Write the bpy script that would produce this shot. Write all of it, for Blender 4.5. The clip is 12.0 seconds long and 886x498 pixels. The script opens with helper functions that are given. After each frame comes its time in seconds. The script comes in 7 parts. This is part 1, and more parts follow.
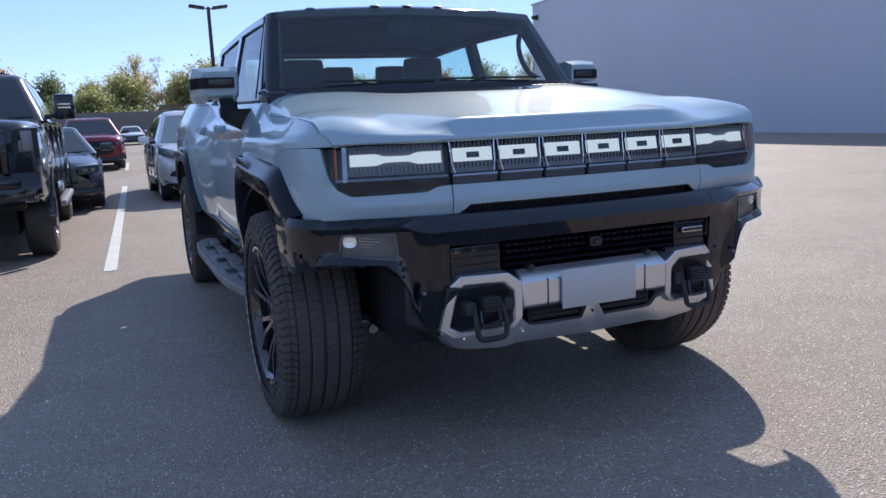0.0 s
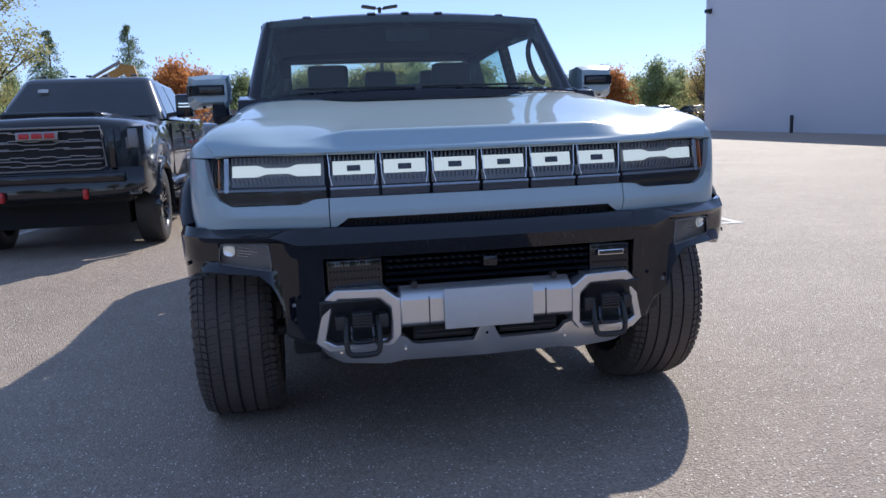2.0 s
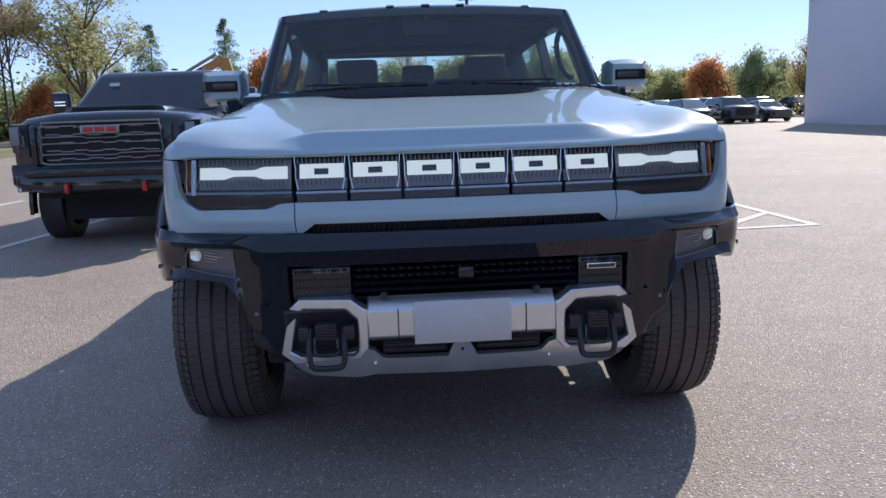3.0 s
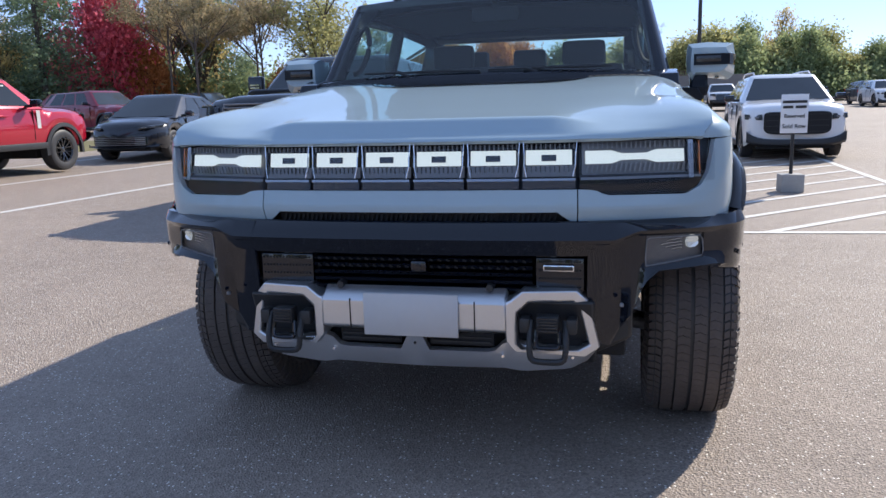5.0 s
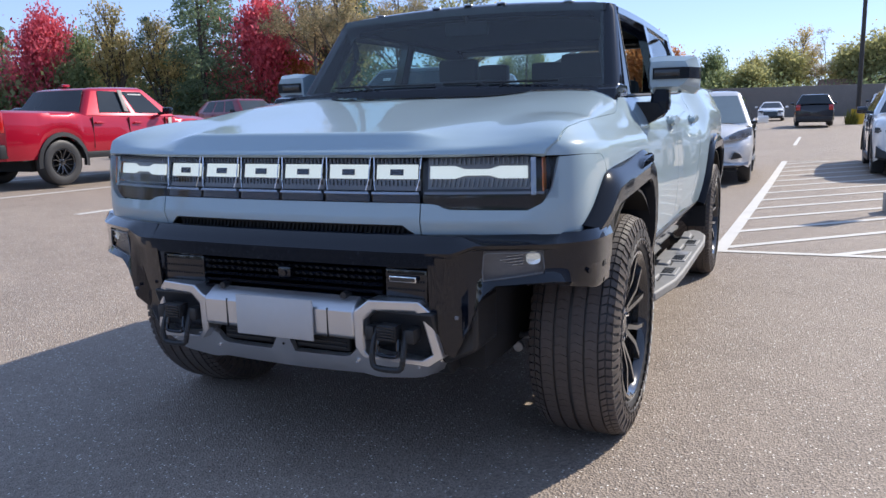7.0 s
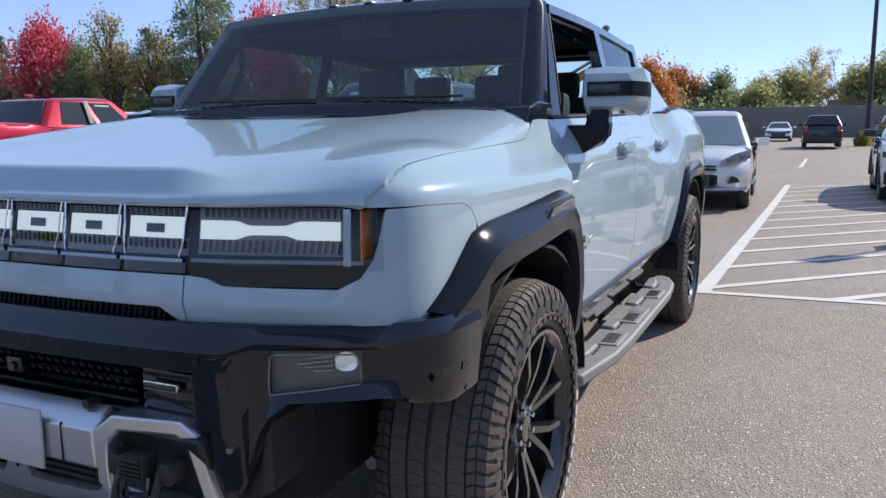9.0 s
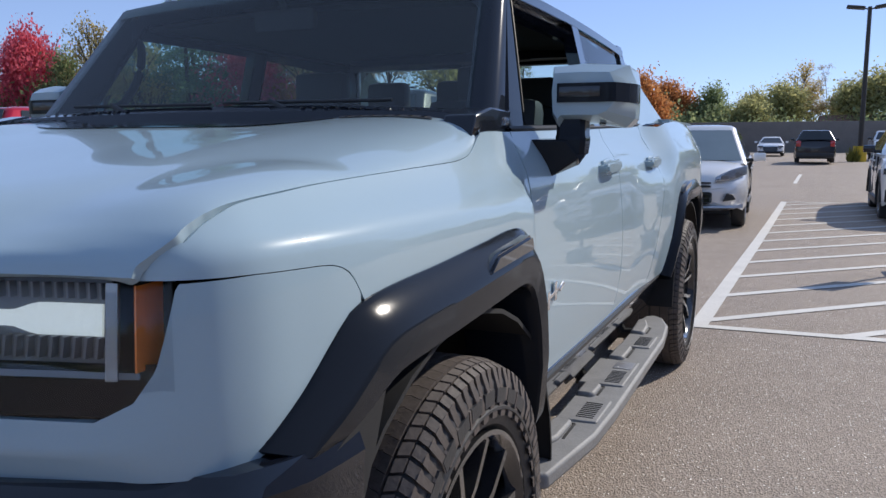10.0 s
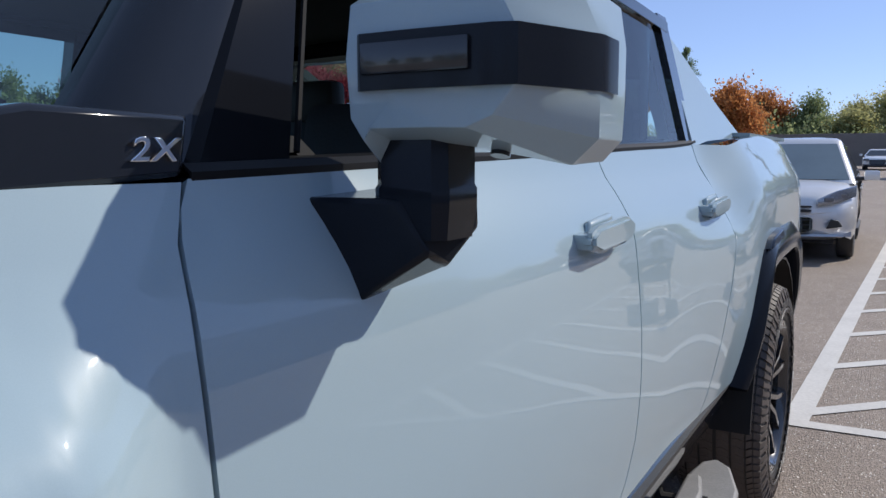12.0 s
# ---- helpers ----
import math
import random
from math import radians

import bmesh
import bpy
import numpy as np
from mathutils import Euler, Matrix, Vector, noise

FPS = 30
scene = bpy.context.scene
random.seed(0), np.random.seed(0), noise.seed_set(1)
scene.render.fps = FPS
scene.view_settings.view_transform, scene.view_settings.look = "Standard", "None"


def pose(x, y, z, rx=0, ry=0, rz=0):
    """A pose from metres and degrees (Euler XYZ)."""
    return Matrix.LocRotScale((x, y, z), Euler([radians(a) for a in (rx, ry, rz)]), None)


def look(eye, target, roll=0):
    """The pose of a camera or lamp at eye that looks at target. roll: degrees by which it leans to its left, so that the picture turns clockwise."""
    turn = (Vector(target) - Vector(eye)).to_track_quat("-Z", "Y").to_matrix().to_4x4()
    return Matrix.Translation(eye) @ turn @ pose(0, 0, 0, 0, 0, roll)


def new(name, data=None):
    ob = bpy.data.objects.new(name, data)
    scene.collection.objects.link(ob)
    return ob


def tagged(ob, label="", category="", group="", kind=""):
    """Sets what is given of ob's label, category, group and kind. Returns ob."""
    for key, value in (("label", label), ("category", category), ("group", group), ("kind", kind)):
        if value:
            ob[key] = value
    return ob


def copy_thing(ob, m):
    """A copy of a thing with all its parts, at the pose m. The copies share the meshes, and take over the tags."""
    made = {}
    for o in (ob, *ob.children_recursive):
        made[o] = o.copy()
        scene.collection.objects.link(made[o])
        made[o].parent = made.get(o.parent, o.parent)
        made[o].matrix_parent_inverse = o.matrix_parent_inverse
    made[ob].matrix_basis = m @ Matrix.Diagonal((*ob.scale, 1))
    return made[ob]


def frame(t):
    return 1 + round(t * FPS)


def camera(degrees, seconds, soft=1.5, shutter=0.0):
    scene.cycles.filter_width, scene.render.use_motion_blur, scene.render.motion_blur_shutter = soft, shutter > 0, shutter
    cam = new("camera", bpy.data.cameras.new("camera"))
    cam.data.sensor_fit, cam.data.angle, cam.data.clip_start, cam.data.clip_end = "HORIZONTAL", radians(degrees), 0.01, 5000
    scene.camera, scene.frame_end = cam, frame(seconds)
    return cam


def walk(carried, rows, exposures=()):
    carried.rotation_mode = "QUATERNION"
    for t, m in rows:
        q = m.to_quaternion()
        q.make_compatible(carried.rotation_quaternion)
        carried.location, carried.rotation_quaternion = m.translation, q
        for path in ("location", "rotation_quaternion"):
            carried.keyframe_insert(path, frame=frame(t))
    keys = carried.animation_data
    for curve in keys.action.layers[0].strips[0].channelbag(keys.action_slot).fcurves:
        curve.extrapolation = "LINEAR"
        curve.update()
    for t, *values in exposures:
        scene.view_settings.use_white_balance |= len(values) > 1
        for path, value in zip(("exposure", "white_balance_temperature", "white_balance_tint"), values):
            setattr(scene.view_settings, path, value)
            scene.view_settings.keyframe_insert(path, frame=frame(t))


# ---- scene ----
cam = camera(59.3, 12.0)
METRES, EYE, TURN = 6.855, 1.237, -22.6
EYE_X, EYE_Y = -1.628, -2.4225
ROWS = [
    (0.0, 0.0, 0.0, 0.0, -0.44, -9.29, 2.72),
    (0.5, 0.0421, -0.0085, 0.0023, 2.95, -9.03, 2.74),
    (1.0, 0.0716, 0.0027, -0.0009, 6.29, -8.9, 2.58),
    (1.5, 0.1033, 0.017, 0.0024, 9.36, -8.89, 2.27),
    (2.0, 0.1486, 0.0231, 0.0024, 12.3, -9.01, 2.09),
    (2.5, 0.1759, 0.0408, 0.0019, 15.46, -9.2, 1.95),
    (3.0, 0.1973, 0.0649, 0.0054, 18.88, -9.43, 1.89),
    (5.0, 0.3129, 0.129, 0.0077, 35.69, -10.38, 1.54),
    (5.5, 0.3574, 0.1419, 0.0082, 39.32, -10.28, 1.6),
    (6.0, 0.3785, 0.1679, 0.0049, 42.48, -10.03, 1.45),
    (6.5, 0.3949, 0.1901, 0.0084, 44.93, -9.8, 1.23),
    (7.0, 0.4297, 0.2117, 0.0081, 46.6, -9.54, 1.11),
    (9.0, 0.3892, 0.3526, 0.0126, 47.28, -8.44, 0.32),
    (9.5, 0.3572, 0.3953, 0.0139, 47.05, -7.95, 0.04),
    (10.0, 0.3333, 0.4427, 0.014, 46.76, -7.54, -0.07),
    (10.5, 0.3088, 0.493, 0.0161, 47.05, -7.3, 0.04),
    (11.0, 0.2752, 0.5391, 0.018, 47.94, -7.11, 0.1),
    (11.5, 0.2489, 0.5931, 0.0179, 49.76, -7.04, -0.03),
    (12.0, 0.2208, 0.6476, 0.0227, 53.01, -6.62, 0.01),
]
walk(cam, [(t, pose(EYE_X, EYE_Y, EYE, 0, 0, TURN) @ pose(METRES * x, METRES * y, METRES * z, 90 + pitch, roll, yaw))
           for t, x, y, z, yaw, pitch, roll in ROWS],
     [(0.0, 1.00, 6150, 10), (2.5, 1.00, 6250, 10), (5.0, 1.22, 6450, 10), (7.0, 1.16, 6500, 10), (9.0, 0.98, 6350, 10), (9.5, 0.90, 6350, 10), (10.5, 0.60, 6380, 10), (12.0, 0.61, 6380, 10)])

# ---- light ----
SUN_EL, SUN_AZ = radians(34.8), radians(33)
world = bpy.data.worlds.new("sky")
scene.world = world
world.use_nodes = True
wn = world.node_tree
sky = wn.nodes.new("ShaderNodeTexSky")
sky.sky_type, sky.sun_disc = "NISHITA", False
sky.sun_elevation, sky.sun_rotation = SUN_EL, SUN_AZ
sky.air_density, sky.dust_density, sky.ozone_density = 1.0, 0.12, 1.6
sky.altitude = 2500
clear = wn.nodes.new("ShaderNodeVectorMath")
clear.operation, clear.inputs[1].default_value = "MULTIPLY", (0.82, 0.82, 1.02)
wn.links.new(sky.outputs["Color"], clear.inputs[0])
haze = wn.nodes.new("ShaderNodeMix")
haze.data_type = "RGBA"
haze.inputs["Factor"].default_value = 0.38
haze.inputs["B"].default_value = (3.4, 4.7, 7.2, 1)
wn.links.new(clear.outputs[0], haze.inputs["A"])
wn.links.new(haze.outputs["Result"], wn.nodes["Background"].inputs["Color"])
wn.nodes["Background"].inputs["Strength"].default_value = 0.083
sun = new("sun", bpy.data.lights.new("sun", "SUN"))
sun.data.energy, sun.data.angle, sun.data.color = 2.7, radians(0.55), (1.0, 0.92, 0.81)
sun.matrix_world = look((math.sin(SUN_AZ) * 50, math.cos(SUN_AZ) * 50, math.tan(SUN_EL) * 50), (0, 0, 0))


# ---- materials ----
def material(name, color, rough=0.5, metal=0.0, coat=0.0, grain=0.0, grain_scale=200.0, bump=0.0, stain=0.0, stain_scale=3.0,
             spec=0.5, rand=0.0, emit=None, power=0.0):
    m = bpy.data.materials.new(name)
    m.use_nodes = True
    nt = m.node_tree
    b = nt.nodes["Principled BSDF"]
    b.inputs["Base Color"].default_value = (*color, 1)
    b.inputs["Roughness"].default_value = rough
    b.inputs["Metallic"].default_value = metal
    b.inputs["Coat Weight"].default_value = coat
    b.inputs["Coat Roughness"].default_value = 0.02
    b.inputs["Specular IOR Level"].default_value = spec
    if emit:
        b.inputs["Emission Color"].default_value = (*emit, 1)
        b.inputs["Emission Strength"].default_value = power
    if grain or stain or bump or rand:
        tc = nt.nodes.new("ShaderNodeTexCoord")
        n1 = nt.nodes.new("ShaderNodeTexNoise")
        n1.inputs["Scale"].default_value, n1.inputs["Detail"].default_value = grain_scale, 4
        n2 = nt.nodes.new("ShaderNodeTexNoise")
        n2.inputs["Scale"].default_value, n2.inputs["Detail"].default_value = stain_scale, 5
        for n in (n1, n2):
            nt.links.new(tc.outputs["Object"], n.inputs["Vector"])
        last = None
        total = nt.nodes.new("ShaderNodeMath")
        total.operation, total.inputs[1].default_value = "MULTIPLY_ADD", grain * 2
        nt.links.new(n1.outputs["Fac"], total.inputs[0])
        total.inputs[2].default_value = 1 - grain
        t2 = nt.nodes.new("ShaderNodeMath")
        t2.operation, t2.inputs[1].default_value = "MULTIPLY_ADD", stain * 2
        nt.links.new(n2.outputs["Fac"], t2.inputs[0])
        t2.inputs[2].default_value = 1 - stain
        t3 = nt.nodes.new("ShaderNodeMath")
        t3.operation = "MULTIPLY"
        nt.links.new(total.outputs[0], t3.inputs[0])
        nt.links.new(t2.outputs[0], t3.inputs[1])
        last = t3
        if rand:
            geo = nt.nodes.new("ShaderNodeNewGeometry")
            t4 = nt.nodes.new("ShaderNodeMath")
            t4.operation, t4.inputs[1].default_value = "MULTIPLY_ADD", rand * 2
            t4.inputs[2].default_value = 1 - rand
            nt.links.new(geo.outputs["Random Per Island"], t4.inputs[0])
            t5 = nt.nodes.new("ShaderNodeMath")
            t5.operation = "MULTIPLY"
            nt.links.new(t3.outputs[0], t5.inputs[0])
            nt.links.new(t4.outputs[0], t5.inputs[1])
            last = t5
        mul = nt.nodes.new("ShaderNodeVectorMath")
        mul.operation = "SCALE"
        mul.inputs[0].default_value = color
        nt.links.new(last.outputs[0], mul.inputs["Scale"])
        nt.links.new(mul.outputs[0], b.inputs["Base Color"])
        if bump:
            bp = nt.nodes.new("ShaderNodeBump")
            bp.inputs["Strength"].default_value, bp.inputs["Distance"].default_value = bump, 0.004
            nt.links.new(n1.outputs["Fac"], bp.inputs["Height"])
            nt.links.new(bp.outputs["Normal"], b.inputs["Normal"])
    return m


def glass_material(name, tint, gloss=0.045, rough=0.0, weight=1.0):
    m = bpy.data.materials.new(name)
    m.use_nodes = True
    nt = m.node_tree
    nt.nodes.remove(nt.nodes["Principled BSDF"])
    tr, gl, mx, lw, pw, ma = (nt.nodes.new("ShaderNode" + k) for k in ("BsdfTransparent", "BsdfGlossy", "MixShader", "LayerWeight", "Math", "Math"))
    tr.inputs["Color"].default_value = (*tint, 1)
    gl.inputs["Roughness"].default_value = rough
    lw.inputs["Blend"].default_value = 0.5
    pw.operation, pw.inputs[1].default_value = "POWER", 5.0
    ma.operation, ma.inputs[1].default_value, ma.inputs[2].default_value = "MULTIPLY_ADD", (1 - gloss) * weight, gloss
    nt.links.new(lw.outputs["Facing"], pw.inputs[0])
    nt.links.new(pw.outputs[0], ma.inputs[0])
    nt.links.new(ma.outputs[0], mx.inputs[0])
    nt.links.new(tr.outputs[0], mx.inputs[1])
    nt.links.new(gl.outputs[0], mx.inputs[2])
    nt.links.new(mx.outputs[0], nt.nodes["Material Output"].inputs["Surface"])
    return m


def paint(name, color, metal=0.55, rough=0.32, flake=0.05, coat=1.0, spec=0.2):
    return material(name, color, rough, metal, coat, flake, 900, stain=0.03, stain_scale=1.2, spec=spec)


M_PAINT = paint("pale blue-grey paint", (0.335, 0.438, 0.495), 0.0, 0.30, 0.05, 0.80, 0.06)
M_GLOSS = material("gloss black plastic", (0.006, 0.008, 0.014), 0.09, 0, 1.0, 0.05, 60, stain=0.1, stain_scale=2, spec=0.1)
M_TRIM = material("dark window trim", (0.011, 0.012, 0.014), 0.45, grain=0.1, grain_scale=200, spec=0.12)
M_CORNER = material("smooth black window corner", (0.008, 0.009, 0.012), 0.08, stain=0.1, spec=0.15)
M_BLACK = material("satin black plastic", (0.02, 0.021, 0.023), 0.45, 0, 0, 0.15, 400, bump=0.15, stain=0.15)
M_FLARE = material("satin black flare plastic", (0.014, 0.017, 0.023), 0.13, 0, 0.0, 0.2, 700, bump=0.012, spec=0.14)
M_DARK = material("dark underbody", (0.012, 0.012, 0.013), 0.8, 0, 0, 0.2, 30, stain=0.2)
M_PIANO = material("polished black trim", (0.014, 0.017, 0.024), 0.10, 0, 0.6, 0.05, 60, stain=0.08, spec=0.15)
M_RUBBER = material("tyre rubber", (0.034, 0.034, 0.036), 0.5, 0, 0, 0.25, 150, bump=0.2, stain=0.25, stain_scale=9)
# dust, plus a brown cast painted in for light bounced off the asphalt
M_TREAD = material("dusty tread rubber with painted bounce", (0.088, 0.072, 0.064), 0.6, 0, 0, 0.3, 90, bump=0.3, stain=0.35, stain_scale=7)
M_WHITE = material("white raised rubber", (0.55, 0.55, 0.53), 0.7, stain=0.2, stain_scale=20)
M_SILVER = material("brushed satin silver", (0.68, 0.69, 0.71), 0.30, 0.9, 0, 0.06, 300, bump=0.05, stain=0.06)
M_CHROME = material("chrome", (0.8, 0.81, 0.83), 0.08, 1.0, stain=0.05)
M_RIM = material("gloss black alloy", (0.022, 0.022, 0.024), 0.16, 0.0, 1.0, 0.05, 80, stain=0.1)
M_PLATE = material("blank white plate", (0.54, 0.525, 0.51), 0.6, stain=0.05, grain=0.03, grain_scale=40)
M_GLASS = glass_material("tinted glass", (0.74, 0.84, 0.81), 0.095, weight=0.55)
M_SIDEGLASS = glass_material("dark tinted glass", (0.56, 0.76, 0.76), 0.05)
M_CLEAR = glass_material("clear lens", (0.86, 0.88, 0.9))
M_AMBER = material("amber lens", (0.95, 0.25, 0.04), 0.2, 0, 0.5, 0.15, 120)
M_RED = material("red lens", (0.45, 0.01, 0.012), 0.15, 0, 1.0, 0.1, 120)
M_HOOKRED = material("red hook paint", (0.5, 0.015, 0.02), 0.35, 0, 0.3, 0.05, 50)
M_LED = material("white lamp strip", (0.6, 0.62, 0.6), 0.35, emit=(0.90, 1.0, 0.95), power=0.27, grain=0.2, grain_scale=260)
M_STEP = material("scuffed grey-black step plastic", (0.20, 0.198, 0.195), 0.6, 0, 0, 0.25, 120, bump=0.25, stain=0.25, stain_scale=12)
M_REFLECT = material("grey lamp reflector", (0.16, 0.16, 0.165), 0.3, 0.0, 0.3, grain=0.15, grain_scale=60)
M_DRLOFF = material("lamp reflector", (0.35, 0.37, 0.40), 0.25, 0.8, grain=0.1, grain_scale=90)
# weak emission added to stand in for bright reflections in the bowl
M_FOGLED = material("fog lamp bowl with added glow", (0.55, 0.57, 0.60), 0.16, 0.9, emit=(0.95, 1.0, 1.0), power=0.10)
M_FOGBOX = material("grey fog lamp housing", (0.15, 0.15, 0.155), 0.35, 0.2, 0.0, grain=0.2, grain_scale=60)
# opaque glass; the pale base colour stands in for reflected sky and see-through light
M_SCREEN = material("windshield with painted sky reflection", (0.19, 0.235, 0.235), 0.03, 0, 1.0, stain=0.2, stain_scale=2)
M_LAMPBLACK = material("dark lamp housing", (0.02, 0.022, 0.026), 0.2, 0.2, 0.5, 0.1, 80)
M_FIN = material("grey lamp fins", (0.20, 0.21, 0.23), 0.3, 0.3, stain=0.1)
# base colour lifted to imitate sky reflections and light inside the car
M_DARKGLASS = material("dark tinted window", (0.045, 0.052, 0.058), 0.03, 0, 0.0, stain=0.2, stain_scale=2)
M_SMOKE = material("dark side window", (0.03, 0.036, 0.04), 0.03, stain=0.2, stain_scale=2)
M_SEAT = material("dark leather", (0.018, 0.018, 0.02), 0.55, grain=0.15, grain_scale=120, bump=0.2)
M_LINER = material("dark interior trim", (0.02, 0.021, 0.023), 0.8, grain=0.1, grain_scale=100)
M_STEEL = material("cast steel", (0.3, 0.3, 0.31), 0.45, 0.8, grain=0.1, grain_scale=60)


# ---- tools ----
def part(name, bm, mat, parent=None, label="", angle=32, thick=0.0, bevel=0.0, fix=True):
    if fix:
        bmesh.ops.recalc_face_normals(bm, faces=bm.faces)
    if thick:
        # panels face away from the middle of their vehicle
        mid = Vector((0, 2.5, 0.6))
        if sum((f.calc_center_median() - mid).dot(f.normal) * f.calc_area() for f in bm.faces) < 0:
            bmesh.ops.reverse_faces(bm, faces=bm.faces)
        # turn the open edges inwards
        bm.normal_update()
        rim = [e for e in bm.edges if len(e.link_faces) == 1]
        away = {v: v.normal.copy() for e in rim for v in e.verts}
        made = bmesh.ops.extrude_edge_only(bm, edges=rim)["geom"]
        fresh = [v for v in made if isinstance(v, bmesh.types.BMVert)]
        for v in fresh:
            near = min((e.other_vert(v) for e in v.link_edges if e.other_vert(v) in away), key=lambda q: (q.co - v.co).length)
            v.co -= away[near] * thick
    me = bpy.data.meshes.new(name)
    bm.to_mesh(me)
    bm.free()
    for p in me.polygons:
        p.use_smooth = True
    me.set_sharp_from_angle(angle=radians(angle))
    me.materials.append(mat)
    ob = new(name, me)
    if parent:
        ob.parent = parent
    if label:
        ob["label"] = label
    if bevel:
        v = ob.modifiers.new("edges", "BEVEL")
        v.width, v.segments, v.limit_method, v.angle_limit = bevel, 2, "ANGLE", radians(35)
        v.harden_normals = False
    return ob


def thing(name, label, category, place=(0, 0, 0), turn=0.0, group="", kind=""):
    ob = new(name)
    ob.empty_display_size = 0.2
    ob.matrix_world = pose(*place, 0, 0, turn)
    return tagged(ob, label, category, group, kind)


def mesh_of(verts, faces):
    bm = bmesh.new()
    vs = [bm.verts.new(v) for v in verts]
    for f in faces:
        try:
            bm.faces.new([vs[i] for i in f])
        except ValueError:
            pass
    return bm


def sheet(rows, skip=None):
    """A grid of quads through rows of points."""
    n = len(rows[0])
    verts = [p for r in rows for p in r]
    faces = [(i * n + j, i * n + j + 1, (i + 1) * n + j + 1, (i + 1) * n + j)
             for i in range(len(rows) - 1) for j in range(n - 1) if not (skip and skip(i, j))]
    bm = mesh_of(verts, faces)
    bmesh.ops.remove_doubles(bm, verts=bm.verts, dist=1e-5)
    loose = [v for v in bm.verts if not v.link_faces]
    bmesh.ops.delete(bm, geom=loose, context="VERTS")
    return bm


def prism(poly, axis, a, b, bm=None):
    """A polygon of two coordinates, drawn out along the third axis from a to b."""
    k = "xyz".index(axis)

    def p(u, v, w):
        q = [u, v]
        q.insert(k, w)
        return q
    n = len(poly)
    own = bm or bmesh.new()
    lo = [own.verts.new(p(u, v, a)) for u, v in poly]
    hi = [own.verts.new(p(u, v, b)) for u, v in poly]
    own.faces.new(lo)
    own.faces.new(hi[::-1])
    for i in range(n):
        own.faces.new([lo[i], lo[(i + 1) % n], hi[(i + 1) % n], hi[i]])
    return own


def block(c, s, bm=None, bev=0.0, rot=None):
    own = bmesh.new()
    bmesh.ops.create_cube(own, size=1)
    bmesh.ops.scale(own, vec=s, verts=own.verts)
    if bev:
        bmesh.ops.bevel(own, geom=own.edges[:], offset=bev, segments=2, affect="EDGES", profile=0.6)
    if rot:
        bmesh.ops.transform(own, matrix=pose(0, 0, 0, *rot), verts=own.verts)
    bmesh.ops.translate(own, vec=c, verts=own.verts)
    return join(bm, own)


def rod(a, b, r1, r2=None, seg=10, bm=None):
    own = bmesh.new()
    a, b = Vector(a), Vector(b)
    d = b - a
    bmesh.ops.create_cone(own, cap_ends=True, segments=seg, radius1=r1, radius2=r1 if r2 is None else r2, depth=d.length)
    m = Matrix.Translation((a + b) / 2) @ d.to_track_quat("Z", "Y").to_matrix().to_4x4()
    bmesh.ops.transform(own, matrix=m, verts=own.verts)
    return join(bm, own)


def join(bm, own):
    if bm is None:
        return own
    me = bpy.data.meshes.new("tmp")
    own.to_mesh(me)
    own.free()
    bm.from_mesh(me)
    bpy.data.meshes.remove(me)
    return bm


def tube(pts, r, seg=8, bm=None):
    """One bent tube along a line of points."""
    pts = [Vector(p) for p in pts]
    rows = []
    up = Vector((0.13, 0.21, 0.97))
    for i, p in enumerate(pts):
        d = (pts[min(i + 1, len(pts) - 1)] - pts[max(i - 1, 0)]).normalized()
        s = d.cross(up).normalized()
        u = s.cross(d)
        rows.append([tuple(p + (s * math.cos(t) + u * math.sin(t)) * r) for t in [2 * math.pi * k / seg for k in range(seg + 1)]])
    own = sheet(rows)
    for e in (rows[0], rows[-1]):
        own.faces.new([own.verts.new(q) for q in e[:-1]])
    bmesh.ops.remove_doubles(own, verts=own.verts, dist=1e-5)
    return join(bm, own)


def mirrored(bm):
    c = bm.copy()
    bmesh.ops.scale(c, vec=(-1, 1, 1), verts=c.verts)
    bmesh.ops.reverse_faces(c, faces=c.faces)
    return c


def both(name, bm, mat, parent, label="", **k):
    c = mirrored(bm)
    return part(name, bm, mat, parent, label, **k), part(name, c, mat, parent, label, **k)


def lathe(profile, seg, axis="x"):
    """A profile of (offset along the axis, radius) turned round the axis."""
    rows = []
    for i in range(seg + 1):
        a = 2 * math.pi * i / seg
        rows.append([(o, r * math.sin(a), r * math.cos(a)) for o, r in profile])
    return sheet(rows)


def smooth_line(pts, n):
    """n points along a smooth line through pts."""
    pts = [Vector(p) for p in pts]
    ext = [2 * pts[0] - pts[1]] + pts + [2 * pts[-1] - pts[-2]]
    dense = []
    for i in range(1, len(ext) - 2):
        p0, p1, p2, p3 = ext[i - 1:i + 3]
        for k in range(12):
            t = k / 12
            dense.append(0.5 * (2 * p1 + (p2 - p0) * t + (2 * p0 - 5 * p1 + 4 * p2 - p3) * t * t + (3 * p1 - p0 - 3 * p2 + p3) * t ** 3))
    dense.append(pts[-1])
    d = [0.0]
    for a, b in zip(dense, dense[1:]):
        d.append(d[-1] + (b - a).length)
    out = []
    for i in range(n):
        w = d[-1] * i / (n - 1)
        out.append(Vector([float(np.interp(w, d, [p[c] for p in dense])) for c in range(len(pts[0]))]))
    return out


def eased(pts):
    """A smooth curve through pts, as a function."""
    q = smooth_line(pts, 120)
    qx, qy = np.array([p.x for p in q]), np.array([p.y for p in q])
    return lambda x: float(np.interp(x, qx, qy))


def lerp(a, b, t):
    return a + (b - a) * t


def ease(a, b, x):
    t = min(1.0, max(0.0, (x - a) / (b - a)))
    return t * t * (3 - 2 * t)


def line(x, pts):
    return float(np.interp(x, [p[0] for p in pts], [p[1] for p in pts]))


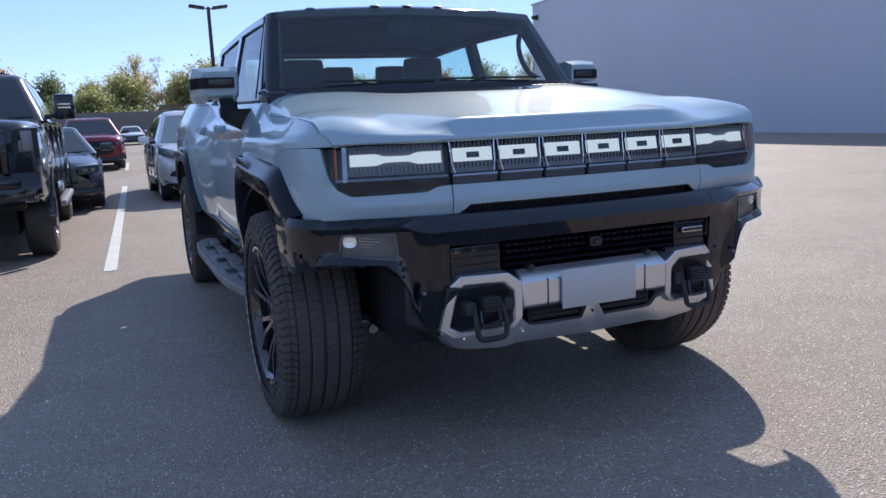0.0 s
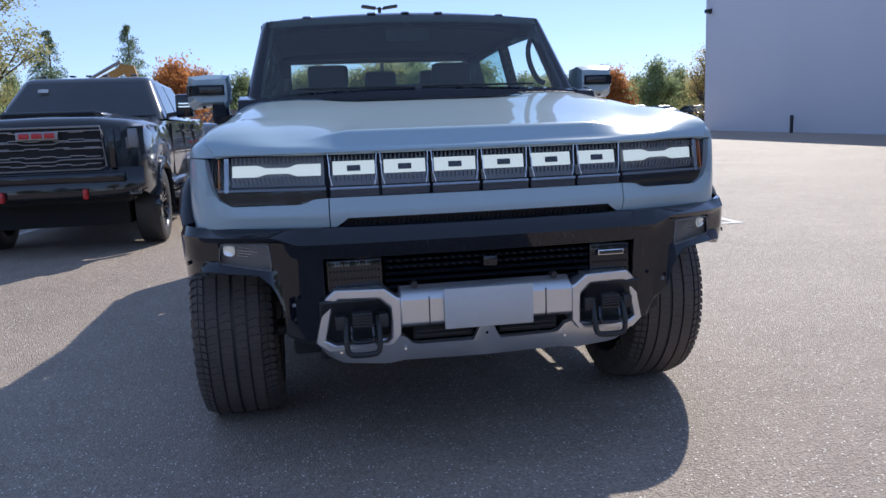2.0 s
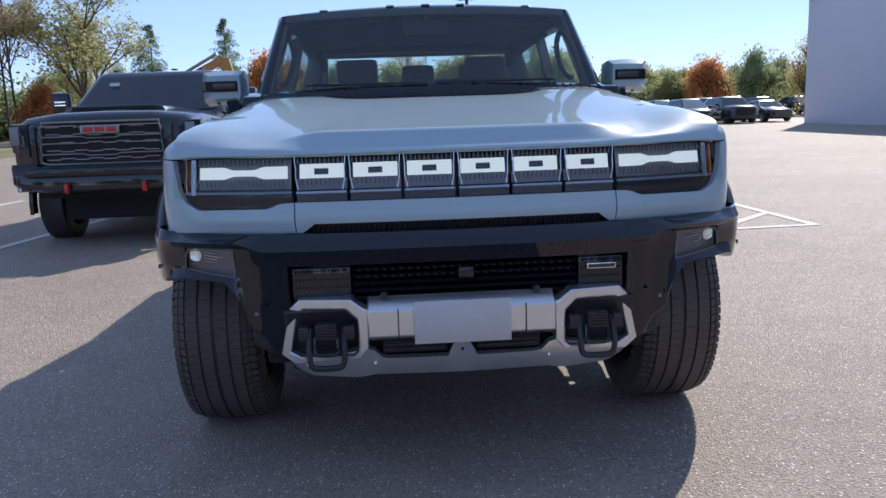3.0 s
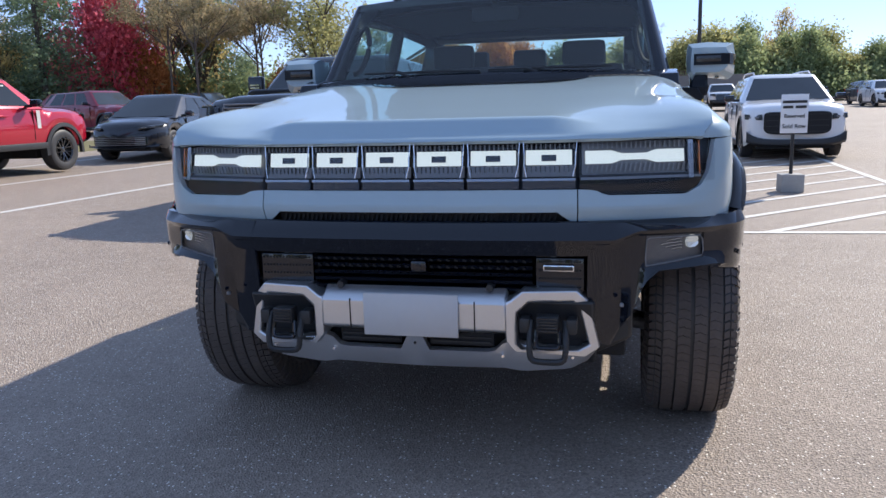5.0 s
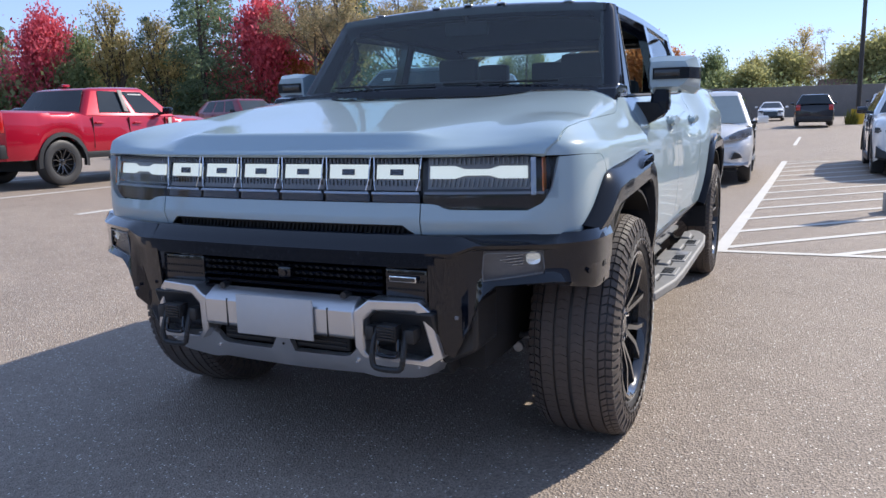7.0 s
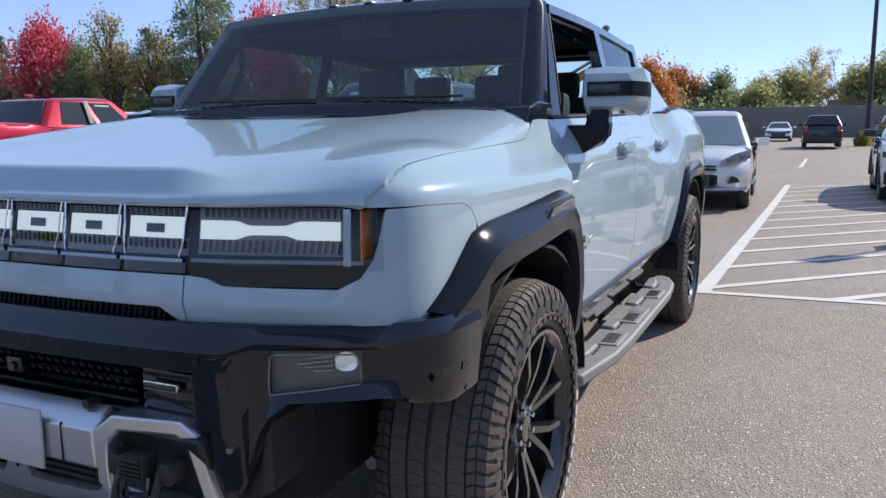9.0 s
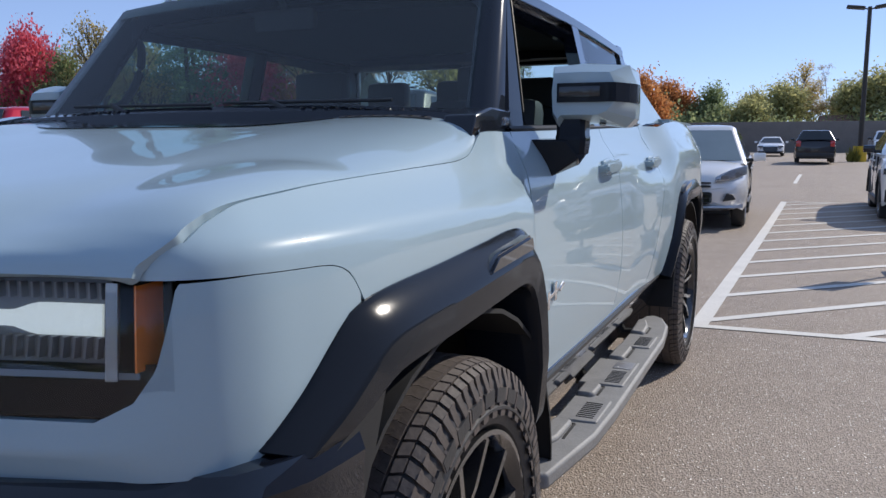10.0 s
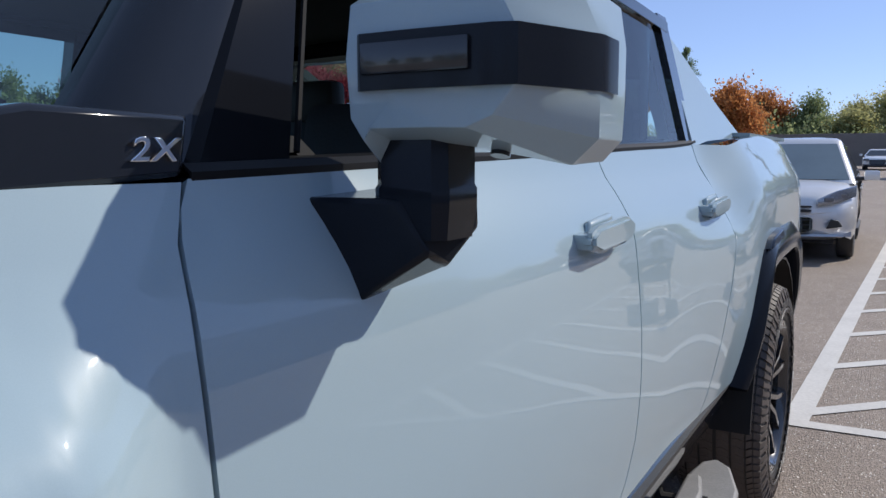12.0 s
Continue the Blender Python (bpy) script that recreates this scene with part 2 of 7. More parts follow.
def ground_z(x, y):
    """The lot rises a little towards the back and towards the trees."""
    def soft(u):
        return math.log1p(math.exp(u * 3)) / 3 if u < 12 else u
    return 0.024 * 3 * soft((-x - 2.5) / 3) + 0.012 * 4 * soft((y - 13) / 4) - 0.0006


# ---- wheels, shared by all vehicles ----
def wheel_parts(parent, centre, side, r, width, rim_r, spokes, mat_rim, blocks=0, letters=False, split=True):
    """A wheel as a barrel with a tyre, a rim of spokes and lug nuts; side is +1 or -1 along x, the outer face."""
    cx, cy, cz = centre
    m = Matrix.Translation(centre) @ Matrix.Diagonal((side, 1, 1, 1))
    h = width / 2

    def put(bm):
        bmesh.ops.transform(bm, matrix=m, verts=bm.verts)
        if side < 0:
            bmesh.ops.reverse_faces(bm, faces=bm.faces)
        return bm
    seg = 72 if blocks else 40
    barrel = lathe([(-h * 0.8, rim_r * 0.96), (h * 0.55, rim_r * 0.93), (h * 0.35, rim_r * 0.80), (h * 0.1, rim_r * 0.3), (h * 0.1, 0.001)], seg)
    wheel = part("wheel", put(barrel), M_DARK, parent, "dark wheel barrel")
    g = 0.010 if blocks else 0.0
    rt = r - g
    prof = [(-h * 0.75, rim_r * 0.97), (-h * 0.95, rim_r * 1.08), (-h * 1.0, lerp(rim_r, r, 0.5)), (-h * 0.97, rt - 0.035), (-h * 0.86, rt - 0.006), (-h * 0.6, rt),
            (0, rt + 0.002), (h * 0.6, rt), (h * 0.86, rt - 0.006), (h * 0.97, rt - 0.035), (h * 1.0, lerp(rim_r, r, 0.5)), (h * 0.97, lerp(rim_r, r, 0.22)), (h * 0.93, rim_r * 1.05), (h * 0.78, rim_r * 0.99)]
    part("tyre", put(lathe(prof, seg)), M_RUBBER, wheel, "black rubber tyre")
    if blocks:
        # tread blocks: ribs of staggered lugs, then shoulder lugs that turn down the side
        verts, faces = [], []

        def lug(a0, a1, x0, x1, r0, r1, skew, ro0=None, ro1=None):
            n = len(verts)
            for rr in (0, 1):
                for a, x, s in ((a0, x0, 0), (a0, x1, 1), (a1, x1, 1), (a1, x0, 0)):
                    base = (r0 if s == 0 else (ro0 or r0)) if rr == 0 else (r1 if s == 0 else (ro1 or r1))
                    ang = a + skew * (x - x0) / width + (0.0015 if rr and a == a0 else -0.0015 if rr else 0)
                    verts.append((x, base * math.sin(ang), base * math.cos(ang)))
            for f in ((4, 5, 6, 7), (0, 1, 5, 4), (1, 2, 6, 5), (2, 3, 7, 6), (3, 0, 4, 7)):
                faces.append([n + k for k in f])
        step = 2 * math.pi / blocks
        ribs = [(-0.62, -0.36), (-0.31, -0.04), (0.04, 0.31), (0.36, 0.62)]
        for k in range(blocks):
            for j, (u0, u1) in enumerate(ribs):
                a = k * step + j * step * 0.42
                um = (u0 + u1) / 2
                lug(a, a + step * 0.997, u0 * h, um * h, rt - 0.01, r, 0.22)
                lug(a + step * 0.10, a + step * 1.097, um * h, u1 * h, rt - 0.01, r, -0.22)
            for sg in (-1, 1):
                a = k * step + (0.3 if sg > 0 else 0.0) * step
                x0, x1 = sg * h * 0.66, sg * h * 0.93
                xm, xn = sg * h * 0.775, sg * h * 0.80
                lug(a, a + step * 0.84, x0, xm, rt - 0.012, r - 0.001, 0.30 * sg, rt - 0.02, r - 0.007)
                lug(a + step * 0.24, a + step * 1.0, xn, x1, rt - 0.02, r - 0.008, -0.22 * sg, rt - 0.03, r - 0.018)
                deep = 0.075 if k % 2 else 0.055
                lug(a, a + step * 0.62, sg * h * 0.93, sg * h * 1.015, rt - 0.03, r - 0.016, 0, rt - deep - 0.02, r - deep)
                if k % 2:
                    lug(a + step * 0.2, a + step * 1.3, sg * h * 0.985, sg * h * 1.022, rt - 0.105, rt - 0.092, 0, rt - 0.107, rt - 0.094)
                else:
                    lug(a + step * 0.7, a + step * 1.0, sg * h * 0.985, sg * h * 1.02, rt - 0.09, rt - 0.045, 0, rt - 0.092, rt - 0.047)
        part("tread", put(mesh_of(verts, faces)), M_TREAD, wheel, "dusty tread blocks with zigzag lugs, browned by painted ground bounce")
        ring = lathe([(h * 0.99, lerp(rim_r, r, 0.30)), (h * 1.03, lerp(rim_r, r, 0.32)), (h * 1.03, lerp(rim_r, r, 0.36)), (h * 0.99, lerp(rim_r, r, 0.38))], seg)
        part("tyre_bead", put(ring), M_RUBBER, wheel)
        if letters:
            for start, count, mat, rr0, rr1, wid in ((-0.75, 8, M_RUBBER, 0.42, 0.62, 0.14), (1.55, 9, M_WHITE, 0.45, 0.60, 0.085)):
                for k in range(count):
                    bm = bmesh.new()
                    a = start + k * (wid + 0.045)
                    ra, rb = lerp(rim_r, r, rr0), lerp(rim_r, r, rr1)
                    quad = [(ra, a), (rb, a), (rb, a + wid), (ra, a + wid)]
                    lo = [bm.verts.new((h * 0.985, q * math.sin(w), q * math.cos(w))) for q, w in quad]
                    hi = [bm.verts.new((h * 1.022, q * math.sin(w), q * math.cos(w))) for q, w in quad]
                    bm.faces.new(hi)
                    for i in range(4):
                        bm.faces.new([lo[i], lo[(i + 1) % 4], hi[(i + 1) % 4], hi[i]])
                    part("raised_bar", put(bm), mat, wheel, "raised sidewall bar")
    # rim: outer lip, spokes and hub
    rim = lathe([(h * 0.74, rim_r * 0.90), (h * 0.88, rim_r * 0.93), (h * 0.955, rim_r * 0.975), (h * 0.95, rim_r * 1.01), (h * 0.5, rim_r * 0.99)], seg)
    for k in range(spokes):
        a = 2 * math.pi * k / spokes
        for d in ((-1, 1) if split else (0,)):
            p = []
            spread = math.pi / spokes * 0.52
            inner, outer = a + d * 0.06, a + d * spread
            for rad, ang, wd, x0, x1 in ((rim_r * 0.20, inner, 0.26, 0.30, 0.62), (rim_r * 0.6, lerp(inner, outer, 0.62), 0.19 if split else 0.15, 0.34, 0.82), (rim_r * 0.93, outer, 0.17 if split else 0.13, 0.46, 0.88)):
                w = wd * (0.55 if rad > rim_r * 0.5 else 0.9) if split else wd
                p.append((rad, ang, w, x0 * h, x1 * h))
            rows = []
            for rad, ang, w, x0, x1 in p:
                aw = w * rim_r * 0.5 / rad * (1.0 if rad > rim_r * 0.5 else 0.55)
                rows.append([(x0, rad * math.sin(ang - aw), rad * math.cos(ang - aw)), (x1, rad * math.sin(ang - aw * 0.6), rad * math.cos(ang - aw * 0.6)),
                             (x1, rad * math.sin(ang + aw * 0.6), rad * math.cos(ang + aw * 0.6)), (x0, rad * math.sin(ang + aw), rad * math.cos(ang + aw))])
            join(rim, sheet(rows))
    hub = lathe([(h * 0.25, rim_r * 0.30), (h * 0.58, rim_r * 0.27), (h * 0.62, rim_r * 0.2), (h * 0.62, rim_r * 0.14), (h * 0.70, rim_r * 0.13), (h * 0.72, 0.001)], 24)
    join(rim, hub)
    part("rim", put(rim), mat_rim, wheel, "", angle=40)
    if blocks:
        for k in range(8):
            a = 2 * math.pi * (k + 0.5) / 8
            y, z = rim_r * 0.21 * math.sin(a), rim_r * 0.21 * math.cos(a)
            part("lug_nut", put(rod((h * 0.6, y, z), (h * 0.72, y, z), 0.011, 0.009, 6)), M_CHROME, wheel, "chrome lug nut")
    return wheel


# ---- the pale blue pickup ----
truck = thing("pickup_truck", "pale blue-grey electric pickup with black bumper and flares, parked on asphalt", "truck")

PLAN = [Vector(p) for p in ((0, 0.03), (0.30, 0.038), (0.545, 0.058), (0.70, 0.092), (0.865, 0.148), (0.97, 0.205), (1.027, 0.29), (1.05, 0.40), (1.06, 0.53), (1.062, 0.7),
                            (1.064, 1.2), (1.066, 2.4), (1.06, 3.3), (1.066, 3.8), (1.07, 4.4), (1.06, 5.0), (1.03, 5.42))]
PL = smooth_line(PLAN, 900)
PX, PY = [p.x for p in PL], [p.y for p in PL]
IDX = list(range(900))


def s_x(x):
    return float(np.interp(x, PX[:150], IDX[:150]))


def s_y(y):
    return float(np.interp(y, PY, IDX))


def inset(z):
    return line(z, [(0.45, 0.10), (0.62, 0.045), (0.70, 0.026), (0.85, 0.006), (1.0, 0.0), (1.08, 0.002), (1.14, 0.008), (1.17, 0.015), (1.19, 0.026), (1.21, 0.038), (1.255, 0.063), (1.30, 0.086), (1.37, 0.135), (1.45, 0.165), (1.55, 0.172)])


fender_inset = eased([(1.04, 0.001), (1.08, 0.002), (1.12, 0.004), (1.15, 0.006), (1.18, 0.010), (1.195, 0.014), (1.205, 0.020), (1.214, 0.028), (1.222, 0.038), (1.24, 0.060), (1.27, 0.091), (1.30, 0.112), (1.36, 0.140), (1.5, 0.170)])
door_inset = eased([(0.45, 0.115), (0.62, 0.066), (0.70, 0.053), (0.80, 0.045), (0.90, 0.042), (1.0, 0.044), (1.08, 0.050), (1.16, 0.058), (1.22, 0.066), (1.255, 0.075), (1.29, 0.092), (1.33, 0.118), (1.37, 0.144), (1.45, 0.166), (1.55, 0.172)])


def skin(s, z, out=0.0):
    """A point of the truck's outer skin: s runs along the plan from the nose to the tail."""
    i = min(898.0, max(1.0, s))
    x, y = float(np.interp(i, IDX, PX)), float(np.interp(i, IDX, PY))
    a, b = PL[int(i) - 1], PL[int(i) + 1]
    t = (b - a).normalized()
    n = Vector((t.y, -t.x))
    side = ease(0.80, 1.04, x)
    ins = inset(z)
    if z > 1.08 and y < 1.55:
        ins = fender_inset(z)
    recess = ease(1.372, 1.50, y) * (1 - ease(2.9, 3.65, y))
    ins = lerp(ins, door_inset(z), recess)
    d = out - lerp(0.19 * (z - 0.93) + 0.55 * max(0.0, 0.957 - z), ins, side)
    if i < 2:
        n = Vector((0, -1))
    return (max(0.0, x + n.x * d) if s > 0.5 else 0.0, y + n.y * d, z)


def strip(ss, zlo, zhi, nz, out=0.0, skip=None):
    return sheet([[skin(s, lerp(zlo(s), zhi(s), k / nz), out) for k in range(nz + 1)] for s in ss], skip)


def span(a, b, n):
    return [lerp(a, b, i / n) for i in range(n + 1)]


def x_of(s):
    return float(np.interp(s, IDX, PX))


def y_of(s):
    return float(np.interp(s, IDX, PY))


def belt(y):
    return line(y, [(1.3, 1.365), (1.5, 1.372), (2.0, 1.386), (2.6, 1.402), (3.0, 1.415), (3.35, 1.424), (3.6, 1.436), (3.8, 1.46), (4.4, 1.485), (5.42, 1.49)])


def full(bm):
    """Both halves of a shape that is drawn for x > 0."""
    c = mirrored(bm)
    me = bpy.data.meshes.new("tmp")
    c.to_mesh(me)
    c.free()
    bm.from_mesh(me)
    bpy.data.meshes.remove(me)
    bmesh.ops.remove_doubles(bm, verts=bm.verts, dist=1e-4)
    return bm


# underbody and dark inner body
core = block((0, 2.75, 0.56), (1.40, 5.0, 0.30), bev=0.02)
block((0, 0.75, 0.92), (1.36, 1.15, 0.42), core, 0.02)
block((0, 2.45, 0.90), (1.90, 2.0, 0.62), core, 0.02)
block((0, 4.45, 0.95), (1.42, 1.8, 0.5), core, 0.02)
block((0, 1.38, 1.2), (1.72, 0.2, 0.3), core, 0.02)
part("underbody", core, M_DARK, truck, "black underbody")

SEAM = s_x(0.545)
# nose
ss = span(0, SEAM - 0.3, 26)
nose = strip(ss, lambda s: 0.916 if x_of(s) > 0.515 else 0.946 if x_of(s) < 0.485 else lerp(0.946, 0.916, (x_of(s) - 0.485) / 0.03), lambda s: 1.018, 5)
part("nose_panel", full(nose), M_PAINT, truck, "pale blue-grey nose panel", thick=0.02)
slot = strip(span(0, s_x(0.50), 20), lambda s: 0.898, lambda s: 0.950, 3, -0.03)
part("nose_slot", full(slot), M_BLACK, truck, "textured black slot", thick=0.01)
ribs = bmesh.new()
for k in range(56):
    x = -0.47 + k * 0.94 / 55
    p = skin(s_x(abs(x)), 0.925, -0.026)
    block((x, p[1], 0.925), (0.006, 0.012, 0.022), ribs, rot=(0, 20, 0))
part("slot_mesh", ribs, M_DARK, truck)


# corner panel under and outside the lamp
def corner_top(s):
    x, y = x_of(s), y_of(s)
    if x < 0.955:
        return line(x, [(0.545, 1.018), (0.60, 1.015), (0.635, 0.998), (0.885, 0.995), (0.93, 1.02), (0.955, 1.06)])
    return line(y, [(0.193, 1.06), (0.212, 1.165), (0.30, 1.1682), (0.42, 1.1642), (0.448, 1.1615), (0.468, 1.156), (0.485, 1.1475), (0.50, 1.133), (0.512, 1.115), (0.52, 1.10)])


def corner_low(s):
    y = y_of(s)
    return line(y, [(0.25, 0.916), (0.30, 0.925), (0.37, 0.975), (0.455, 1.045), (0.50, 1.085)])


s_lamp = s_x(0.955)
ss = span(SEAM + 0.3, s_lamp - 6, 20) + span(s_lamp - 5, s_y(0.218), 14) + span(s_y(0.225), s_y(0.514), 34)
both("corner_panel", strip(ss, corner_low, corner_top, 10), M_PAINT, truck, "pale blue-grey corner panel", thick=0.02)


# hood
hood_edge = eased([(0.14, 1.176), (0.185, 1.186), (0.215, 1.209), (0.25, 1.234), (0.32, 1.255), (0.45, 1.268), (0.57, 1.276), (0.9, 1.290), (1.08, 1.297), (1.16, 1.303), (1.22, 1.313), (1.27, 1.331), (1.31, 1.354), (1.36, 1.385)])
hood_plan = eased([(0.14, 0.920), (0.185, 0.931), (0.215, 0.951), (0.25, 0.973), (0.32, 1.0), (0.6, 1.03)])


def hood_x(y):
    return min(skin(s_y(min(1.34, max(y, 0.195))), hood_edge(y))[0] - 0.0015 - 0.03 * ease(1.30, 1.37, y), hood_plan(y))


rise_middle = eased([(0, 0), (0.006, 0.008), (0.018, 0.013), (0.05, 0.040), (0.08, 0.0655), (0.088, 0.0715), (0.098, 0.0745), (0.15, 0.0805), (0.27, 0.095), (0.6, 0.138), (1.0, 0.191), (1.40, 0.240)])
rise_side = eased([(0, 0), (0.006, 0.009), (0.02, 0.020), (0.03, 0.0245), (0.12, 0.053), (0.215, 0.081), (0.35, 0.109), (0.55, 0.143), (0.85, 0.190), (1.25, 0.237), (1.6, 0.250)])


def hood_top(u, x, y):
    lip = skin(s_x(min(0.922, u * 0.922)), 1.178)[1] - 0.012
    d = max(0.0, y - lip)
    w = ease(0.70, 1.0, u)
    back = ease(0.15, 0.8, y)
    dome = 1 - ease(lerp(0.44, 0.28, back), lerp(0.64, 0.72, back), abs(x))
    near = d * (1 + 1.2 * w * max(0.0, 1 - d / 0.5))
    return 1.176 + 0.004 * w * ease(0.0, 0.03, d) + lerp(rise_side(near), rise_middle(d), dome) + 0.005 * dome * ease(0.45, 1.2, y), lip


def hood_rim(y):
    return min(hood_edge(y), hood_top(1.0, hood_x(y), y)[0] - 0.0004)


def hood_point(u, v):
    # u across from 0 to 1, v along from lip to cowl
    lip = skin(s_x(min(0.922, u * 0.922)), 1.178)[1] - 0.012
    y = lerp(lip, 1.375 - 0.05 * u ** 8, v ** 1.5)
    x = u * hood_x(y)
    top = hood_top(u, x, y)[0]
    e = min(hood_rim(y), top - 0.0004)
    k = max(0.0, 1 - u ** lerp(24, 13, ease(0.10, 0.45, y))) ** 0.8
    return (x, y, e + (top - e) * k)


us = [i / 80 for i in range(72)] + [0.90, 0.915, 0.93, 0.945, 0.957, 0.967, 0.976, 0.983, 0.989, 0.994, 0.998, 1.0]
vs = [0, 0.012, 0.025, 0.04, 0.055, 0.07, 0.085] + span(0.10, 0.26, 22) + span(0.275, 0.97, 34) + [0.98, 0.99, 1.0]
hood = sheet([[hood_point(u, v) for v in vs] for u in us])
part("hood", full(hood), M_PAINT, truck, "pale blue-grey sculpted hood with a raised centre", thick=0.015, angle=24)
# marker dots along the hood's rear bulges
for sgn in (-1, 1):
    for k in range(7):
        p = hood_point(0.60 + k * 0.042, 0.984)
        part("hood_vent_fin", block((sgn * p[0], p[1], p[2] + 0.004), (0.010, 0.016, 0.006), bev=0.002), M_GLOSS, truck, "small gloss hood fin")


# black vent strip along the hood's rear
vent = sheet([[tuple(Vector(hood_point(u, v)) + Vector((0, 0, 0.003))) for v in (0.968, 0.980, 1.0)] for u in span(0.57, 0.875, 24)])
both("hood_vent", vent, M_BLACK, truck, "black vent strip at the hood's rear edge")


# fender above the wheel
def fender_low(s):
    return line(y_of(s), [(0.17, 1.1695), (0.30, 1.1695), (0.42, 1.1655), (0.449, 1.1628), (0.470, 1.1573), (0.487, 1.149), (0.502, 1.134), (0.514, 1.116), (0.523, 1.10), (0.56, 1.06), (0.96, 1.06), (1.2, 1.085), (1.27, 1.0), (1.31, 0.85), (1.345, 0.66), (1.46, 0.66)])


def fender_high(s):
    y = y_of(s)
    if y < 0.222:
        return min(hood_rim(0.222) - 0.001, line(x_of(s), [(0.925, 1.174), (0.945, 1.190), (0.965, 1.210), (0.985, 1.222)]))
    return hood_rim(y) - 0.0012 if y < 1.28 else line(y, [(1.28, hood_edge(1.28) - 0.002), (1.33, 1.366), (1.37, 1.370), (1.47, 1.372)])


def door_front(z):
    return line(z, [(0.66, 1.520), (0.90, 1.524), (1.22, 1.526), (1.26, 1.530), (1.30, 1.540), (1.335, 1.554), (1.36, 1.574), (1.39, 1.598)])


def door_split(z):
    return line(z, [(0.66, 2.585), (0.72, 2.64), (0.80, 2.682), (0.90, 2.70), (1.05, 2.71), (1.45, 2.715)])


ys = [y_of(s_x(x)) for x in (0.932, 0.945, 0.955, 0.965, 0.975)] + span(0.222, 0.44, 16) + span(0.45, 0.60, 32) + span(0.62, 1.25, 26) + span(1.26, 1.45, 18)
rows = []
for y0 in ys:
    f = max(0.0, (y0 - 1.0) / 0.45)
    r = []
    for k in range(15):
        z = lerp(fender_low(s_y(y0)), fender_high(s_y(min(1.45, y0 + 0.10 * f))), k / 14)
        r.append(skin(s_y(y0 + f * (door_front(z) - 0.006 - 1.45)), z))
    x, y, z = r[-1]
    r.append((x - 0.006, y, z - 0.0015))
    r.append((x - 0.045, y + 0.01, z - 0.006))
    rows.append(r)
both("fender", sheet(rows), M_PAINT, truck, "pale blue-grey front fender", thick=0.004)


# doors
def door_sheet(f0, f1, z0, n=26):
    rows = []
    for k in range(n + 1):
        top = belt(lerp(f0(1.38), f1(1.42), k / n))
        r = []
        for j in range(29):
            z = lerp(z0, top, j / 28)
            y = lerp(f0(min(z, 1.39)), f1(z), k / n)
            r.append(skin(s_y(y), z))
        rows.append(r)
    return sheet(rows)


front_doors = both("front_door", door_sheet(door_front, lambda z: door_split(z) - 0.006, 0.665), M_PAINT, truck, "pale blue-grey front door", thick=0.02)
rear_doors = both("rear_door", door_sheet(door_split, lambda z: line(z, [(0.66, 3.32), (0.75, 3.38), (1.0, 3.50), (1.15, 3.58), (1.5, 3.60)]), 0.665), M_PAINT, truck, "pale blue-grey rear door", thick=0.02)
for doors, y0 in ((front_doors, 2.36), (rear_doors, 3.32)):
    for d, sg in zip(doors, (1, -1)):
        base = skin(s_y(y0 + 0.12), 1.255)
        bm = prism([(y0 + 0.0, 1.262), (y0 + 0.03, 1.275), (y0 + 0.205, 1.284), (y0 + 0.240, 1.272), (y0 + 0.236, 1.245), (y0 + 0.20, 1.232), (y0 + 0.05, 1.225), (y0, 1.238)], "x", base[0] + 0.018, base[0] + 0.042)
        bmesh.ops.bevel(bm, geom=bm.edges[:], offset=0.008, segments=2, affect="EDGES")
        block((base[0] + 0.012, y0 + 0.035, 1.248), (0.05, 0.05, 0.028), bm, 0.006)
        block((base[0] + 0.012, y0 + 0.205, 1.255), (0.05, 0.05, 0.028), bm, 0.006)
        cup = prism([(y0 + 0.04, 1.21), (y0 + 0.10, 1.19), (y0 + 0.2, 1.195), (y0 + 0.24, 1.225), (y0 + 0.2, 1.29), (y0 + 0.08, 1.28)], "x", base[0] - 0.01, base[0] + 0.006)
        if sg < 0:
            bm, cup = mirrored(bm), mirrored(cup)
        part("door_handle", bm, M_PAINT, d, "body-coloured door handle")
        part("handle_cup", cup, M_PAINT, d, bevel=0.01)


# bed side behind the rear door, with the rear wheel opening
def bed_low(s):
    return line(y_of(s), [(3.30, 0.665), (3.66, 0.665), (3.74, 0.70), (3.86, 0.92), (3.98, 1.05), (4.15, 1.09), (4.75, 1.09), (4.90, 1.0), (5.02, 0.75), (5.10, 0.66), (5.42, 0.68)])


def bed_edge(z):
    return line(z, [(0.66, 3.328), (0.75, 3.388), (1.0, 3.508), (1.15, 3.588), (1.5, 3.608)])


rows = []
for k in range(61):
    f = k / 60
    r = []
    for j in range(15):
        y = lerp(3.33, 5.42, f)
        z = lerp(bed_low(s_y(y)), belt(max(3.608, y)), j / 14)
        y = lerp(bed_edge(z), 5.42, f)
        bulge = 0.012 * ease(3.6, 3.9, y) + (inset(z) - inset(max(1.0, z - 0.13))) * ease(3.60, 4.0, y)
        r.append(skin(s_y(y), z, bulge))
    rows.append(r)
both("bed_side", sheet(rows), M_PAINT, truck, "pale blue-grey bed side", thick=0.012)
tg = block((0, 5.40, 1.08), (1.84, 0.05, 0.74), bev=0.015)
part("tailgate", tg, M_PAINT, truck)
part("rear_bumper", block((0, 5.45, 0.72), (2.04, 0.16, 0.26), bev=0.03), M_BLACK, truck)
part("bed_floor", block((0, 4.5, 1.0), (1.7, 1.9, 0.04)), M_DARK, truck)
both("bed_rail", prism([(0.80, 1.478), (0.955, 1.478), (0.955, 1.492), (0.80, 1.496)], "y", 4.35, 5.38), M_PAINT, truck)

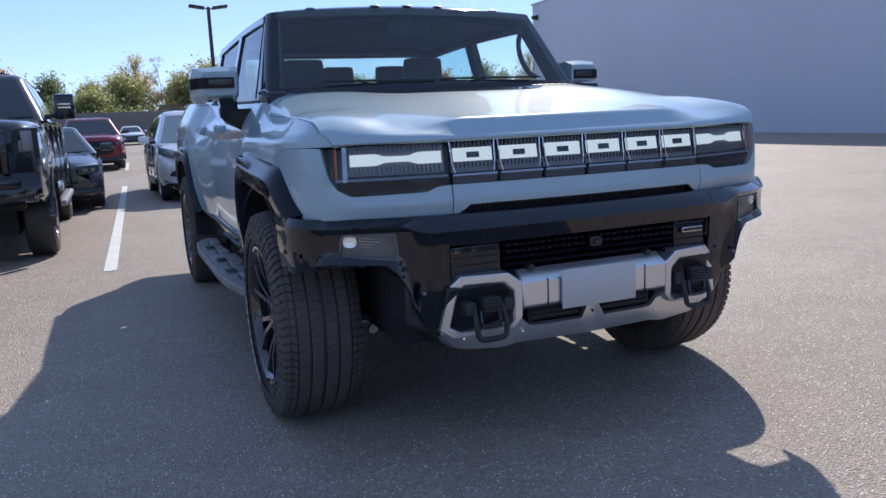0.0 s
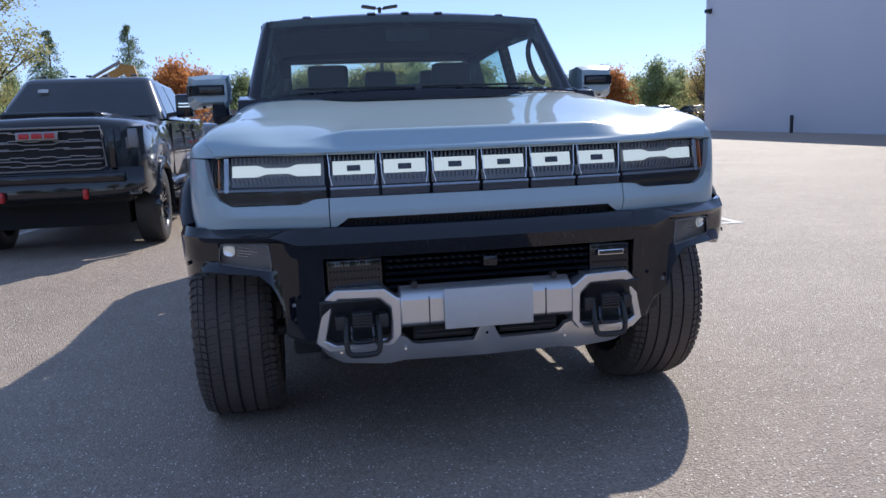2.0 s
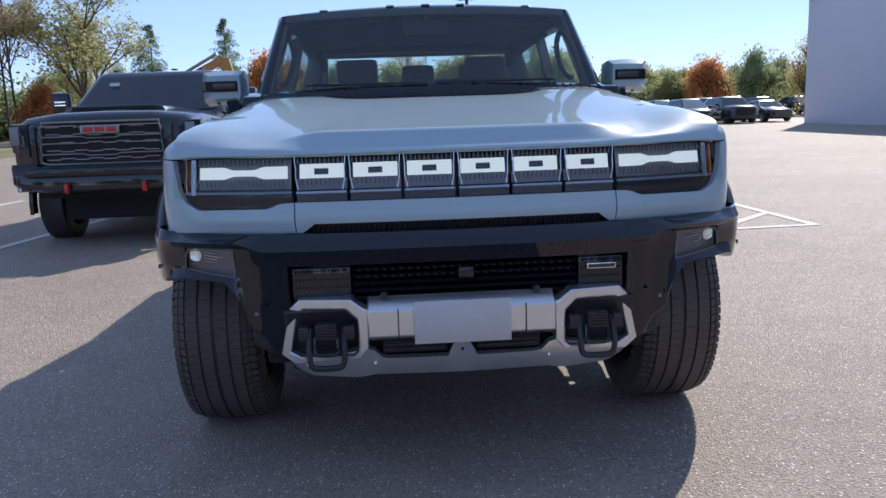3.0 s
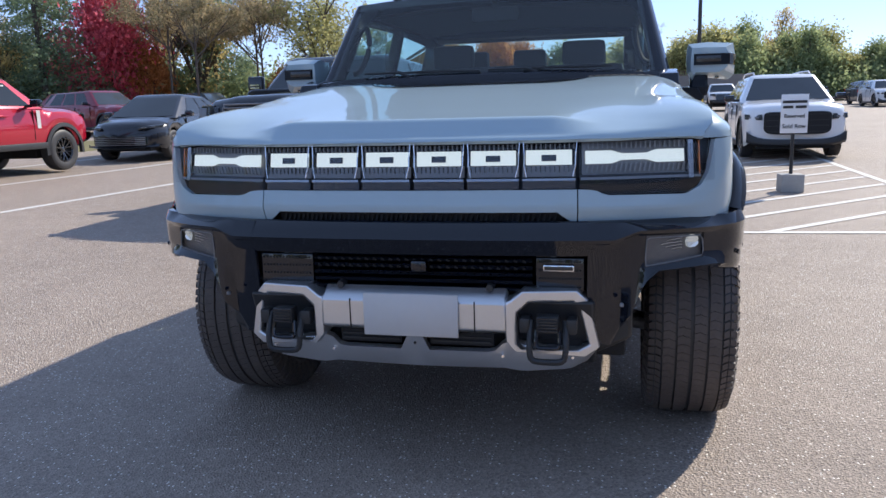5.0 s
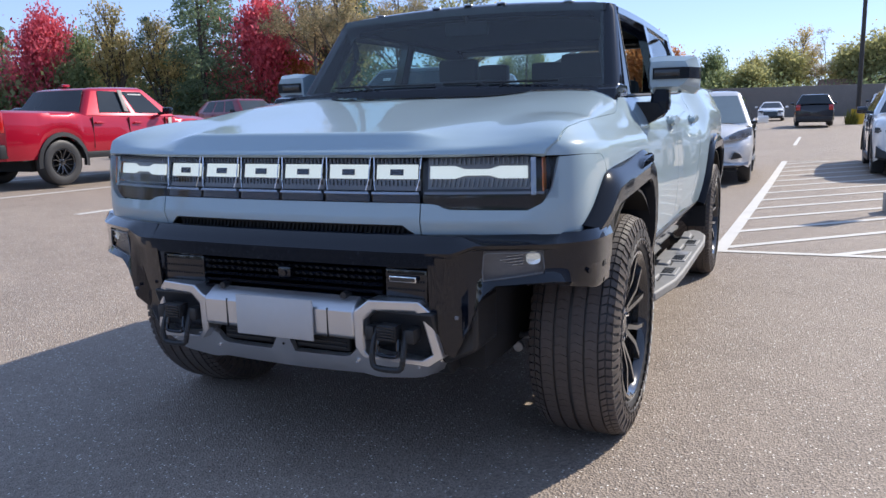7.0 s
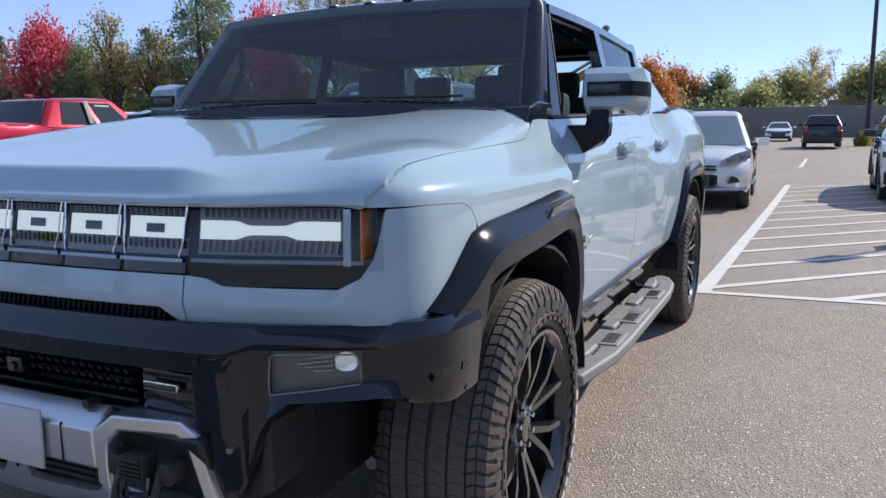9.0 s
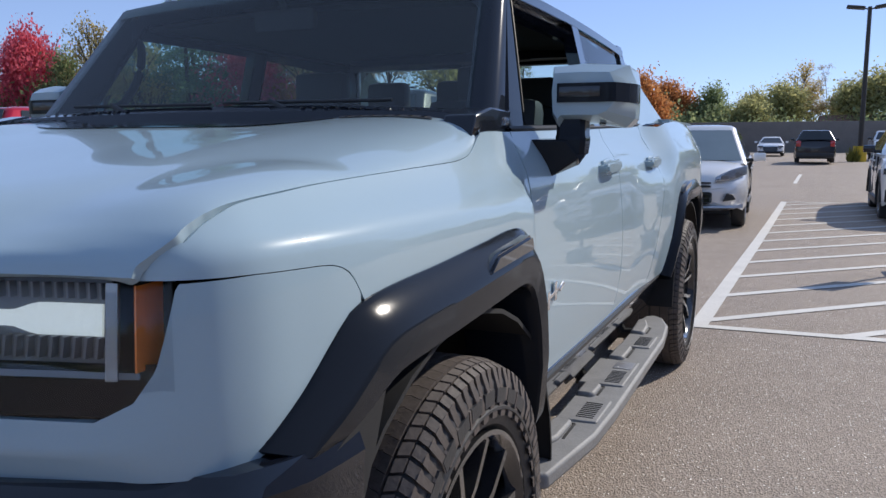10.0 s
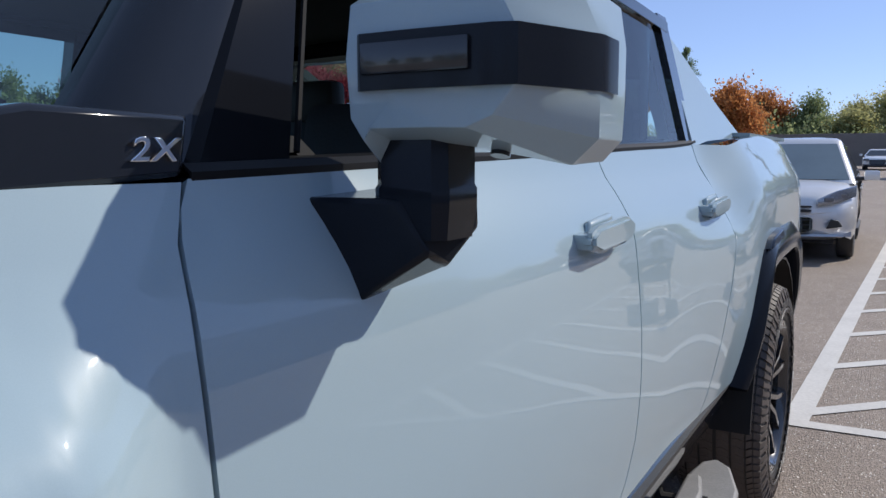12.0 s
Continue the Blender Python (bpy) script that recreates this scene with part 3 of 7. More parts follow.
# sail panel between cab and bed
rows = []
for y, zt in ((3.62, 1.80), (3.68, 1.79), (3.85, 1.725), (4.05, 1.64), (4.25, 1.57), (4.43, 1.51), (4.48, 1.495)):
    rows.append([(lerp(0.900, 0.79, (lerp(belt(y), zt, k / 5) - 1.46) / 0.36), y, lerp(belt(y) - 0.01, zt, k / 5)) for k in range(6)])
both("sail_panel", sheet(rows), M_PAINT, truck, "pale blue-grey sail panel behind the cab", thick=0.10)


# wheel arch flares
def flare(outer, inner, name):
    n = 46
    po, pi = smooth_line(outer, n), smooth_line(inner, n)
    rows = []
    for a, b in zip(po, pi):
        base = skin(s_y(min(1.32, max(a.x, 0.30)) if a.x < 2 else a.x), min(1.14, a.y))[0]
        r = []
        for t, x in ((0.0, base - 0.01), (0.0, base + 0.004), (0.05, base + 0.014), (0.44, base + 0.049), (0.50, base + 0.052), (0.95, base + 0.046), (1.0, base + 0.036), (1.0, base - 0.16)):
            r.append((x, lerp(a.x, b.x, t), lerp(a.y, b.y, t)))
        rows.append(r)
    return both(name, sheet(rows), M_FLARE, truck, "satin black wheel arch flare", thick=0.006, angle=28)


flare([(0.295, 0.935), (0.37, 0.995), (0.455, 1.068), (0.505, 1.095), (0.60, 1.108), (0.80, 1.118), (1.02, 1.132), (1.20, 1.143), (1.285, 1.125), (1.335, 1.03), (1.39, 0.85), (1.452, 0.66)],
      [(0.385, 0.90), (0.445, 0.925), (0.53, 0.965), (0.575, 0.978), (0.66, 0.985), (0.82, 0.995), (1.02, 1.008), (1.16, 1.016), (1.225, 1.0), (1.265, 0.94), (1.315, 0.80), (1.36, 0.62)], "front_flare")
flare([(3.68, 0.66), (3.78, 0.84), (3.88, 1.0), (3.98, 1.10), (4.10, 1.135), (4.4, 1.145), (4.72, 1.14), (4.85, 1.10), (4.95, 0.96), (5.03, 0.80), (5.09, 0.68)],
      [(3.78, 0.62), (3.87, 0.78), (3.96, 0.92), (4.04, 0.99), (4.14, 1.01), (4.4, 1.02), (4.68, 1.015), (4.78, 0.99), (4.87, 0.88), (4.94, 0.74), (4.99, 0.64)], "rear_flare")
for y0, y1, z0 in ((0.93, 1.225, 1.072), (3.97, 4.26, 1.078)):
    w = prism([(y0, z0), (y0 + 0.06, z0 + 0.038), (y1 - 0.01, z0 + 0.058), (y1 + 0.005, z0 + 0.03), (y1, z0 + 0.018)], "x", 1.06, 1.108)
    bmesh.ops.bevel(w, geom=w.edges[:], offset=0.006, segments=2, affect="EDGES")
    both("flare_marker", w, M_GLOSS, truck, "gloss black marker on the flare")
both("arch_liner", prism([(0.36, 0.79), (0.458, 0.79), (0.505, 0.88), (0.54, 0.965), (0.45, 0.93), (0.38, 0.905)], "x", 0.97, 1.086), M_DARK, truck, "black plastic arch liner")
# wheel housings
for cy in (0.90, 4.42):
    liner = []
    for k in range(15):
        a = math.pi * lerp(0.17 if cy < 2 else 0.0, 1.03, k / 14)
        liner.append([(x, cy - 0.60 * math.cos(a), 0.46 + 0.545 * math.sin(a)) for x in (0.66, 0.97, 1.04, 1.082)])
    both("wheel_liner", sheet(liner), M_DARK, truck, thick=0.01)

# rocker and running board
rows = [[(1.006, y, 0.675), (1.020, y, 0.655), (1.016, y, 0.62), (0.995, y, 0.56), (0.965, y, 0.49), (0.92, y, 0.42)] for y in span(1.40, 3.74, 20)]
rockers = both("rocker", sheet(rows), M_GLOSS, truck, "gloss black rocker panel", thick=0.01)
for d, sg in zip(rockers, (1, -1)):
    bm = prism([(1.002, 0.668), (1.028, 0.664), (1.028, 0.652), (1.008, 0.648)], "y", 1.40, 3.70)
    part("rocker_trim", mirrored(bm) if sg < 0 else bm, M_BLACK, d, "chipped black trim strip")
step_poly = [(1.03, 1.36), (1.10, 1.40), (1.15, 1.74), (1.158, 2.0), (1.158, 3.02), (1.135, 3.30), (1.085, 3.46), (1.035, 3.51), (1.00, 3.47), (0.985, 3.37), (0.996, 3.24), (1.0, 3.0), (1.0, 1.80), (1.004, 1.50)]
boards = both("running_board", prism(step_poly, "z", 0.430, 0.476), M_STEP, truck, "scuffed grey-black running board with ridged pads", bevel=0.010)
RAILS = (((1.000, 1.52), (1.040, 1.58), (1.060, 1.64), (1.064, 1.785), (1.050, 1.80), (1.000, 1.80)), ((1.000, 2.07), (1.050, 2.07), (1.064, 2.085), (1.064, 2.19), (1.050, 2.205), (1.000, 2.205)),
         ((1.000, 2.58), (1.050, 2.58), (1.064, 2.595), (1.064, 2.77), (1.050, 2.785), (1.000, 2.785)), ((1.000, 3.05), (1.050, 3.05), (1.064, 3.065), (1.058, 3.20), (1.030, 3.32), (0.990, 3.32)))
PADS = (((1.000, 1.812), (1.040, 1.812), (1.132, 1.822), (1.132, 2.048), (1.040, 2.058), (1.000, 2.058)), ((0.970, 2.218), (1.040, 2.218), (1.132, 2.228), (1.132, 2.558), (1.040, 2.568), (0.970, 2.568)),
        ((1.000, 2.798), (1.040, 2.798), (1.130, 2.808), (1.130, 3.028), (1.040, 3.038), (1.000, 3.038)))
for d, sg in zip(boards, (1, -1)):
    def here(bm):
        return mirrored(bm) if sg < 0 else bm
    for poly in RAILS:
        part("inner_rail", here(prism(list(poly), "z", 0.440, 0.492)), M_STEP, d, bevel=0.010)
    for poly in PADS:
        part("step_pad", here(prism(list(poly), "z", 0.440, 0.482)), M_STEP, d, "raised step pad", bevel=0.006)
        for k in range(9):
            part("step_ridge", here(block((1.085, poly[2][1] + 0.03 + k * 0.018, 0.4825), (0.056, 0.0055, 0.003), bev=0.001)), M_BLACK, d, "dark groove in the pad")
        if poly[0][0] < 0.99:
            part("pad_plate", here(block((1.085, poly[3][1] - 0.07, 0.4825), (0.07, 0.10, 0.003), bev=0.001)), M_STEEL, d, "worn metal plate in the pad")
    for y0, y1 in ((1.66, 1.79), (2.10, 2.205), (2.63, 2.785), (3.08, 3.20)):
        part("board_slot", here(block((1.069, (y0 + y1) / 2, 0.4755), (0.009, y1 - y0, 0.004), bev=0.001)), M_DARK, d, "dark slot in the board")
        part("board_slot", here(block((1.056, y1 + 0.004, 0.4765), (0.030, 0.009, 0.004), bev=0.001)), M_DARK, d, "dark slot in the board")
    for y0 in (1.62, 2.4, 3.2):
        part("step_bracket", here(rod((0.72, y0, 0.42), (1.03, y0, 0.450), 0.025)), M_DARK, d)

# ---- greenhouse ----
WB, WT = 0.865, 0.775


def screen(u, v):
    # windshield: u from -1 to 1, v from base to top
    x = u * lerp(WB, WT, v)
    return (x, lerp(1.50, 1.845, v) - (1 - u * u) * lerp(0.075, 0.06, v), lerp(1.40, 1.862, v) + 0.02 * (1 - u * u) * v)


part("windshield", sheet([[screen(u, v) for v in span(0.02, 0.97, 8)] for u in span(-0.955, 0.955, 24)]), M_GLASS, truck, "tinted windshield", fix=False)
frit = sheet([[screen(u, v) for v in (0.90, 0.94, 0.985)] for u in span(-0.97, 0.97, 24)])
bmesh.ops.translate(frit, vec=(0, 0.006, -0.004), verts=frit.verts)
part("windshield_band", frit, M_LAMPBLACK, truck, "black band along the windshield's top")
for sg in (-1, 1):
    p0, p1 = Vector((sg * WB * 0.98, 1.50, 1.38)), Vector((sg * WT * 0.965, 1.858, 1.850))
    o = Vector((sg * 0.045, 0.17, 0.0))
    i1 = Vector((-sg * 0.03, -0.012, 0.0))
    a = [p0 + i1, p0 + Vector((sg * 0.02, -0.015, 0)), p0 + Vector((sg * 0.055, 0.03, 0)), p0 + o, p0 + o + Vector((-sg * 0.06, 0, 0)), p0 + Vector((-sg * 0.03, 0.06, 0))]
    q = 0.85
    b = [p1 + i1 * q, p1 + Vector((sg * 0.02, -0.012, 0)), p1 + Vector((sg * 0.045, 0.025, -0.005)), p1 + Vector((sg * 0.04, 0.10, -0.02)), p1 + Vector((-sg * 0.02, 0.10, -0.02)), p1 + Vector((-sg * 0.03, 0.05, 0))]
    rows = [[list(m.lerp(n, k / 8)) for m, n in zip(a + a[:1], b + b[:1])] for k in range(9)]
    part("a_pillar", sheet(rows), M_PIANO, truck, "gloss black windshield pillar", angle=50)


# roof
def roof_point(u, v):
    y = lerp(1.80 + 0.045 * u * u, 3.66, v)
    q = abs(u)
    half = lerp(0.795, 0.80, v)
    crown = lerp(1.895, 1.915, math.sin(v * 2.2)) - 0.06 * v * v
    z = crown - 0.035 * q ** 2 - 0.085 * max(0, (q - 0.86) / 0.14) ** 1.6 - 0.035 * max(0, 1 - v / 0.05) ** 2
    return (u * half, y, z)


part("roof", sheet([[roof_point(u, v) for v in [0, 0.02, 0.04, 0.06] + span(0.1, 1, 16)] for u in [-1, -0.98, -0.95, -0.91, -0.86] + span(-0.8, 0.8, 16) + [0.86, 0.91, 0.95, 0.98, 1]]), M_GLOSS, truck, "gloss black roof", thick=0.05, angle=50)
for x in (-0.55, -0.19, 0.0, 0.19, 0.55):
    p = roof_point(x / 0.795, 0.035)
    bm = prism([(p[1] - 0.03, p[2] - 0.005), (p[1] - 0.022, p[2] + 0.003), (p[1] + 0.03, p[2] + 0.006), (p[1] + 0.07, p[2] - 0.002)], "x", x - 0.024, x + 0.024)
    m = part("marker_lamp", bm, M_DRLOFF, truck, "small roof marker lamp", bevel=0.004)
    part("marker_lens", block((x, p[1] - 0.026, p[2]), (0.036, 0.012, 0.008), bev=0.002), M_CLEAR, m, "clear marker lens")
# side glass, pillars and belt trims


def side_x(z, y):
    return lerp(0.908, 0.800, (z - 1.40) / 0.42)


def pane(y0, y1, zt0, zt1):
    rows = []
    for k in range(9):
        f = k / 8
        lo, hi = belt(lerp(y0[0], y1[0], f)) + 0.012, lerp(zt0, zt1, f)
        r = []
        for j in range(6):
            z = lerp(lo, hi, j / 5)
            y = lerp(lerp(y0[0], y0[1], j / 5), lerp(y1[0], y1[1], j / 5), f)
            r.append((side_x(z, y) - 0.012, y, z))
        rows.append(r)
    return sheet(rows)


part("side_window", mirrored(pane((1.74, 1.95), (2.66, 2.67), 1.815, 1.835)), M_SIDEGLASS, truck, "tinted front door window", fix=False)
both("side_window", pane((2.74, 2.74), (3.60, 3.55), 1.835, 1.80), M_SIDEGLASS, truck, "tinted rear door window", fix=False)
for y0, y1, name, mat in ((2.65, 2.75, "b_pillar", M_GLOSS), (3.56, 3.66, "c_pillar", M_GLOSS)):
    rows = []
    for z in span(1.40, 1.84, 6):
        x = side_x(z, y0)
        rows.append([(x - 0.05, y0, z), (x, y0, z), (x, y1, z), (x - 0.05, y1, z)])
    both(name, sheet(rows), mat, truck, "gloss black pillar", thick=0.01)
rows = []
for y in span(1.59, 3.66, 24):
    b = belt(y)
    x = skin(s_y(y), b)[0]
    rows.append([(x - 0.06, y, b + 0.016), (x - 0.010, y, b + 0.014), (x + 0.001, y, b + 0.006), (x + 0.001, y, b - 0.002), (x - 0.03, y, b - 0.004)])
both("belt_trim", sheet(rows), M_TRIM, truck, "black window trim", thick=0.004)
rows = []
for y in span(1.90, 3.64, 24):
    z = 1.835 - 0.02 * ((y - 2.6) / 0.9) ** 2
    x = side_x(z, y)
    rows.append([(x - 0.03, y, z - 0.025), (x + 0.006, y, z - 0.02), (x + 0.004, y, z + 0.012), (x - 0.04, y, z + 0.03)])
both("roof_rail", sheet(rows), M_GLOSS, truck, "gloss black roof rail", thick=0.006)
# small quarter glass and trim ahead of the front door window
rows = []
for k in range(7):
    f = k / 6
    z = lerp(1.385, 1.80, f)
    y0, y1 = lerp(1.60, 1.86, f), lerp(1.745, 1.905, f)
    rows.append([(side_x(z, y0) - 0.015, y0, z), (side_x(z, y0) - 0.004, y0 + 0.01, z), (side_x(z, y1) - 0.004, y1 - 0.01, z), (side_x(z, y1) - 0.02, y1, z)])
both("mirror_sail", sheet(rows), M_CORNER, truck, "black triangular window corner")
both("window_edge", tube([(side_x(1.40, 0) - 0.004, 1.752, 1.40), (side_x(1.6, 0) - 0.004, 1.832, 1.6), (side_x(1.81, 0) - 0.006, 1.915, 1.81)], 0.004, 6), M_TRIM, truck, "thin grey window edge")

# black cowl between hood and windshield
def crest(x):
    return 1.452 - 0.034 * abs(x) ** 2.5


rows = []
for u in span(-1, 1, 30):
    q = abs(u)
    yb = 1.375 - 0.05 * q ** 8
    zb = hood_point(min(q * 0.999, 0.985), 1.0)[2] - 0.004
    x = u * lerp(0.925, 0.88, 0.5)
    rows.append([(u * 0.925, yb + 0.008, zb - 0.012), (x, lerp(yb, 1.47, 0.3), lerp(zb, crest(x), 0.62)), (u * 0.90, lerp(yb, 1.47, 0.75), crest(x)), (u * 0.885, 1.50 - 0.04 * (1 - u * u), crest(x) - 0.012), (u * 0.87, 1.56 - 0.06 * (1 - u * u), 1.39)])
part("cowl", sheet(rows), M_GLOSS, truck, "gloss black cowl under the windshield", thick=0.01)
for sg in (-1, 1):
    for k in range(12):
        x = sg * (0.34 + k * 0.04)
        part("cowl_slat", block((x, 1.437, crest(x) - 0.0065), (0.012, 0.040, 0.006), bev=0.002), M_GLOSS, truck)
bad = prism([(1.300, 1.322), (1.352, 1.362), (1.582, 1.376), (1.592, 1.432), (1.44, 1.434), (1.33, 1.412), (1.295, 1.36)], "x", 0.83, 0.918)
badges = both("cowl_side_trim", bad, M_PIANO, truck, "gloss black trim beside the cowl", bevel=0.006)
for d, sg in zip(badges, (1, -1)):
    txt = bpy.data.curves.new("trim_badge", "FONT")
    txt.body, txt.size, txt.extrude, txt.bevel_depth, txt.shear = "2X", 0.028, 0.002, 0.0008, 0.2
    txt.align_x, txt.space_character = "CENTER", 1.1
    t = new("trim_badge", txt)
    t.parent = d
    t.matrix_local = pose(sg * 0.920, 1.548, 1.391, 90, 0, 90 * sg) @ Matrix.Diagonal((1.35, 1, 1, 1))
    txt.materials.append(M_CHROME)
    t["label"] = "chrome trim badge"
inlay = sheet([[tuple(Vector(hood_point(abs(u), v)) + Vector((0, 0, 0.003))) for v in span(0.875 + 0.07 * (u / 0.56) ** 8, 1.0, 6)] for u in span(0, 0.56, 20)])
part("hood_inlay", full(inlay), M_PIANO, truck, "gloss black panel at the hood's rear")
# wipers
for x0, x1 in ((-0.62, -0.02), (0.02, 0.62)):
    w = rod((x0 + 0.25, 1.44, 1.440), (lerp(x0, x1, 0.3), 1.455, 1.466), 0.008)
    rod((x0, 1.462, 1.464), (x1, 1.447, 1.460), 0.005, bm=w)
    part("wiper", w, M_BLACK, truck, "black wiper")

# ---- mirrors ----
def mirror_head():
    """Flat raked face, chamfered outer end with a low tip, a lobe beside the arm; rings run from the face to the back."""
    face = [(1.002, 1.722, 1.541), (1.080, 1.720, 1.542), (1.160, 1.728, 1.540), (1.176, 1.727, 1.511), (1.178, 1.726, 1.458), (1.155, 1.728, 1.432), (1.128, 1.727, 1.421), (1.088, 1.724, 1.422),
            (1.020, 1.724, 1.422), (1.012, 1.728, 1.410), (0.999, 1.724, 1.432), (0.997, 1.720, 1.490)]
    wide = [(0.986, 1.775, 1.564), (1.080, 1.772, 1.570), (1.203, 1.800, 1.563), (1.217, 1.835, 1.512), (1.218, 1.835, 1.456), (1.216, 1.840, 1.412), (1.190, 1.835, 1.386), (1.092, 1.770, 1.408),
            (1.024, 1.762, 1.410), (1.010, 1.765, 1.384), (0.985, 1.772, 1.425), (0.980, 1.772, 1.490)]
    back = [(0.992, 1.925, 1.554), (1.090, 1.930, 1.560), (1.206, 1.930, 1.553), (1.213, 1.930, 1.510), (1.213, 1.930, 1.456), (1.211, 1.930, 1.412), (1.193, 1.920, 1.389), (1.090, 1.920, 1.400),
            (1.032, 1.920, 1.400), (1.022, 1.920, 1.390), (0.992, 1.925, 1.430), (0.988, 1.925, 1.490)]
    bm = bmesh.new()
    rings = [[bm.verts.new(p) for p in r] for r in (face, wide, back)]
    n = len(face)
    for a, b in zip(rings, rings[1:]):
        for i in range(n):
            bm.faces.new([a[i], a[(i + 1) % n], b[(i + 1) % n], b[i]])
    for r, c in ((rings[0], (1.085, 1.7185, 1.482)), (rings[-1], (1.095, 1.932, 1.48))):
        mid = bm.verts.new(c)
        for i in range(n):
            bm.faces.new([r[i], r[(i + 1) % n], mid])
    return bm


for sg in (1, -1):
    def flip(bm):
        return mirrored(bm) if sg < 0 else bm
    mir = part("mirror", flip(mirror_head()), M_PAINT, truck, "pale blue-grey door mirror on a black arm", angle=24, bevel=0.004)
    band = sheet([[(x, y, z) for z in (1.4575, 1.461, 1.508, 1.5115)] for x, y in ((1.012, 1.719), (1.018, 1.714), (1.085, 1.7135), (1.160, 1.717), (1.181, 1.725), (1.200, 1.775), (1.221, 1.833), (1.2195, 1.885))])
    part("mirror_lamp", flip(band), M_FLARE, mir, "satin black lamp band", thick=0.006)
    led = block((1.080, 1.712, 1.487), (0.118, 0.005, 0.030), bev=0.002)
    part("mirror_lens", flip(led), M_LAMPBLACK, mir)
    part("puddle_lamp", flip(rod((1.13, 1.80, 1.412), (1.13, 1.795, 1.395), 0.010, seg=12)), M_GLOSS, mir, "round black puddle lamp")
    rows = []
    for z, w in ((1.425, 1.0), (1.366, 1.0), (1.362, 1.05), (1.345, 1.05), (1.31, 0.95)):
        rows.append([(1.042 + 0.043 * w * px, 1.798 + 0.040 * w * py, z) for px, py in ((1, -0.7), (1, 0.7), (0.7, 1), (-0.7, 1), (-1, 0.7), (-1, -0.7), (-0.7, -1), (0.7, -1), (1, -0.7))])
    part("mirror_arm", flip(sheet(rows)), M_FLARE, mir, "satin black mirror arm")
    foot = bmesh.new()
    outline = [(1.735, 1.352), (1.745, 1.240), (1.83, 1.262), (1.90, 1.325), (1.89, 1.358)]
    lo = [foot.verts.new((skin(s_y(y), z)[0] - 0.005, y, z)) for y, z in outline]
    hi = [foot.verts.new(p) for p in ((1.035, 1.752, 1.352), (1.072, 1.758, 1.298), (1.055, 1.82, 1.274), (1.084, 1.842, 1.318), (1.084, 1.838, 1.354))]
    foot.faces.new(hi)
    foot.faces.new(lo[::-1])
    for i in range(5):
        foot.faces.new([lo[i], lo[(i + 1) % 5], hi[(i + 1) % 5], hi[i]])
    part("mirror_foot", flip(foot), M_FLARE, mir, "faceted satin black mirror foot", bevel=0.006)
    glassm = block((1.105, 1.928, 1.48), (0.19, 0.006, 0.14), bev=0.002)
    part("mirror_glass", flip(glassm), M_CHROME, mir, "mirror glass")

# door badge
for d, sg in zip(front_doors, (1, -1)):
    x = skin(s_y(1.65), 0.9)[0]
    bm = bmesh.new()
    for y0, z0, z1 in ((1.612, 0.868, 0.922), (1.683, 0.885, 0.942)):
        block((x + 0.006, y0, (z0 + z1) / 2), (0.008, 0.022, z1 - z0), bm, 0.003)
    block((x + 0.005, 1.665, 0.908), (0.008, 0.12, 0.012), bm, 0.002, (8, 0, 0))
    block((x + 0.006, 1.752, 0.915), (0.007, 0.05, 0.010), bm, 0.002, (20, 0, 0))
    part("door_badge", mirrored(bm) if sg < 0 else bm, M_CHROME, d, "chrome door badge of plain bars")

# ---- light bar and headlamps ----
house = strip(span(0, s_x(0.972), 40), lambda s: 0.992 if x_of(s) > 0.6 else 1.012, lambda s: 1.176, 4, -0.055)
part("lamp_housing", full(house), M_CORNER, truck, "dark lamp housing across the nose", thick=0.01)
MOD = 0.1815


def lamp_rows(xs, zs, out):
    return sheet([[((1 if x >= 0 else -1) * skin(s_x(abs(x)), z, out(z))[0] if abs(x) > 1e-3 else 0.0, skin(s_x(abs(x)), z, out(z))[1], z) for z in zs] for x in xs])


def lens_out(z):
    return line(z, [(1.015, -0.006), (1.05, 0.006), (1.055, 0.0), (1.09, 0.006), (1.14, 0.004), (1.172, -0.012)])


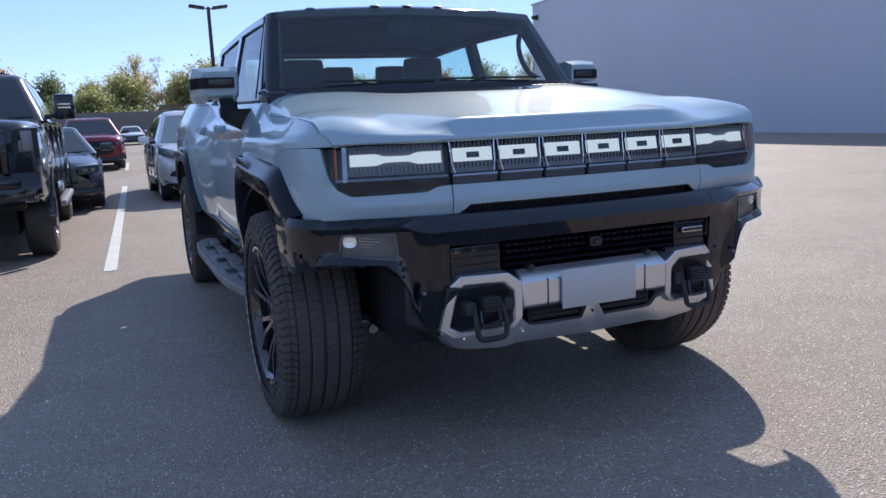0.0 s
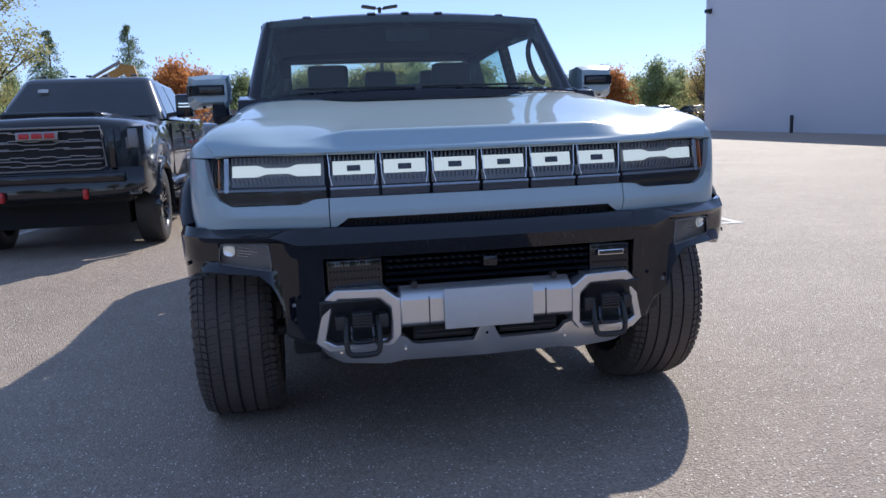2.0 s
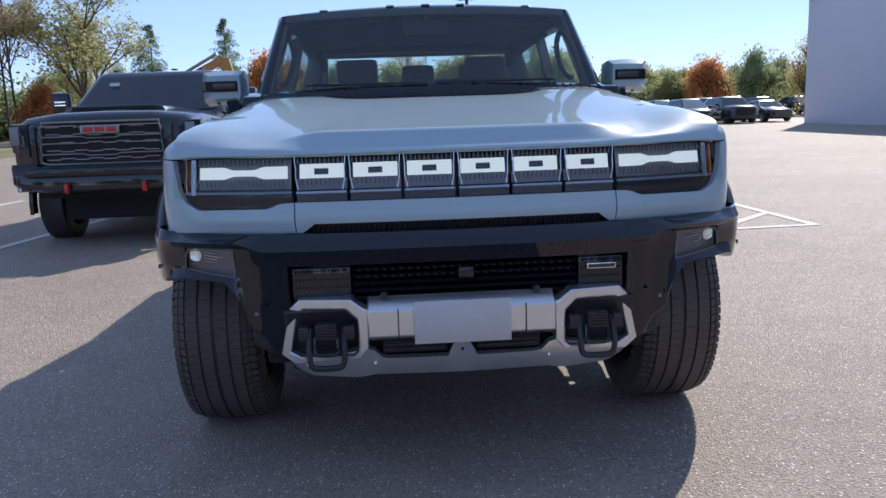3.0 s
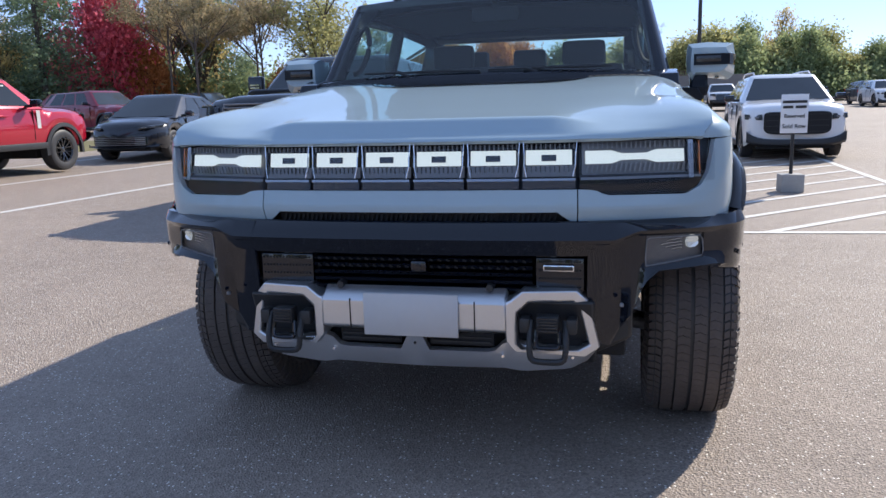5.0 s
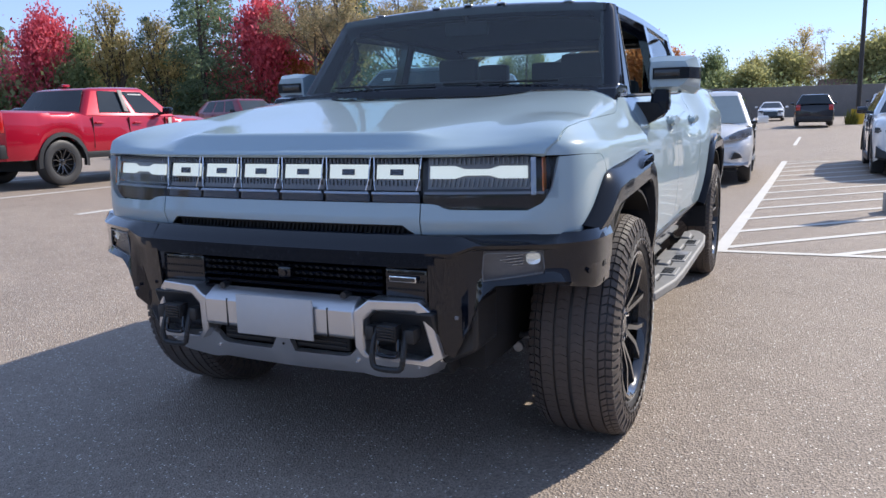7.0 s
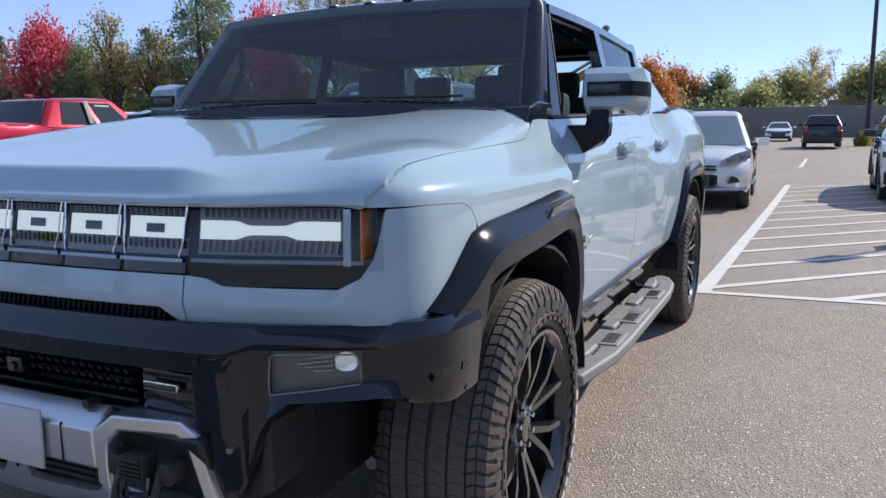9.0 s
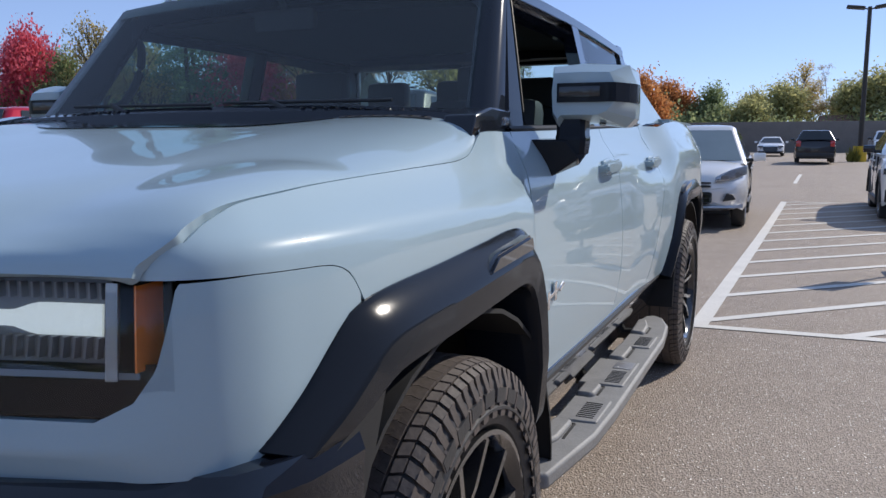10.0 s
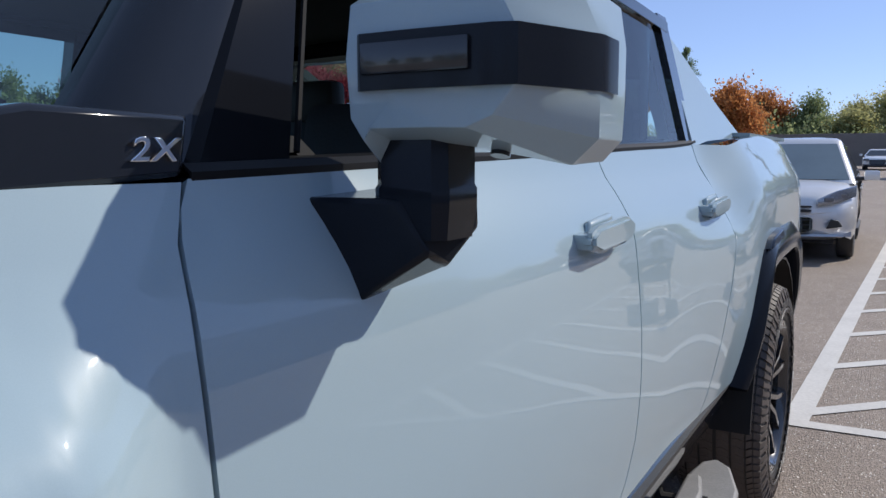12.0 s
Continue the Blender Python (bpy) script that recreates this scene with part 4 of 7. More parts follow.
for k in range(6):
    c = (k - 2.5) * MOD
    w = MOD / 2 - 0.006
    xs = span(c - w, c + w, 6)
    lamp = part("light_module", lamp_rows(xs, (1.020, 1.045), lambda z: -0.012), M_GLOSS, truck, "light module of the nose bar", thick=0.004)
    part("lens", lamp_rows(xs, (1.018, 1.035, 1.048, 1.052, 1.07, 1.10, 1.13, 1.155, 1.172), lens_out), M_CLEAR, lamp, "clear ribbed lens", fix=False)
    part("lamp_strip", lamp_rows(span(c - w + 0.010, c + w - 0.010, 4), (1.096, 1.120, 1.143), lambda z: -0.012), M_LED, lamp, "glowing white strip", thick=0.004)
    part("chrome_bar", lamp_rows(xs, (1.046, 1.054), lambda z: 0.002), M_DRLOFF, lamp)
    part("letter_block", lamp_rows(span(c - 0.024, c + 0.024, 2), (1.108, 1.112, 1.124, 1.128), lambda z: -0.0075), M_LAMPBLACK, lamp, "dark letter-sized block", thick=0.003)
    part("lamp_reflector", lamp_rows(xs, (1.058, 1.075, 1.094), lambda z: -0.018), M_REFLECT, lamp, "grey reflector under the strip", thick=0.003)
    for j in range(11):
        x = lerp(c - w + 0.010, c + w - 0.010, j / 10)
        y = skin(s_x(abs(x)), 1.15, -0.012)[1]
        part("lamp_fin", block((x, y, 1.154), (0.003, 0.010, 0.016)), M_FIN, lamp)
        part("lamp_fin", block((x, skin(s_x(abs(x)), 1.08, -0.014)[1], 1.083), (0.0022, 0.008, 0.018 + 0.004 * (j % 2))), M_LAMPBLACK, lamp)
    for sgn in (-1, 1):
        bm = bmesh.new()
        pts = [(c + sgn * w, 1.17), (c + sgn * w * 0.96, 1.13), (c + sgn * w * 0.96, 1.095), (c + sgn * w * 0.86, 1.058)]
        for (xa, za), (xb, zb) in zip(pts, pts[1:]):
            rod((xa, skin(s_x(abs(xa)), za, 0.001)[1], za), (xb, skin(s_x(abs(xb)), zb, 0.001)[1], zb), 0.0022, seg=6, bm=bm)
        part("module_edge", bm, M_CHROME, lamp, "bright module edge")

for sg in (1, -1):
    def flip(bm):
        return mirrored(bm) if sg < 0 else bm
    xs = span(0.556, 0.935, 12)
    lamp = part("headlamp", flip(lamp_rows(span(0.552, 0.965, 12), (0.996, 1.03, 1.062), lambda z: -0.02)), M_CORNER, truck, "wide headlamp with a glowing white strip", thick=0.004)
    lens = lamp_rows(span(0.552, 0.972, 14), (0.998, 1.02, 1.046, 1.052, 1.07, 1.10, 1.13, 1.155, 1.172), lens_out)
    part("lens", flip(lens), M_CLEAR, lamp, "clear headlamp lens", fix=False)
    rows = []
    for x in span(0.572, 0.888, 30):
        a = line(x, [(0.572, 0.0205), (0.66, 0.0205), (0.69, 0.010), (0.77, 0.010), (0.80, 0.020), (0.888, 0.020)])
        s = s_x(x)
        rows.append([skin(s, z, -0.013) for z in (1.117 - a, 1.117, 1.117 + a)])
    part("lamp_strip", flip(sheet(rows)), M_LED, lamp, "glowing white strip with a narrow waist", thick=0.004)
    part("lamp_reflector", flip(lamp_rows(span(0.562, 0.895, 10), (1.060, 1.09, 1.13, 1.166), lambda z: -0.024)), M_REFLECT, lamp, "grey reflector behind the strip", thick=0.003)
    for j in range(22):
        x = lerp(0.572, 0.886, j / 21)
        y = skin(s_x(x), 1.15, -0.018)[1]
        part("lamp_fin", flip(block((x, y, 1.153), (0.004, 0.010, 0.020))), M_FIN, lamp)
        part("lamp_fin", flip(block((x, skin(s_x(x), 1.08, -0.018)[1], 1.083), (0.005, 0.010, 0.028), rot=(0, 12, 0))), M_FIN, lamp)
    part("chrome_bar", flip(lamp_rows(xs, (1.047, 1.055), lambda z: -0.006)), M_FIN, lamp, "grey reflector bar", thick=0.003)
    rows = [[(skin(s_x(0.930), z, 0)[0] - 0.001 * k, skin(s_x(0.930), z, -0.008)[1] + 0.013 * k, z) for z in (1.055, 1.09, 1.14, 1.162)] for k in range(5)]
    part("side_marker", flip(sheet(rows)), M_AMBER, lamp, "amber side marker", thick=0.003)
    rows = [[skin(s_x(x), z, -0.003) for z in (1.045, 1.09, 1.14, 1.165)] for x in (0.896, 0.904, 0.911)]
    part("marker_frame", flip(sheet(rows)), M_DRLOFF, lamp, "pale marker frame", thick=0.006)

# ---- front bumper ----
BPLAN = [Vector(p) for p in ((0, 0.0), (0.30, 0.006), (0.56, 0.022), (0.74, 0.062), (0.88, 0.118), (0.98, 0.175), (1.05, 0.25), (1.085, 0.33), (1.092, 0.42), (1.095, 0.46))]
BL = smooth_line(BPLAN, 300)
BX = [p.x for p in BL]


def bump_pt(i, z, out=0.0):
    i = min(298.0, max(1.0, i))
    p = BL[int(i)].lerp(BL[min(299, int(i) + 1)], i - int(i))
    t = (BL[int(i) + 1] - BL[int(i) - 1]).normalized()
    return (p.x + t.y * out if i > 1.01 else 0.0, p.y - t.x * out, z)


def bi(x):
    return float(np.interp(x, BX, range(300)))


# upper shelf and band
cross = [(-0.10, 0.914), (-0.046, 0.917), (-0.038, 0.913), (-0.003, 0.868), (0.0, 0.861), (-0.003, 0.854), (-0.022, 0.808), (-0.035, 0.802), (-0.12, 0.80)]
band = sheet([[bump_pt(i, z, o) for o, z in cross] for i in span(1.0, bi(0.605), 26)])
bumper = part("front_bumper", full(band), M_GLOSS, truck, "gloss black front bumper", angle=26)


# corners with the fog lamp opening
def corner_z(x, k):
    lo = line(x, [(0.58, 0.52), (0.66, 0.50), (0.715, 0.60), (0.75, 0.70), (0.80, 0.742), (0.98, 0.752), (1.06, 0.735), (1.09, 0.72)])
    hi = line(x, [(0.5, 0.916), (0.98, 0.918), (1.06, 0.925), (1.10, 0.925)])
    edge = line(x, [(0.58, 0.861), (0.665, 0.861), (0.735, 0.888), (1.0, 0.890), (1.09, 0.892)])
    f0 = line(x, [(0.66, lerp(lo, 0.8, 0.5)), (0.74, 0.768), (0.757, 0.768), (0.947, 0.792), (1.0, 0.795), (1.09, 0.81)])
    return (lo, lo + 0.016, f0, 0.81, 0.845, min(0.870, edge - 0.012), edge - 0.007, edge, 0.912, hi)[k]


cx = [0.58, 0.62, 0.66, 0.69, 0.715, 0.74, 0.76, 0.762, 0.80, 0.85, 0.90, 0.945, 0.947, 0.97, 1.0, 1.02, 1.04, 1.06, 1.075, 1.085, 1.091, 1.0945]
rows = []
for x in cx:
    r = []
    for k in range(10):
        o = (-0.045, 0.0, -0.014, -0.016, -0.016, -0.014, -0.004, 0.0, -0.036, -0.046)[k]
        if x < 0.72 and k < 6:
            o = lerp((-0.055, -0.052, -0.034, -0.022, -0.012, -0.006)[k], o, ease(0.68, 0.72, x))
        if x > 0.99:
            o = lerp(o, (-0.02, -0.012, -0.006, -0.004, -0.003, -0.002, -0.001, 0.0, -0.008, -0.014)[k], ease(0.99, 1.04, x))
        r.append(bump_pt(bi(x), max(corner_z(x, k), corner_z(x, 0)), o + 0.002))
    r.append(bump_pt(bi(x), corner_z(x, 9), -0.10))
    rows.append(r)
both("bumper_corner", sheet(rows, lambda i, j: 7 <= i <= 10 and 2 <= j <= 4), M_GLOSS, bumper, "gloss black bumper corner", thick=0.012, angle=26)
for sg in (1, -1):
    def flip(bm):
        return mirrored(bm) if sg < 0 else bm
    rec = sheet([[bump_pt(bi(x), z, -0.035) for z in (0.765, 0.82, 0.878)] for x in (0.75, 0.80, 0.85, 0.90, 0.96)])
    fog = part("fog_lamp", flip(rec), M_FOGBOX, bumper, "fog lamp in the bumper corner", thick=0.008)
    lens = sheet([[bump_pt(bi(x), z, -0.018) for z in (0.764, 0.80, 0.845, 0.872)] for x in (0.757, 0.80, 0.85, 0.90, 0.952)])
    edge = [bump_pt(bi(x), z, -0.012) for x, z in ((0.762, 0.772), (0.85, 0.783), (0.940, 0.796), (0.944, 0.812), (0.940, 0.850), (0.932, 0.862), (0.85, 0.862), (0.775, 0.862), (0.764, 0.856), (0.760, 0.80), (0.762, 0.772))]
    part("fog_frame", flip(tube(edge, 0.0022, 6)), M_FIN, fog, "pale lens rim")
    part("fog_lens", flip(lens), M_CLEAR, fog, "clear fog lamp lens", fix=False)
    bowl = sheet([[bump_pt(bi(0.914 + 0.021 * u), 0.842 + (0.006 + 0.015 * (1 - u * u) ** 0.5) * v, -0.033 + 0.009 * (0.6 * u * u + 0.4 * v * v) + 0.0012 * (k % 2)) for v in span(-1, 1, 6)] for k, u in enumerate(span(-1, 1, 12))])
    part("fog_bulb", flip(bowl), M_FOGLED, fog, "fluted fog lamp reflector with an added glow", thick=0.002, angle=40)
    for z, x0 in ((0.852, 0.835), (0.842, 0.815), (0.832, 0.832), (0.822, 0.85)):
        rib = sheet([[bump_pt(bi(x), z + dz - 0.10 * (0.885 - x), -0.030) for dz in (0.0, 0.003)] for x in span(x0, 0.885, 4)])
        part("fog_rib", flip(rib), M_DRLOFF, fog, "bright reflector rib", thick=0.003)
    # dark lower sill of the corner that runs back to the arch
    bm = prism([(0.60, 0.46), (0.72, 0.52), (0.72, 0.70), (0.58, 0.70), (0.56, 0.50)], "y", 0.115, 0.32)
    part("bumper_leg", flip(bm), M_BLACK, bumper, "satin black lower leg", bevel=0.015)
    bm = block((0.685, 0.03, 0.655), (0.012, 0.012, 0.012), bev=0.003)
    part("sensor", flip(bm), M_FIN, bumper, "round parking sensor")
    bm = rod(bump_pt(bi(1.06), 0.79, -0.004), bump_pt(bi(1.06), 0.79, 0.003), 0.008, seg=14)
    part("sensor", flip(bm), M_GLOSS, bumper)

# lower grille
part("grille_back", block((0, 0.16, 0.70), (1.18, 0.02, 0.30)), M_DARK, bumper, "dark grille backing")
for k, z in enumerate((0.688, 0.712, 0.737, 0.762, 0.786)):
    bm = prism([(0.06, z - 0.007), (0.052, z), (0.06, z + 0.006), (0.13, z + 0.010), (0.13, z - 0.004)], "x", -0.36, 0.40)
    part("grille_slat", bm, M_GLOSS, bumper)
for x0, x1 in ((-0.565, -0.37), (0.41, 0.565)):
    part("grille_panel", block(((x0 + x1) / 2, 0.075, 0.74), (x1 - x0, 0.02, 0.11), bev=0.004), M_GLOSS, bumper, "louvred grille panel")
    for z in (0.70, 0.728, 0.756, 0.784):
        n = 15
        bm = bmesh.new()
        for k in range(n):
            block((lerp(x0 + 0.012, x1 - 0.012, k / (n - 1)), 0.0655, z), (0.006, 0.004, 0.008), bm, rot=(0, 25, 0))
        part("louvre", bm, M_DARK, bumper)
bm = bmesh.new()
for z in (0.784, 0.76):
    for k in range(26):
        block((-0.34 + k * 0.0285, 0.055, z), (0.012, 0.006, 0.006), bm, rot=(0, 25, 0))
part("louvre", bm, M_DARK, bumper)
part("grille_badge", block((0.485, 0.048, 0.766), (0.10, 0.012, 0.020), bev=0.003), M_CHROME, bumper, "small chrome badge block")
bm = block((0.485, 0.0415, 0.766), (0.092, 0.006, 0.013), bev=0.002)
part("grille_badge_inlay", bm, M_LAMPBLACK, bumper)
cam_bm = block((0.02, 0.045, 0.765), (0.055, 0.03, 0.04), bev=0.01)
rod((0.02, 0.03, 0.762), (0.02, 0.022, 0.762), 0.012, seg=14, bm=cam_bm)
part("front_camera", cam_bm, M_GLOSS, bumper, "front camera")
for x in (-0.26, 0.26):
    part("sensor", rod((x, 0.07, 0.697), (x, 0.03, 0.697), 0.014, 0.012, 14), M_BLACK, bumper, "parking sensor")
part("valance", prism([(0.03, 0.66), (0.16, 0.66), (0.30, 0.42), (0.20, 0.40), (0.08, 0.52)], "x", -0.60, 0.60), M_BLACK, bumper, "satin black lower valance", bevel=0.01)

# silver skid bar with hook frames
ring = [(-0.618, 0.50), (-0.580, 0.664), (-0.545, 0.698), (-0.37, 0.698), (-0.332, 0.668), (-0.315, 0.664), (-0.315, 0.53), (-0.345, 0.492), (-0.575, 0.468)]
hole = [(-0.582, 0.512), (-0.550, 0.642), (-0.530, 0.658), (-0.392, 0.658), (-0.352, 0.620), (-0.352, 0.555), (-0.352, 0.515), (-0.37, 0.500), (-0.545, 0.495)]


def ring_mesh(sgn):
    bm = bmesh.new()
    n = len(ring)
    lay = []
    for pts, y in ((ring, 0.075), (ring, 0.006), ([lerp(Vector(a), Vector(b), 0.08) for a, b in zip(ring, hole)], -0.006), ([lerp(Vector(a), Vector(b), 0.85) for a, b in zip(ring, hole)], -0.004), (hole, 0.004), (hole, 0.085)):
        lay.append([bm.verts.new((-sgn * p[0], y + 0.05 * abs(p[0]) ** 2 + 0.28 * max(0.0, abs(p[0]) - 0.46) + 0.1 * max(0, 0.56 - p[1]), p[1])) for p in pts])
    for a, b in zip(lay, lay[1:]):
        for i in range(n):
            bm.faces.new([a[i], a[(i + 1) % n], b[(i + 1) % n], b[i]])
    return bm


part("skid_bar", prism([(0.055, 0.692), (0.000, 0.660), (-0.006, 0.650), (-0.004, 0.562), (0.03, 0.545), (0.09, 0.545), (0.09, 0.690)], "x", -0.318, 0.318), M_SILVER, bumper, "brushed silver skid bar", bevel=0.006)
for x in (-0.215, 0.215):
    part("bar_groove", block((x, -0.004, 0.608), (0.004, 0.006, 0.10)), M_DARK, bumper)
for sg in (1, -1):
    part("hook_frame", ring_mesh(sg), M_SILVER, bumper, "brushed silver tow hook frame", bevel=0.004)
    c = sg * 0.455
    part("hook_pocket", block((c, 0.10, 0.575), (0.21, 0.03, 0.17)), M_DARK, bumper, "dark hook pocket")
    pts = [(c - 0.054, 0.01, 0.60), (c - 0.058, -0.020, 0.53), (c - 0.055, -0.026, 0.490), (c - 0.038, -0.028, 0.474), (c + 0.038, -0.028, 0.474), (c + 0.055, -0.026, 0.490), (c + 0.058, -0.020, 0.53), (c + 0.054, 0.01, 0.60)]
    hook = part("tow_hook", tube(smooth_line(pts, 30), 0.0105), M_BLACK, bumper, "black recovery hook")
    pts = [(c - 0.036, -0.012, 0.575), (c - 0.038, -0.022, 0.53), (c - 0.028, -0.024, 0.518), (c + 0.028, -0.024, 0.518), (c + 0.038, -0.022, 0.53), (c + 0.036, -0.012, 0.575)]
    part("hook_loop", tube(smooth_line(pts, 20), 0.007), M_GLOSS, hook)
    part("hook_tab", block((c, -0.005, 0.595), (0.07, 0.05, 0.055), bev=0.006), M_BLACK, hook, "ribbed hook tab")
    for k in range(5):
        part("hook_rib", block((c, -0.032, 0.577 + k * 0.010), (0.062, 0.008, 0.005), bev=0.001), M_GLOSS, hook)
    for dx in (-0.075, 0.075):
        part("hook_lug", block((c + dx, 0.02, 0.585), (0.035, 0.06, 0.05), bev=0.008), M_BLACK, hook)
# lower lip of the skid
rows = []
for x in span(-0.60, 0.60, 48):
    a = abs(x)
    y0 = 0.03 + 0.10 * a * a
    zt = line(a, [(0, 0.545), (0.04, 0.53), (0.05, 0.485), (0.27, 0.485), (0.31, 0.525), (0.56, 0.48), (0.60, 0.50)])
    zb = line(a, [(0, 0.405), (0.3, 0.408), (0.36, 0.398), (0.52, 0.41), (0.585, 0.445), (0.60, 0.47)])
    rows.append([(x, y0 + 0.02, zt), (x, y0 + 0.0, zt - 0.008), (x, y0 + 0.01, lerp(zt, zb, 0.45)), (x, y0 + 0.045, zb), (x, y0 + 0.16, zb - 0.02)])
part("skid_lip", sheet(rows), M_SILVER, bumper, "brushed silver lower skid lip", thick=0.02, angle=25)
for x0, x1 in ((-0.27, -0.05), (0.05, 0.27)):
    part("skid_vent", block(((x0 + x1) / 2, 0.055, 0.516), (x1 - x0, 0.02, 0.045), bev=0.004), M_DARK, bumper, "dark vent")
    for z in (0.508, 0.524):
        part("vent_slat", block(((x0 + x1) / 2, 0.043, z), (x1 - x0 - 0.02, 0.01, 0.005)), M_BLACK, bumper)
for x in (-0.53, -0.30, 0.0, 0.0, 0.30, 0.53):
    z = 0.462 if x else 0.50
    y0 = 0.03 + 0.10 * x * x
    part("bolt", rod((x, y0 + 0.03, z), (x, y0 + 0.001, z), 0.006, 0.005, 8), M_CHROME, bumper, "chrome bolt")
pl = block((0.0, -0.016, 0.610), (0.325, 0.008, 0.145), bev=0.002)
part("licence_plate", pl, M_PLATE, bumper, "blank pale plate", bevel=0.004)

# suspension seen beside the wheel
for sg in (1, -1):
    arm = rod((sg * 0.42, 0.80, 0.42), (sg * 0.80, 0.88, 0.36), 0.035, 0.028)
    rod((sg * 0.42, 1.05, 0.42), (sg * 0.80, 0.94, 0.36), 0.035, 0.028, bm=arm)
    rod((sg * 0.64, 0.55, 0.44), (sg * 0.74, 0.70, 0.44), 0.014, bm=arm)
    rod((sg * 0.70, 0.62, 0.40), (sg * 0.70, 0.60, 0.40), 0.02, bm=arm)
    part("suspension_arm", arm, M_STEEL, truck, "cast suspension arm")

for cx0, cy in ((0.940, 0.910), (0.940, 4.40)):
    for sg in (1, -1):
        wheel_parts(truck, (sg * cx0, cy, 0.448), sg, 0.449, 0.335, 0.298, 6, M_RIM, blocks=84, letters=True)

# ---- cabin ----
cab = bmesh.new()
block((0, 2.5, 0.95), (1.7, 2.0, 0.06), cab)
block((0, 3.47, 1.20), (1.72, 0.06, 0.50), cab)
block((0.855, 2.55, 1.16), (0.05, 1.8, 0.40), cab)
block((-0.855, 2.55, 1.16), (0.05, 1.8, 0.40), cab)
part("cabin_liner", cab, M_LINER, truck, "dark cabin lining")
rows = [[(x, 1.56, 1.385), (x, 1.66, 1.40), (x, 1.80, 1.40 + (0.02 if abs(x) < 0.5 else 0)), (x, 1.86, 1.36), (x, 1.84, 1.15), (x, 1.80, 0.95)] for x in span(-0.86, 0.86, 20)]
part("dashboard", sheet(rows), M_LINER, truck, "dark dashboard", thick=0.02)
part("dash_screen", block((0.02, 1.83, 1.415), (0.34, 0.03, 0.16), bev=0.008, rot=(-12, 0, 0)), M_LINER, truck, "dark dashboard screen")
sw = bmesh.new()
pts = [Vector((0.40 + 0.185 * math.cos(a), 2.02 - 0.06 * math.sin(a), 1.27 + 0.175 * math.sin(a))) for a in [2 * math.pi * i / 28 for i in range(29)]]
tube(pts, 0.016, 8, sw)
block((0.40, 2.0, 1.27), (0.16, 0.04, 0.09), sw, 0.02)
rod((0.26, 2.02, 1.27), (0.54, 2.02, 1.27), 0.014, bm=sw)
part("steering_wheel", sw, M_LINER, truck, "dark steering wheel")


def seat(x, y, w, head):
    bm = block((x, y - 0.26, 1.02), (w, 0.52, 0.16), bev=0.05)
    block((x, y + 0.06, 1.27), (w * 0.94, 0.14, 0.52), bm, 0.05, (-12, 0, 0))
    rod((x - 0.06, y + 0.12, 1.50), (x - 0.06, y + 0.14, 1.56), 0.008, bm=bm)
    rod((x + 0.06, y + 0.12, 1.50), (x + 0.06, y + 0.14, 1.56), 0.008, bm=bm)
    s = part("cabin_seat", bm, M_SEAT, truck, "dark leather seat")
    hw = 0.27 if head == "wide" else 0.24
    part("headrest", block((x, y + 0.13, 1.60), (hw, 0.09, 0.155), bev=0.035), M_SEAT, s, "dark leather headrest")


seat(0.42, 2.58, 0.54, "wide")
seat(-0.42, 2.58, 0.54, "wide")
seat(0.42, 3.25, 0.50, "")
seat(-0.42, 3.25, 0.50, "")
seat(0.0, 3.25, 0.30, "")
hl = sheet([[(u * 0.74, y, 1.83 - 0.03 * u * u) for y in (1.95, 2.4, 3.0, 3.44)] for u in span(-1, 1, 8)])
part("headliner", hl, M_LINER, truck, "dark headliner", thick=0.02)
rw = sheet([[(x, 3.485 - 0.10 * (z - 1.44), z) for z in (1.455, 1.6, 1.745)] for x in span(-0.66, 0.66, 8)])
part("rear_window", rw, M_GLASS, truck, "tinted rear window", fix=False)
fr = bmesh.new()
for x in (-0.73, 0.73):
    block((x, 3.47, 1.62), (0.14, 0.05, 0.44), fr, 0.02)
block((0, 3.45, 1.785), (1.4, 0.06, 0.08), fr, 0.02)
part("rear_window_frame", fr, M_GLOSS, truck, "black rear window frame")
for sg in (1, -1):
    pts = [(sg * 0.80, 1.80, 1.48), (sg * 0.765, 1.82, 1.50), (sg * 0.735, 1.86, 1.58), (sg * 0.725, 1.88, 1.66), (sg * 0.745, 1.90, 1.73), (sg * 0.775, 1.90, 1.745)]
    part("grab_handle", tube(smooth_line(pts, 16), 0.016), M_LINER, truck, "dark grab handle on the pillar")
mir = block((0, 1.83, 1.765), (0.25, 0.035, 0.075), bev=0.015)
rod((0, 1.83, 1.78), (0, 1.80, 1.85), 0.012, bm=mir)
part("rearview_mirror", mir, M_LINER, truck, "dark rear-view mirror")


